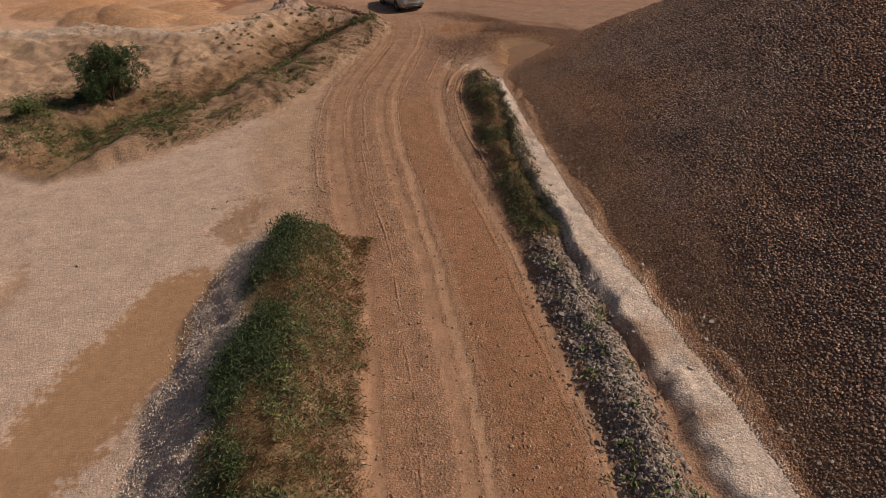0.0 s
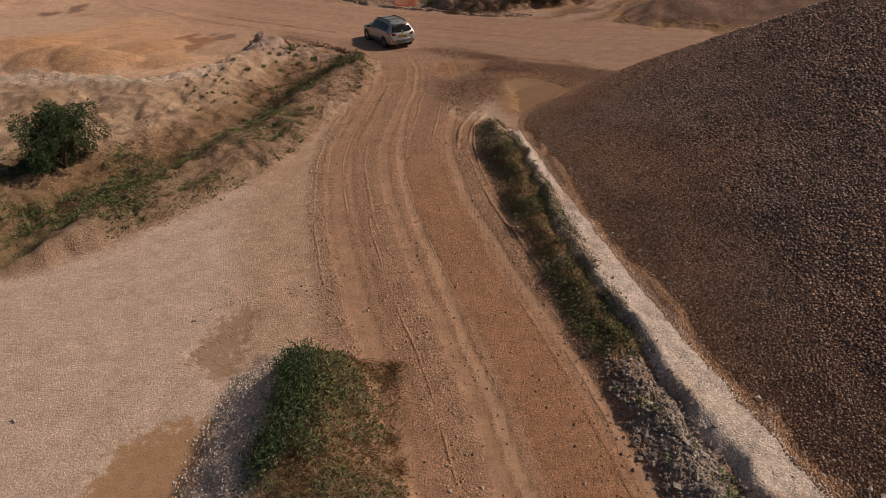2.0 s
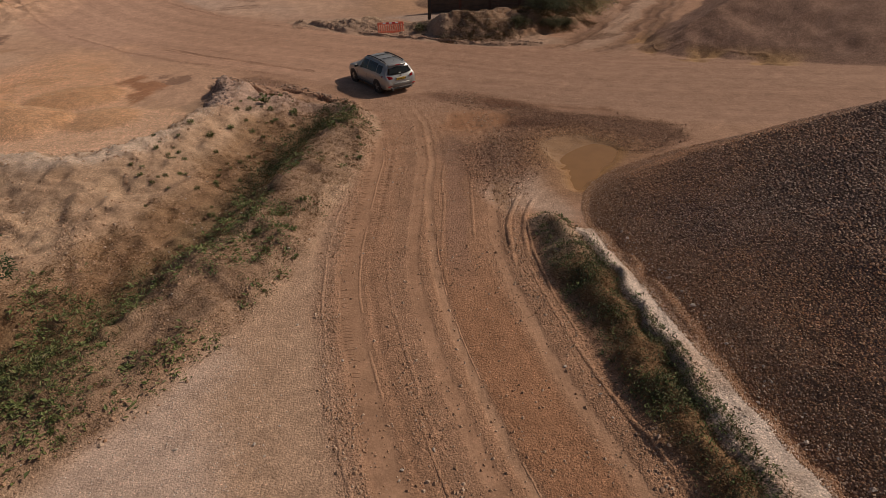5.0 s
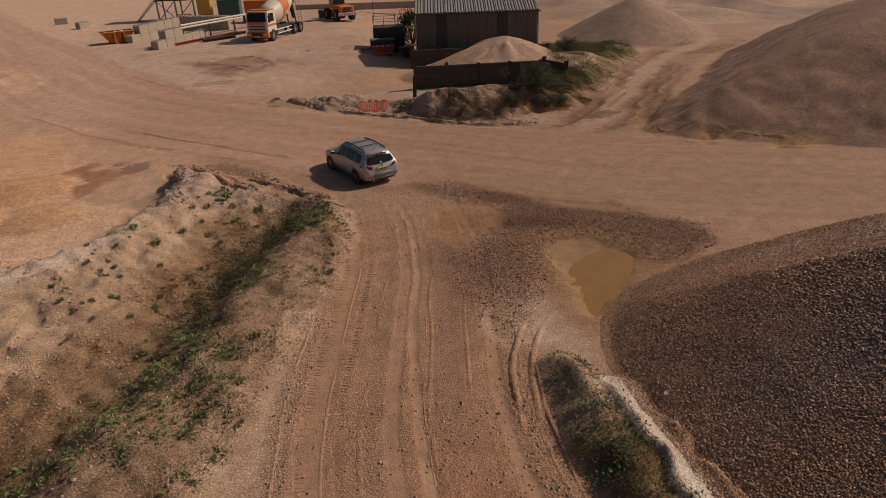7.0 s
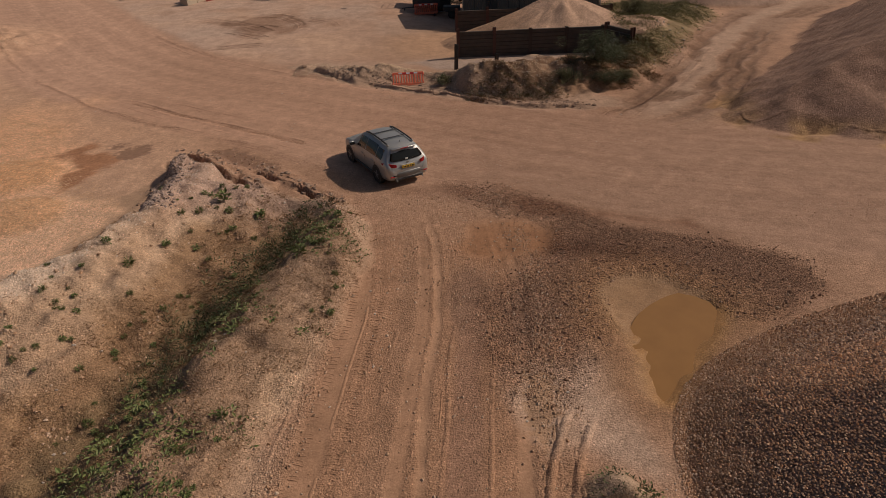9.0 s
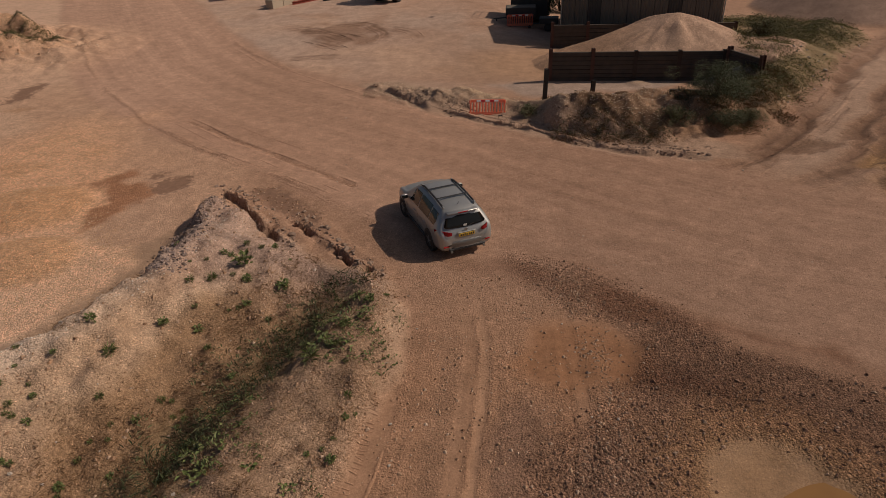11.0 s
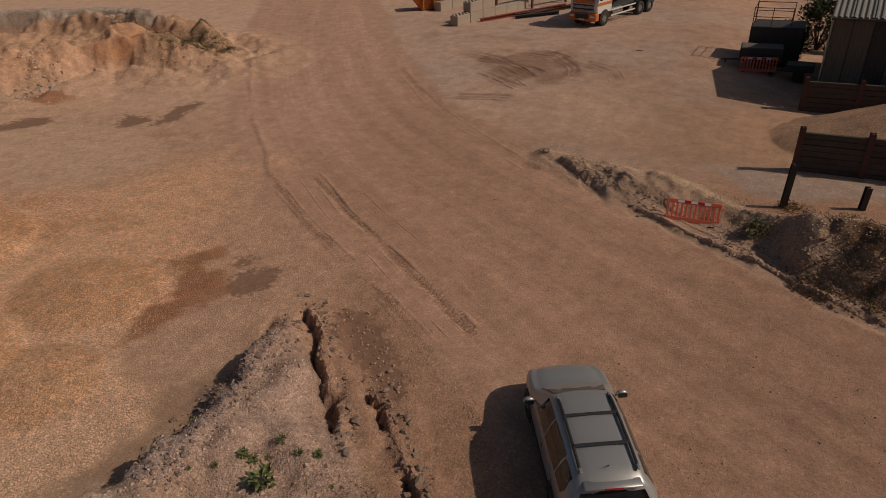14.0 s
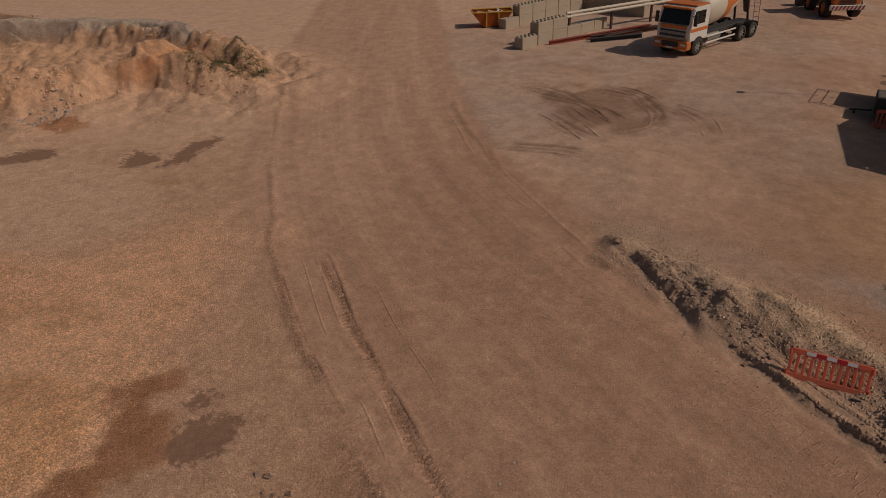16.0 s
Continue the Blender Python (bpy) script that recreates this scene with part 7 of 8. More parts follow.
# ---- along the haul road ----
RED_PLASTIC = simple("red_plastic", (0.93, 0.30, 0.18), 0.5, 0, 0.2, 3, 0.05)
_nt = RED_PLASTIC.node_tree
_tr = node(_nt, "ShaderNodeBsdfTranslucent", Color=(0.95, 0.25, 0.13, 1))
_mx = node(_nt, "ShaderNodeMixShader", Fac=0.45)
_nt.links.new(_nt.nodes["Principled BSDF"].outputs[0], _mx.inputs[1])
_nt.links.new(_tr.outputs[0], _mx.inputs[2])
_nt.links.new(_mx.outputs[0], _nt.nodes["Material Output"].inputs[0])
WHITE_FILM = simple("white_reflector", (0.86, 0.85, 0.83), 0.4, 0, 0.1, 5, 0)
RED_FILM = simple("red_reflector", (0.55, 0.03, 0.04), 0.4, 0, 0.1, 5, 0)


def barrier(m, label):
    top = new("plastic_barrier")
    bm = bmesh.new()
    box(bm, (-0.98, -0.03, 0.84), (0.98, 0.03, 1.0), 0.02)
    part("top_rail", bm, RED_PLASTIC, top)
    bm = bmesh.new()
    box(bm, (-0.98, -0.03, 0.12), (0.98, 0.03, 0.30), 0.02)
    part("bottom_rail", bm, RED_PLASTIC, top)
    for k in range(12):
        x = -0.955 + k * 0.1736
        bm = bmesh.new()
        box(bm, (x - 0.042, -0.022, 0.28), (x + 0.042, 0.022, 0.86), 0.012)
        part("slat", bm, RED_PLASTIC, top)
    for x in (-0.75, 0.75):
        bm = bmesh.new()
        box(bm, (x - 0.12, -0.25, 0), (x + 0.12, 0.25, 0.06), 0.02)
        box(bm, (x - 0.05, -0.03, 0.05), (x + 0.05, 0.03, 0.14), 0.01)
        part("foot", bm, BLACK, top)
    for k in range(5):
        bm = bmesh.new()
        x = -0.62 + k * 0.25
        box(bm, (x, -0.037, 0.87), (x + 0.24, -0.028, 0.97), 0.0)
        part("reflector", bm, WHITE_FILM if k % 2 == 0 else RED_FILM, top, "white reflective panel" if k % 2 == 0 else "red reflective panel")
    for s in (-1, 1):
        bm = bmesh.new()
        tube(bm, (s * 1.0, 0, 0.80), (s * 1.0, 0, 0.95), 0.045, None, 10)
        part("hook", bm, RED_PLASTIC, top)
        bm = bmesh.new()
        tube(bm, (s * 1.0, 0, 0.2), (s * 1.0, 0, 0.32), 0.045, None, 10)
        part("hook", bm, RED_PLASTIC, top)
    top.matrix_basis = m
    return tagged(top, label, "barrier", "plastic barriers")


barrier(pose(-1.15, 61.45, float(surface_z(-1.15, 61.45)) - 0.08, -30, 0, -1) @ Matrix.Scale(0.92, 4), "orange-red plastic road barrier leaning against the spoil bank")

TIMBER = simple("dark_timber", (0.062, 0.05, 0.042), 0.85, 0, 0.8, 2.2, 0.6)
RUSTY = simple("rusty_steel", (0.10, 0.04, 0.03), 0.8, 0.1, 0.5, 5, 0.3)

BLACK_RUST = simple("blackened_steel", (0.05, 0.032, 0.026), 0.85, 0.1, 0.5, 5, 0.3)


def timber_wall(x0, y0, ang, panels, height, label, seed):
    """Railway-sleeper boards slotted between steel posts."""
    rng = random.Random(seed)
    top = new("timber_wall")
    z0 = float(surface_z(x0, y0)) - 0.03
    for k in range(panels + 1):
        bm = bmesh.new()
        x = k * 2.45
        for yy in (-0.13, 0.10):
            up = 0.16 if k < 2 else 0.02
            box(bm, (x - 0.11, yy, -0.3), (x + 0.11, yy + 0.03, height + up), 0.0)
        box(bm, (x - 0.015, -0.1, -0.3), (x + 0.015, 0.1, height + up), 0.0)
        part("post", bm, RUSTY if k < 2 else BLACK_RUST, top, "rusty red steel post" if k < 2 else "")
    nb = max(4, int(height / 0.25))
    for k in range(panels):
        for b in range(nb):
            bm = bmesh.new()
            h = height / nb
            dy, dz = rng.uniform(-0.02, 0.02), rng.uniform(-0.006, 0.006)
            box(bm, (k * 2.45 + 0.03, -0.075 + dy, b * h + 0.008 + dz - 0.04), (k * 2.45 + 2.42, 0.075 + dy, (b + 1) * h - 0.006 + dz - 0.04), 0.012)
            part("board", bm, TIMBER, top)
    top.matrix_basis = pose(x0, y0, z0, 0, 0, ang)
    return tagged(top, label, "timber wall", "bay walls")


timber_wall(2.5, 67.7, -3, 4, 1.75, "dark sleeper wall between rusty steel posts at the bay", 3)
timber_wall(3.2, 76.0, -3, 5, 1.6, "dark red-stained sleeper wall at the back of the bay", 4)
timber_wall(12.5, 67.0, -66, 1, 1.3, "short dark sleeper wall turning the corner of the bay", 5)
for x, y, h, lab in ((1.95, 63.8, 1.75, "tall blackened steel post standing beside the spoil bank"), (4.6, 64.4, 0.9, "short blackened steel post stub beside the bank")):
    bm = bmesh.new()
    for yy in (-0.11, 0.08):
        box(bm, (-0.1, yy, -0.3), (0.1, yy + 0.03, h), 0.004)
    box(bm, (-0.015, -0.09, -0.3), (0.015, 0.09, h - 0.01))
    ob = part("steel_post", bm, BLACK)
    ob.matrix_basis = pose(x, y, float(surface_z(x, y)), 0, 2, 12)
    tagged(ob, lab, "post")
bm = bmesh.new()
box(bm, (0, -0.08, -0.1), (2.2, 0.08, 0.5), 0.015)
ob = part("timber_board", bm, TIMBER)
ob.matrix_basis = pose(8.6, 63.8, float(surface_z(8.6, 63.8)), 0, 0, -8)
tagged(ob, "single dark sleeper board standing on its edge", "board")

# ---- the shed and the things round it ----
SHEET = simple("weathered_sheet", (0.17, 0.148, 0.12), 0.75, 0, 0.4, 0.8, 0.2)
SHEET_DARK = simple("dark_sheet", (0.06, 0.058, 0.055), 0.7, 0, 0.3, 1.0, 0.1)
ROOF = simple("fibre_roof", (0.27, 0.255, 0.235), 0.9, 0, 0.4, 1.2, 0.3)


def corrugated(bm, origin, u, v, width, height, pitch=0.2, depth=0.045):
    """A sheet of ribs that run along v; u is across, its thickness towards u x v."""
    o, u, v = Vector(origin), Vector(u).normalized(), Vector(v).normalized()
    n = u.cross(v)
    cols = []
    k = int(width / pitch)
    for i in range(k + 1):
        for f, d in ((0.0, 0.0), (0.22, 1.0), (0.5, 1.0), (0.72, 0.0)):
            x = (i + f) * pitch
            if x <= width + 1e-6:
                cols.append((x, d * depth))
    lo = [bm.verts.new(o + u * x + n * d) for x, d in cols]
    hi = [bm.verts.new(o + u * x + n * d + v * height) for x, d in cols]
    for i in range(len(cols) - 1):
        bm.faces.new((lo[i], lo[i + 1], hi[i + 1], hi[i]))


def build_shed():
    W, D, H, R = 10.9, 9.0, 4.55, 5.85
    shed = new("shed")
    n = 12
    dark = {2, 8}
    for i in range(n):
        bm = bmesh.new()
        corrugated(bm, (W * i / n, 0, 0.05), (1, 0, 0), (0, 0, 1), W / n, H, 0.175, 0.04)
        part("wall_sheet", bm, SHEET_DARK if i in dark else SHEET, shed, "dark stained sheet" if i in dark else "")
    for i in range(8):
        bm = bmesh.new()
        corrugated(bm, (0, D * (i + 1) / 8, 0.05), (0, -1, 0), (0, 0, 1), D / 8, H, 0.175, 0.04)
        part("wall_sheet", bm, SHEET, shed)
    for i in range(n):
        bm = bmesh.new()
        corrugated(bm, (W * i / n - 0.15, -0.35, H - 0.05), (1, 0, 0), (0, D / 2 + 0.35, R - H + 0.05), W / n + 0.02, math.hypot(D / 2 + 0.35, R - H + 0.05), 0.26, 0.07)
        part("roof_sheet", bm, ROOF, shed)
        bm = bmesh.new()
        corrugated(bm, (W * (i + 1) / n, D + 0.3, H - 0.05), (-1, 0, 0), (0, -D / 2 - 0.3, R - H + 0.05), W / n + 0.02, math.hypot(D / 2 + 0.3, R - H + 0.05), 0.26, 0.07)
        part("roof_sheet", bm, ROOF, shed)
    bm = bmesh.new()
    box(bm, (0.1, 0.1, 0), (W - 0.1, D - 0.1, H - 0.1))
    part("frame", bm, SHEET_DARK, shed)
    for x in (0.02, W - 0.02):
        bm = bmesh.new()
        vs = [bm.verts.new(p) for p in ((x, 0.02, H - 0.1), (x, D, H - 0.1), (x, D / 2, R - 0.08))]
        f = bm.faces.new(vs)
        bmesh.ops.solidify(bm, geom=[f], thickness=0.04)
        part("gable", bm, SHEET, shed)
    for x in (-0.06, W + 0.02):
        bm = bmesh.new()
        tube(bm, (x, -0.08, 0), (x, -0.08, H), 0.05, None, 8)
        part("downpipe", bm, STEEL, shed)
    bm = bmesh.new()
    box(bm, (-0.15, -0.47, H - 0.16), (W + 0.15, -0.35, H - 0.06), 0.01)
    part("gutter", bm, SHEET_DARK, shed)
    shed.matrix_basis = pose(4.0, 77.9, float(surface_z(4.0, 77.9)) - 0.1, 0, 0, -8.5)
    return tagged(shed, "weathered grey corrugated shed with a ribbed roof", "shed")


build_shed()
barrier(pose(1.1, 81.7, float(surface_z(1.1, 81.7)), 0, 0, 4), "dusty red plastic barrier in the shade by the shed")

DARK_STEEL = simple("dark_steel", (0.05, 0.05, 0.05), 0.7, 0.2, 0.4, 2, 0.2)


def build_bin():
    """The steel platform with a railing and mast beside the shed."""
    top = new("loading_platform")
    bm = bmesh.new()
    box(bm, (0, 0, 0), (3.0, 2.4, 2.2), 0.04)
    part("bin", bm, DARK_STEEL, top)
    for x, y in ((0.05, 0.05), (2.2, 0.05), (0.05, 2.3), (2.2, 2.3), (1.1, 0.05)):
        bm = bmesh.new()
        tube(bm, (x, y, 2.15), (x, y, 3.3), 0.025, None, 6)
        part("railing_post", bm, RUSTY, top)
    for z in (2.75, 3.28):
        for a, b in (((0.05, 0.05), (2.2, 0.05)), ((0.05, 0.05), (0.05, 2.3)), ((0.05, 2.3), (2.2, 2.3))):
            bm = bmesh.new()
            tube(bm, (*a, z), (*b, z), 0.022, None, 6)
            part("rail", bm, RUSTY, top)
    bm = bmesh.new()
    tube(bm, (0.1, 1.2, 2.1), (0.1, 1.2, 6.4), 0.03, 0.02, 6)
    part("mast", bm, RUSTY, top)
    bm = bmesh.new()
    box(bm, (-0.02, 1.05, 6.3), (0.25, 1.35, 6.5), 0.03)
    part("mast_lamp", bm, STEEL, top)
    top.matrix_basis = pose(0.4, 84.2, float(surface_z(1.0, 84.6)) - 0.02, 0, 0, -6)
    return tagged(top, "dark steel loading platform with rusty railing beside the shed", "platform")


def build_trailer(x, y, ang, size, label, mat_body):
    top = new("trailer")
    w, l, h = size
    bm = bmesh.new()
    r = box(bm, (-w / 2, -l / 2, 0.55), (w / 2, l / 2, 0.55 + h), 0.03)
    part("body", bm, mat_body, top)
    bm = bmesh.new()
    box(bm, (-w / 2 + 0.08, -l / 2 + 0.08, 0.55 + h - 0.01), (w / 2 - 0.08, l / 2 - 0.08, 0.56 + h), 0)
    part("load", bm, SHEET, top, "grey load")
    bm = bmesh.new()
    tube(bm, (0, l / 2, 0.5), (0, l / 2 + 1.0, 0.45), 0.05, None, 8)
    part("drawbar", bm, DARK_STEEL, top)
    for s in (-1, 1):
        tread_wheel(top, s * (w / 2 + 0.05), 0, 0.32, 0.32, 0.18, s, "wheel", DARK_STEEL)
    bm = bmesh.new()
    box(bm, (-0.04, l / 2 + 0.7, 0), (0.04, l / 2 + 0.8, 0.46), 0.01)
    part("stand", bm, DARK_STEEL, top)
    top.matrix_basis = pose(x, y, float(surface_z(x, y)), 0, 0, ang)
    return tagged(top, label, "trailer", "trailers")


build_bin()
build_trailer(1.2, 83.0, 88, (1.5, 2.4, 0.8), "dark flat trailer with a grey load behind the barrier", DARK_STEEL)
build_trailer(3.35, 81.8, 84, (1.1, 1.5, 0.4), "small dark box trailer in the shade of the shed", DARK_STEEL)
bush("shrub", 3.2, 85.9, 0.8, 2.8, 1800, SHRUB, "thin dark green sapling beside the platform", "shrub", (0.12, 0.26))
bush("shrub", 5.0, 90.3, 1.6, 4.8, 3500, SHRUB, "tall dark green shrub behind the shed corner", "shrub", (0.16, 0.34))

# ---- the far yard: blocks, skip, beams, mixer truck, plant ----
CONCRETE = simple("concrete", (0.47, 0.385, 0.295), 0.9, 0, 0.55, 1.1, 0.5)
ORANGE = simple("orange_paint", (0.62, 0.17, 0.03), 0.5, 0, 0.3, 2.0, 0.05)
YELLOW = simple("yellow_paint", (0.62, 0.36, 0.05), 0.5, 0, 0.3, 2.0, 0.05)
CREAM = simple("cream_paint", (0.66, 0.58, 0.47), 0.5, 0, 0.25, 2.0, 0.05)
WHITE = simple("white_paint", (0.74, 0.71, 0.66), 0.4, 0, 0.2, 2.0, 0.03)
TEAL = simple("teal_paint", (0.03, 0.11, 0.11), 0.5, 0, 0.3, 2.0, 0.05)
BEAM_RED = simple("red_oxide", (0.30, 0.055, 0.035), 0.7, 0, 0.35, 3.0, 0.1)


def block_mesh():
    bm = bmesh.new()
    box(bm, (0, -0.4, 0), (1.6, 0.4, 0.8), 0.03)
    return bm


def stud_mesh():
    bm = bmesh.new()
    box(bm, (-0.1, -0.1, 0), (0.1, 0.1, 0.1), 0.02)
    me = bpy.data.meshes.new("stud")
    bm.to_mesh(me)
    bm.free()
    me.materials.append(CONCRETE)
    return me


STUD = stud_mesh()
BLOCK_ME = bpy.data.meshes.new("concrete_block")
_bm = block_mesh()
_bm.to_mesh(BLOCK_ME)
_bm.free()
BLOCK_ME.materials.append(CONCRETE)


def block_row(x, y, ang, n, level, studs=True):
    """A row of interlocking concrete blocks from x, y along ang degrees."""
    c, s = math.cos(radians(ang)), math.sin(radians(ang))
    for k in range(n):
        bx, by = x + c * 1.62 * k, y + s * 1.62 * k
        b = new("concrete_block", BLOCK_ME)
        b.matrix_basis = pose(bx, by, float(surface_z(bx, by)) * 0 + float(far_rise(np.array(x), np.array(y))) - 0.02 + 0.8 * level, 0, 0, ang + random.uniform(-0.8, 0.8))
        tagged(b, "tan interlocking concrete block stacked in the bay wall", "concrete block", "concrete blocks")
        if studs:
            for i in range(4):
                for j in (-0.2, 0.2):
                    st = new("stud", STUD)
                    st.parent = b
                    st.location = (0.2 + 0.4 * i, j, 0.795)


A1 = 70
c1, s1 = math.cos(radians(A1)), math.sin(radians(A1))
block_row(-21.5, 89.0, A1, 1, 0)
block_row(-21.5 + 1.64 * c1, 89.0 + 1.64 * s1, A1, 5, 0, False)
block_row(-21.5 + 1.64 * c1, 89.0 + 1.64 * s1, A1, 2, 1)
block_row(-25.6, 95.2, A1, 6, 0, False)
block_row(-25.05, 96.72, A1, 5, 1)
block_row(-22.0, 105.2, -20, 4, 0, False)
block_row(-22.0, 105.2, -20, 4, 1)


def build_skip(m):
    top = new("skip")
    bm = bmesh.new()
    lo = [bm.verts.new(p) for p in ((-0.8, -0.8, 0.12), (0.8, -0.8, 0.12), (0.8, 0.8, 0.12), (-0.8, 0.8, 0.12))]
    hi = [bm.verts.new(p) for p in ((-1.65, -0.9, 1.25), (1.65, -0.9, 1.25), (1.65, 0.9, 1.25), (-1.65, 0.9, 1.25))]
    bm.faces.new(list(reversed(lo)))
    for i in range(4):
        j = (i + 1) % 4
        bm.faces.new((lo[i], lo[j], hi[j], hi[i]))
    bmesh.ops.solidify(bm, geom=bm.faces[:], thickness=0.05)
    part("shell", bm, ORANGE, top)
    bm = bmesh.new()
    for a, b in zip(((-1.65, -0.9), (1.65, -0.9), (1.65, 0.9), (-1.65, 0.9)), ((1.65, -0.9), (1.65, 0.9), (-1.65, 0.9), (-1.65, -0.9))):
        tube(bm, (*a, 1.25), (*b, 1.25), 0.05, None, 6)
    part("rim", bm, YELLOW, top)
    for y in (-0.93, 0.93):
        for x in (-0.5, 0.5):
            bm = bmesh.new()
            box(bm, (x - 0.05, y - 0.04, 0.1), (x + 0.05, y + 0.04, 1.2), 0.01)
            part("rib", bm, YELLOW, top)
    bm = bmesh.new()
    for i in range(14):
        a = random.uniform(0, 3.1)
        c = Vector((random.uniform(-1, 1), random.uniform(-0.5, 0.5), random.uniform(0.85, 1.2)))
        d = Vector((math.cos(a), math.sin(a), random.uniform(-0.2, 0.3))) * random.uniform(0.2, 0.5)
        tube(bm, c - d, c + d, random.uniform(0.03, 0.09), None, 6)
    part("scrap", bm, WHITE, top, "pale scrap")
    bm = bmesh.new()
    box(bm, (-0.85, -0.7, 0), (0.85, 0.7, 0.13), 0.02)
    part("skid", bm, DARK_STEEL, top)
    top.matrix_basis = m
    return tagged(top, "orange and yellow steel skip filled with scrap", "skip")


build_skip(pose(-27.0, 96.2, 1.08, 0, 0, 30))

# cream guide rail on posts, and steel lying beside it
rail = new("guide_rail")
for k in range(4):
    bm = bmesh.new()
    box(bm, (4.1 * k - 0.08, -0.08, -0.05), (4.1 * k + 0.08, 0.08, 1.75), 0.01)
    part("post", bm, RUSTY, rail)
for z in (1.45, 1.72):
    bm = bmesh.new()
    tube(bm, (-0.4, -0.14, z), (12.9, -0.14, z), 0.11, None, 8)
    part("rail", bm, CREAM, rail, "cream painted rail")
rail.matrix_basis = pose(-19.6, 94.2, 1.08, 0, 0, 57)
tagged(rail, "cream double guide rail on rusty posts beside the blocks", "guide rail")
for x, y, L, ang, mm, lab in ((-19.9, 90.9, 9.5, 56, BEAM_RED, "red oxide steel beam lying on the ground"), (-17.6, 93.4, 6.5, 52, RUSTY, "rusty steel beam lying on the ground"), (-16.6, 93.6, 5.5, 62, RUSTY, "rusty steel section lying beside the red beam"), (-17.4, 92.6, 4.0, 40, DARK_STEEL, "dark steel bar lying on the ground")):
    bm = bmesh.new()
    box(bm, (0, -0.15, 0), (L, 0.15, 0.03))
    box(bm, (0, -0.015, 0.03), (L, 0.015, 0.27))
    box(bm, (0, -0.15, 0.27), (L, 0.15, 0.30))
    ob = part("steel_beam", bm, mm)
    ob.matrix_basis = pose(x, y, 1.08, 0, 0, ang)
    tagged(ob, lab, "steel beam", "steel beams")


def build_mixer(m):
    """Concrete mixer truck, its cab towards +y."""
    t = new("mixer_truck")
    bm = bmesh.new()
    box(bm, (-0.45, -7.6, 0.75), (0.45, 0.9, 1.05), 0.02)
    part("chassis", bm, DARK_STEEL, t)
    bm = bmesh.new()
    prof = [(-0.95, 0.95), (1.02, 0.95), (1.12, 1.5), (1.05, 2.0), (0.82, 2.95), (0.6, 3.05), (-0.85, 3.05), (-0.95, 2.9)]
    L = [bm.verts.new((-1.22, y, z)) for y, z in prof]
    R = [bm.verts.new((1.22, y, z)) for y, z in prof]
    bm.faces.new(L)
    bm.faces.new(list(reversed(R)))
    for i in range(len(prof)):
        j = (i + 1) % len(prof)
        bm.faces.new((L[j], L[i], R[i], R[j]))
    bmesh.ops.recalc_face_normals(bm, faces=bm.faces)
    bmesh.ops.bevel(bm, geom=list(bm.edges), offset=0.05, segments=2, affect="EDGES")
    cab = part("cab", bm, WHITE, t, "white cab")
    bm = bmesh.new()
    vs = [bm.verts.new(p) for p in ((-1.08, 1.08, 2.0), (1.08, 1.08, 2.0), (1.0, 0.855, 2.88), (-1.0, 0.855, 2.88))]
    f = bm.faces.new(vs)
    bmesh.ops.solidify(bm, geom=[f], thickness=0.03)
    bmesh.ops.translate(bm, verts=bm.verts, vec=(0, 0.025, 0))
    part("windscreen", bm, GLASS, cab)
    bm = bmesh.new()
    box(bm, (-1.05, 0.6, 2.9), (1.05, 1.05, 3.0), 0.02)
    part("sun_visor", bm, ORANGE, cab)
    bm = bmesh.new()
    box(bm, (-1.2, -0.85, 3.06), (1.2, 0.6, 3.14), 0.03)
    part("roof_panel", bm, ORANGE, cab, "orange roof panel")
    bm = bmesh.new()
    box(bm, (-0.95, 1.10, 1.72), (0.95, 1.17, 1.95), 0.02)
    part("nose_panel", bm, ORANGE, cab, "orange nose panel")
    for k in range(4):
        bm = bmesh.new()
        z = 1.12 + 0.14 * k
        box(bm, (-0.95, 1.12, z), (0.95, 1.18, z + 0.09), 0.01)
        part("grille_bar", bm, BLACK if k % 2 else STEEL, cab)
    bm = bmesh.new()
    box(bm, (-1.24, 0.75, 0.45), (1.24, 1.28, 1.02), 0.06)
    bp = part("bumper", bm, ORANGE, t, "orange bumper")
    bm = bmesh.new()
    box(bm, (-0.6, 1.28, 0.62), (0.6, 1.30, 0.95), 0.02)
    part("air_intake", bm, BLACK, bp)
    bm = bmesh.new()
    box(bm, (-0.26, 1.302, 0.52), (0.26, 1.312, 0.62))
    part("number_plate", bm, WHITE, bp)
    for s in (-1, 1):
        bm = bmesh.new()
        box(bm, (s * 0.95 - 0.2, 1.25, 0.72), (s * 0.95 + 0.2, 1.31, 0.88), 0.03)
        part("headlamp", bm, LAMP_WHITE, bp)
        bm = bmesh.new()
        grid = [[(s * 1.232, y, z) for y in (-0.45, 0.1, 0.72)] for z in (2.0, 2.4, 2.8)]
        panel(bm, grid)
        bmesh.ops.solidify(bm, geom=bm.faces[:], thickness=0.015)
        part("side_window", bm, GLASS, cab)
        bm = bmesh.new()
        box(bm, (s * 1.235 - 0.01, -0.9, 1.55), (s * 1.235 + 0.01, 1.0, 1.75))
        part("door_stripe", bm, ORANGE, cab)
        bm = bmesh.new()
        box(bm, (s * 1.42 - 0.12, 0.85, 1.95), (s * 1.42 + 0.12, 1.0, 2.65), 0.04)
        tube(bm, (s * 1.2, 0.9, 2.55), (s * 1.42, 0.92, 2.55), 0.025, None, 6)
        part("mirror", bm, BLACK, cab)
        tread_wheel(t, s * 1.09, 0, 0.54, 0.54, 0.34, s, "wheel", STEEL, 8)
        bm = bmesh.new()
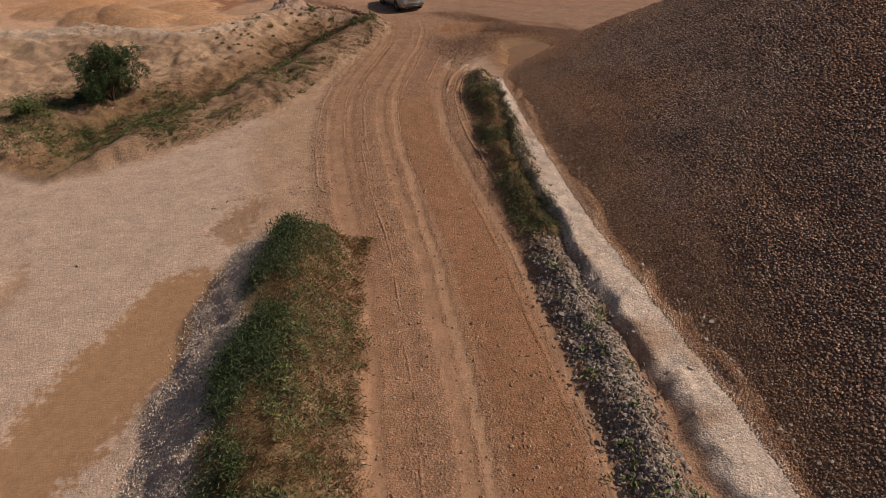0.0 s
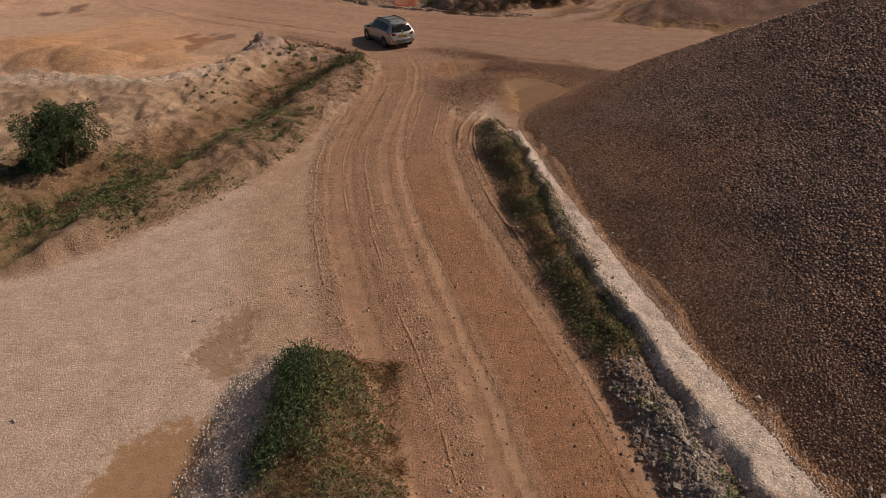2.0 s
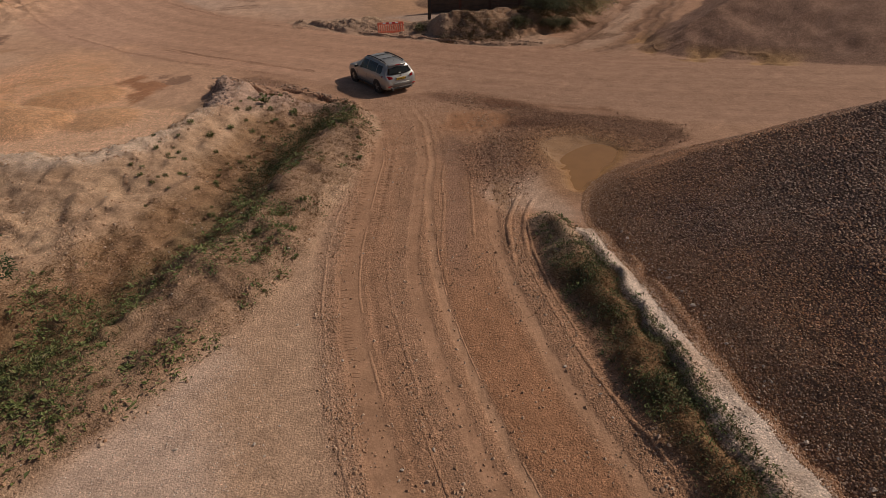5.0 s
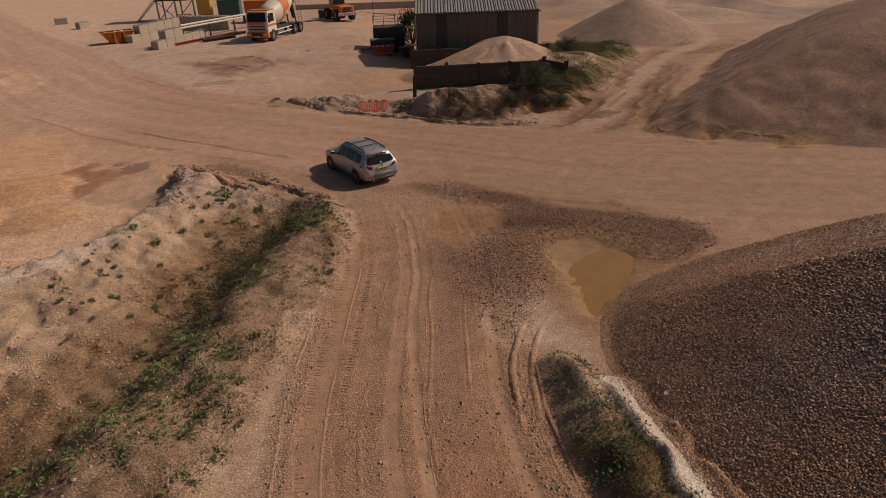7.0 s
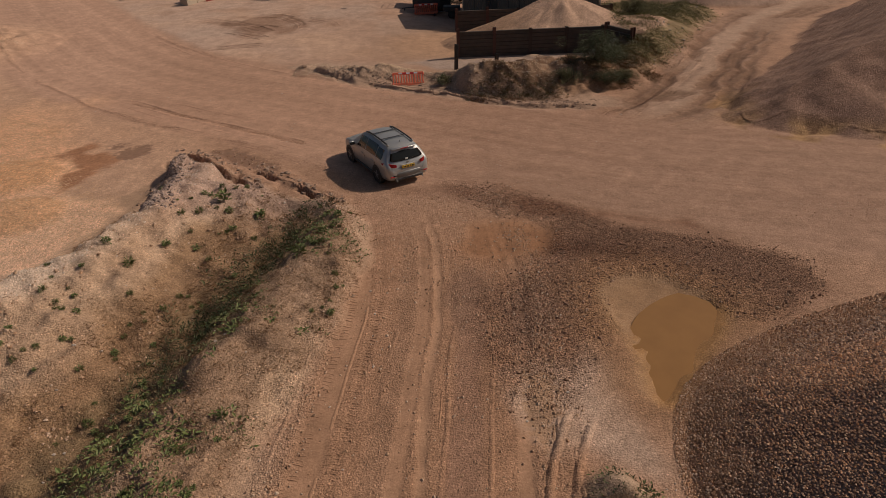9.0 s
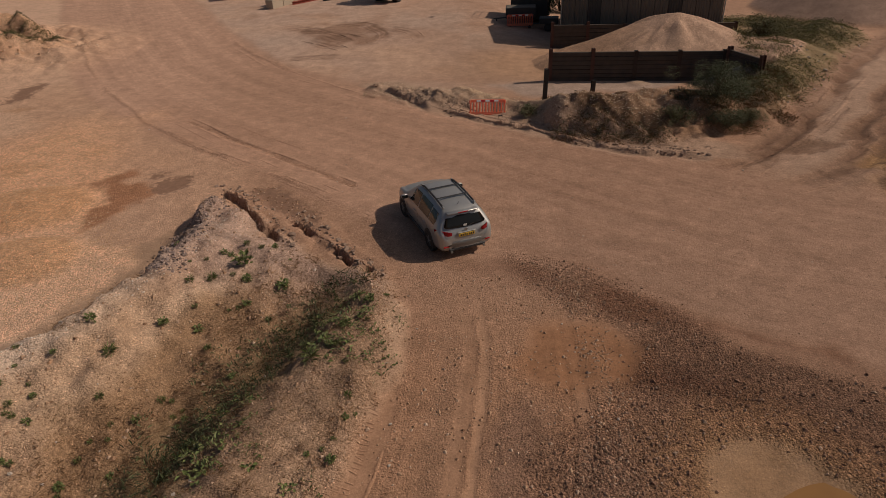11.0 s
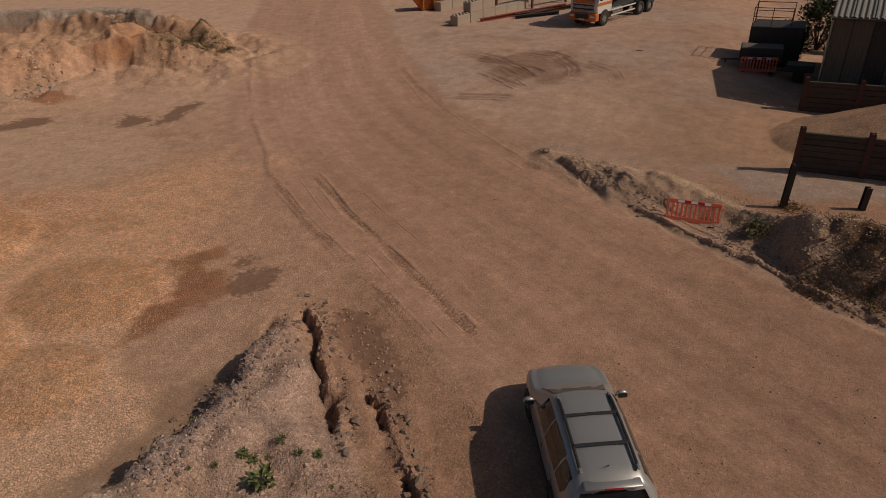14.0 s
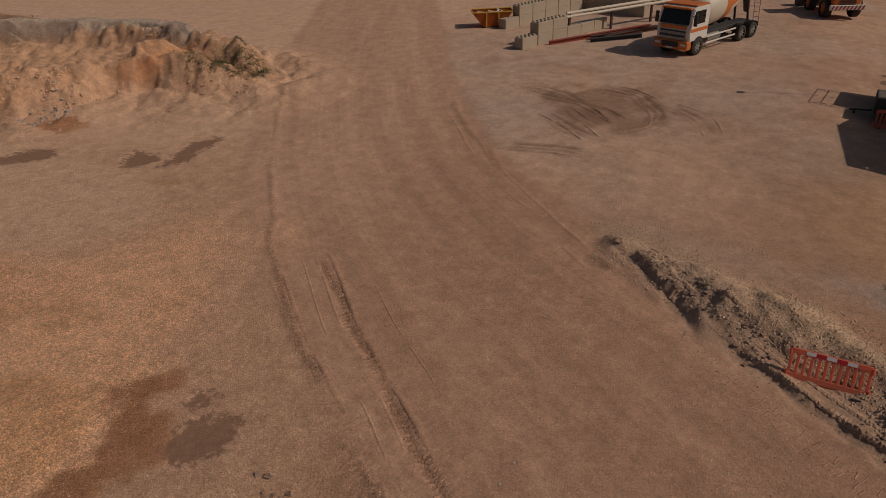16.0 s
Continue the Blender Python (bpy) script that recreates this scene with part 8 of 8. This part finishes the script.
        tube(bm, (s * 0.7, 0, 0.6), (s * 1.226, 0, 0.6), 0.6, None, 24)
        part("wheel_arch", bm, BLACK, t)
        for y in (-5.3, -6.75):
            tread_wheel(t, s * 1.02, y, 0.54, 0.54, 0.5, s, "wheel", STEEL, 8)
            bm = bmesh.new()
            rows = []
            for k in range(9):
                a = math.pi * (0.1 + 0.8 * k / 8)
                rows.append([(s * 0.72, y + math.cos(a) * 0.64, 0.52 + math.sin(a) * 0.64), (s * 1.27, y + math.cos(a) * 0.64, 0.52 + math.sin(a) * 0.64)])
            panel(bm, rows)
            bmesh.ops.solidify(bm, geom=bm.faces[:], thickness=0.03)
            part("mudguard", bm, DARK_STEEL, t)
        for z in (0.55, 0.95):
            bm = bmesh.new()
            box(bm, (s * 1.18 - 0.03, -4.5, z), (s * 1.18 + 0.03, -0.95, z + 0.1), 0.01)
            part("side_guard", bm, WHITE, t, "white side guard rail")
        bm = bmesh.new()
        tube(bm, (s * 0.8, -2.9, 0.78), (s * 0.8, -1.4, 0.78), 0.26, None, 14)
        part("tank", bm, STEEL, t)
    bm = bmesh.new()
    prof = [(-0.9, 0.0), (-0.9, 0.75), (-1.6, 1.08), (-3.0, 1.2), (-3.6, 1.2), (-5.6, 0.86), (-6.9, 0.55), (-7.0, 0.42), (-7.0, 0.0)]
    n = 28
    rings = []
    tilt = Matrix.Translation((0, 0, 2.1)) @ Matrix.Rotation(radians(-11), 4, "X")
    for y, r in prof:
        rings.append([bm.verts.new(tilt @ Vector((math.cos(2 * math.pi * i / n) * max(r, 0.01), y, math.sin(2 * math.pi * i / n) * max(r, 0.01)))) for i in range(n)])
    for a, b in zip(rings[:-1], rings[1:]):
        for i in range(n):
            j = (i + 1) % n
            bm.faces.new((a[i], a[j], b[j], b[i]))
    bmesh.ops.recalc_face_normals(bm, faces=bm.faces)
    drum = part("drum", bm, CREAM, t, "cream mixing drum", True)
    bm = bmesh.new()
    rings = []
    for y, r in ((-3.0, 1.212), (-3.6, 1.212), (-5.0, 0.975)):
        rings.append([bm.verts.new(tilt @ Vector((math.cos(2 * math.pi * i / n) * r, y - 0.35 * math.sin(2 * math.pi * i / n), math.sin(2 * math.pi * i / n) * r))) for i in range(n)])
    for a, b in zip(rings[:-1], rings[1:]):
        for i in range(n):
            j = (i + 1) % n
            bm.faces.new((a[i], a[j], b[j], b[i]))
    bmesh.ops.recalc_face_normals(bm, faces=bm.faces)
    part("drum_band", bm, ORANGE, drum, "orange painted band", True)
    for s in (-1, 1):
        for a, b, r in (((s * 0.4, -1.2, 1.0), (s * 0.35, -1.0, 2.0), 0.07), ((s * 0.5, -7.2, 1.0), (s * 0.45, -6.7, 3.2), 0.08)):
            bm = bmesh.new()
            tube(bm, a, b, r, None, 6)
            part("drum_stand", bm, DARK_STEEL, t)
    bm = bmesh.new()
    tube(bm, (0, -7.2, 3.9), (0, -7.3, 3.1), 0.75, 0.35, 14)
    part("hopper", bm, DARK_STEEL, t)
    bm = bmesh.new()
    tube(bm, (0, -7.4, 2.7), (0.3, -8.3, 1.5), 0.25, 0.2, 10)
    part("chute", bm, DARK_STEEL, t)
    for x in (-0.95, -0.55):
        bm = bmesh.new()
        tube(bm, (x, -7.9, 0.7), (x, -7.5, 3.5), 0.025, None, 6)
        part("ladder_rail", bm, STEEL, t)
    for k in range(8):
        bm = bmesh.new()
        f = k / 8
        tube(bm, (-0.95, -7.87 + 0.38 * f, 0.9 + 2.6 * f), (-0.55, -7.87 + 0.38 * f, 0.9 + 2.6 * f), 0.018, None, 6)
        part("rung", bm, STEEL, t)
    t.matrix_basis = m
    return tagged(t, "orange and white concrete mixer truck parked in the yard", "truck")


build_mixer(pose(-10.9, 91.5, 1.08, 0, 0, 157.4))


def build_loader(m):
    """Rear of a wheeled loader, its back towards -y."""
    t = new("wheel_loader")
    bm = bmesh.new()
    box(bm, (-1.0, -2.2, 0.9), (1.0, 0.6, 1.9), 0.12)
    part("engine_cover", bm, ORANGE, t, "orange engine cover")
    bm = bmesh.new()
    for k in range(6):
        box(bm, (-0.6, -2.24, 1.1 + 0.12 * k), (0.6, -2.19, 1.16 + 0.12 * k))
    part("radiator_grille", bm, BLACK, t)
    bm = bmesh.new()
    box(bm, (-0.8, 0.2, 1.8), (0.8, 1.9, 3.2), 0.08)
    cab = part("cab", bm, GLASS, t, "dark glazed cab")
    bm = bmesh.new()
    box(bm, (-0.9, 0.1, 3.2), (0.9, 2.0, 3.32), 0.04)
    part("cab_roof", bm, ORANGE, cab)
    bm = bmesh.new()
    box(bm, (-1.25, -2.45, 0.75), (1.25, -2.2, 1.1), 0.02)
    ch = part("counterweight", bm, WHITE, t, "red and white striped counterweight")
    for k in range(9):
        bm = bmesh.new()
        x = -1.2 + k * 0.27
        vs = [bm.verts.new(p) for p in ((x, -2.455, 0.77), (x + 0.12, -2.455, 0.77), (x + 0.26, -2.455, 1.08), (x + 0.14, -2.455, 1.08))]
        f = bm.faces.new(vs)
        bmesh.ops.solidify(bm, geom=[f], thickness=0.006)
        part("stripe", bm, RED_FILM, ch)
    for s in (-1, 1):
        for y in (-1.1, 2.0):
            tread_wheel(t, s * 1.05, y, 0.75, 0.75, 0.55, s, "wheel", ORANGE, 6)
    bm = bmesh.new()
    box(bm, (-0.7, 0.5, 0.8), (0.7, 3.2, 1.3), 0.05)
    part("front_frame", bm, ORANGE, t)
    bm = bmesh.new()
    box(bm, (-1.4, 3.6, 0.1), (1.4, 4.6, 1.1), 0.1)
    tube(bm, (-0.5, 2.5, 1.5), (-0.5, 3.8, 0.7), 0.12, None, 8)
    tube(bm, (0.5, 2.5, 1.5), (0.5, 3.8, 0.7), 0.12, None, 8)
    part("bucket", bm, DARK_STEEL, t)
    t.matrix_basis = m
    return tagged(t, "orange wheel loader with striped counterweight parked in the yard", "loader")


build_loader(pose(-2.4, 107.8, 1.0, 0, 0, 22))

# batching plant at the back of the yard
def build_plant():
    t = new("batching_plant")
    for x in (0, 2.5, 5.0):
        for y in (0, 2.5):
            bm = bmesh.new()
            box(bm, (x - 0.1, y - 0.1, 0), (x + 0.1, y + 0.1, 6), 0.01)
            part("column", bm, STEEL, t)
    for z in (2.6, 5.8):
        bm = bmesh.new()
        box(bm, (-0.3, -0.3, z), (5.3, 2.8, z + 0.15), 0.02)
        part("deck", bm, DARK_STEEL, t)
    for a, b in (((0, -0.05, 0.1), (2.5, -0.05, 2.6)), ((2.5, -0.05, 0.1), (5, -0.05, 2.6)), ((2.5, -0.05, 0.1), (0, -0.05, 2.6))):
        bm = bmesh.new()
        tube(bm, a, b, 0.06, None, 6)
        part("brace", bm, STEEL, t)
    for k in range(10):
        bm = bmesh.new()
        box(bm, (-1.0 - 0.24 * k, 0.2, 2.5 - 0.26 * k), (-0.7 - 0.24 * k, 1.1, 2.55 - 0.26 * k))
        part("tread", bm, STEEL, t)
    for y in (0.2, 1.1):
        bm = bmesh.new()
        tube(bm, (-0.3, y, 2.7), (-3.2, y, 0.05), 0.05, None, 6)
        part("stringer", bm, STEEL, t)
    t.matrix_basis = pose(-27.5, 117.5, 1.05, 0, 0, -6)
    return tagged(t, "grey steel batching plant frame with a stairway", "plant frame")


build_plant()


def container(name, x, y, ang, size, material, label, cat):
    t = new(name)
    w, d, h = size
    bm = bmesh.new()
    box(bm, (-w / 2, -d / 2, 0.1), (w / 2, d / 2, h), 0.06)
    part("body", bm, material, t)
    for k in range(int(w / 0.4)):
        bm = bmesh.new()
        xx = -w / 2 + 0.2 + 0.4 * k
        box(bm, (xx - 0.04, -d / 2 - 0.04, 0.2), (xx + 0.04, -d / 2 + 0.01, h - 0.1), 0.01)
        part("rib", bm, material, t)
    bm = bmesh.new()
    box(bm, (-w / 2 - 0.04, -d / 2 - 0.05, h), (w / 2 + 0.04, d / 2 + 0.05, h + 0.1), 0.02)
    part("rim", bm, material, t)
    for s in (-1, 1):
        bm = bmesh.new()
        box(bm, (s * w * 0.3 - 0.1, -d / 2, -0.05), (s * w * 0.3 + 0.1, d / 2, 0.12), 0.01)
        part("skid", bm, DARK_STEEL, t)
    t.matrix_basis = pose(x, y, 1.05, 0, 0, ang)
    return tagged(t, label, cat)


container("hopper_bin", -21.0, 117.0, -4, (1.8, 1.6, 2.8), YELLOW, "orange-yellow steel hopper bin beside the plant", "bin")
container("tank", -17.6, 116.5, -4, (3.0, 1.8, 2.4), TEAL, "dark teal steel tank in the yard", "tank")
container("tipper_body", -13.0, 110.5, -8, (3.4, 2.0, 2.6), ORANGE, "orange steel tipper body standing behind the mixer truck", "tipper body")
barrier(pose(-23.8, 115.8, 1.05, 0, 0, -6), "red plastic barrier beside the batching plant")
for x, y, ang in ((-42.0, 119.5, 20), (-36.5, 112.0, 60)):
    block_row(x, y, ang, 1, 0)
# low earth wall and brick wall at the far side
bm = bmesh.new()
box(bm, (0, -0.2, -0.1), (26, 0.2, 0.9), 0.03)
ob = part("boundary_wall", bm, CONCRETE)
ob.matrix_basis = pose(-9, 124, 0.9, 0, 0, -9)
tagged(ob, "low tan concrete wall at the far edge of the yard", "wall")
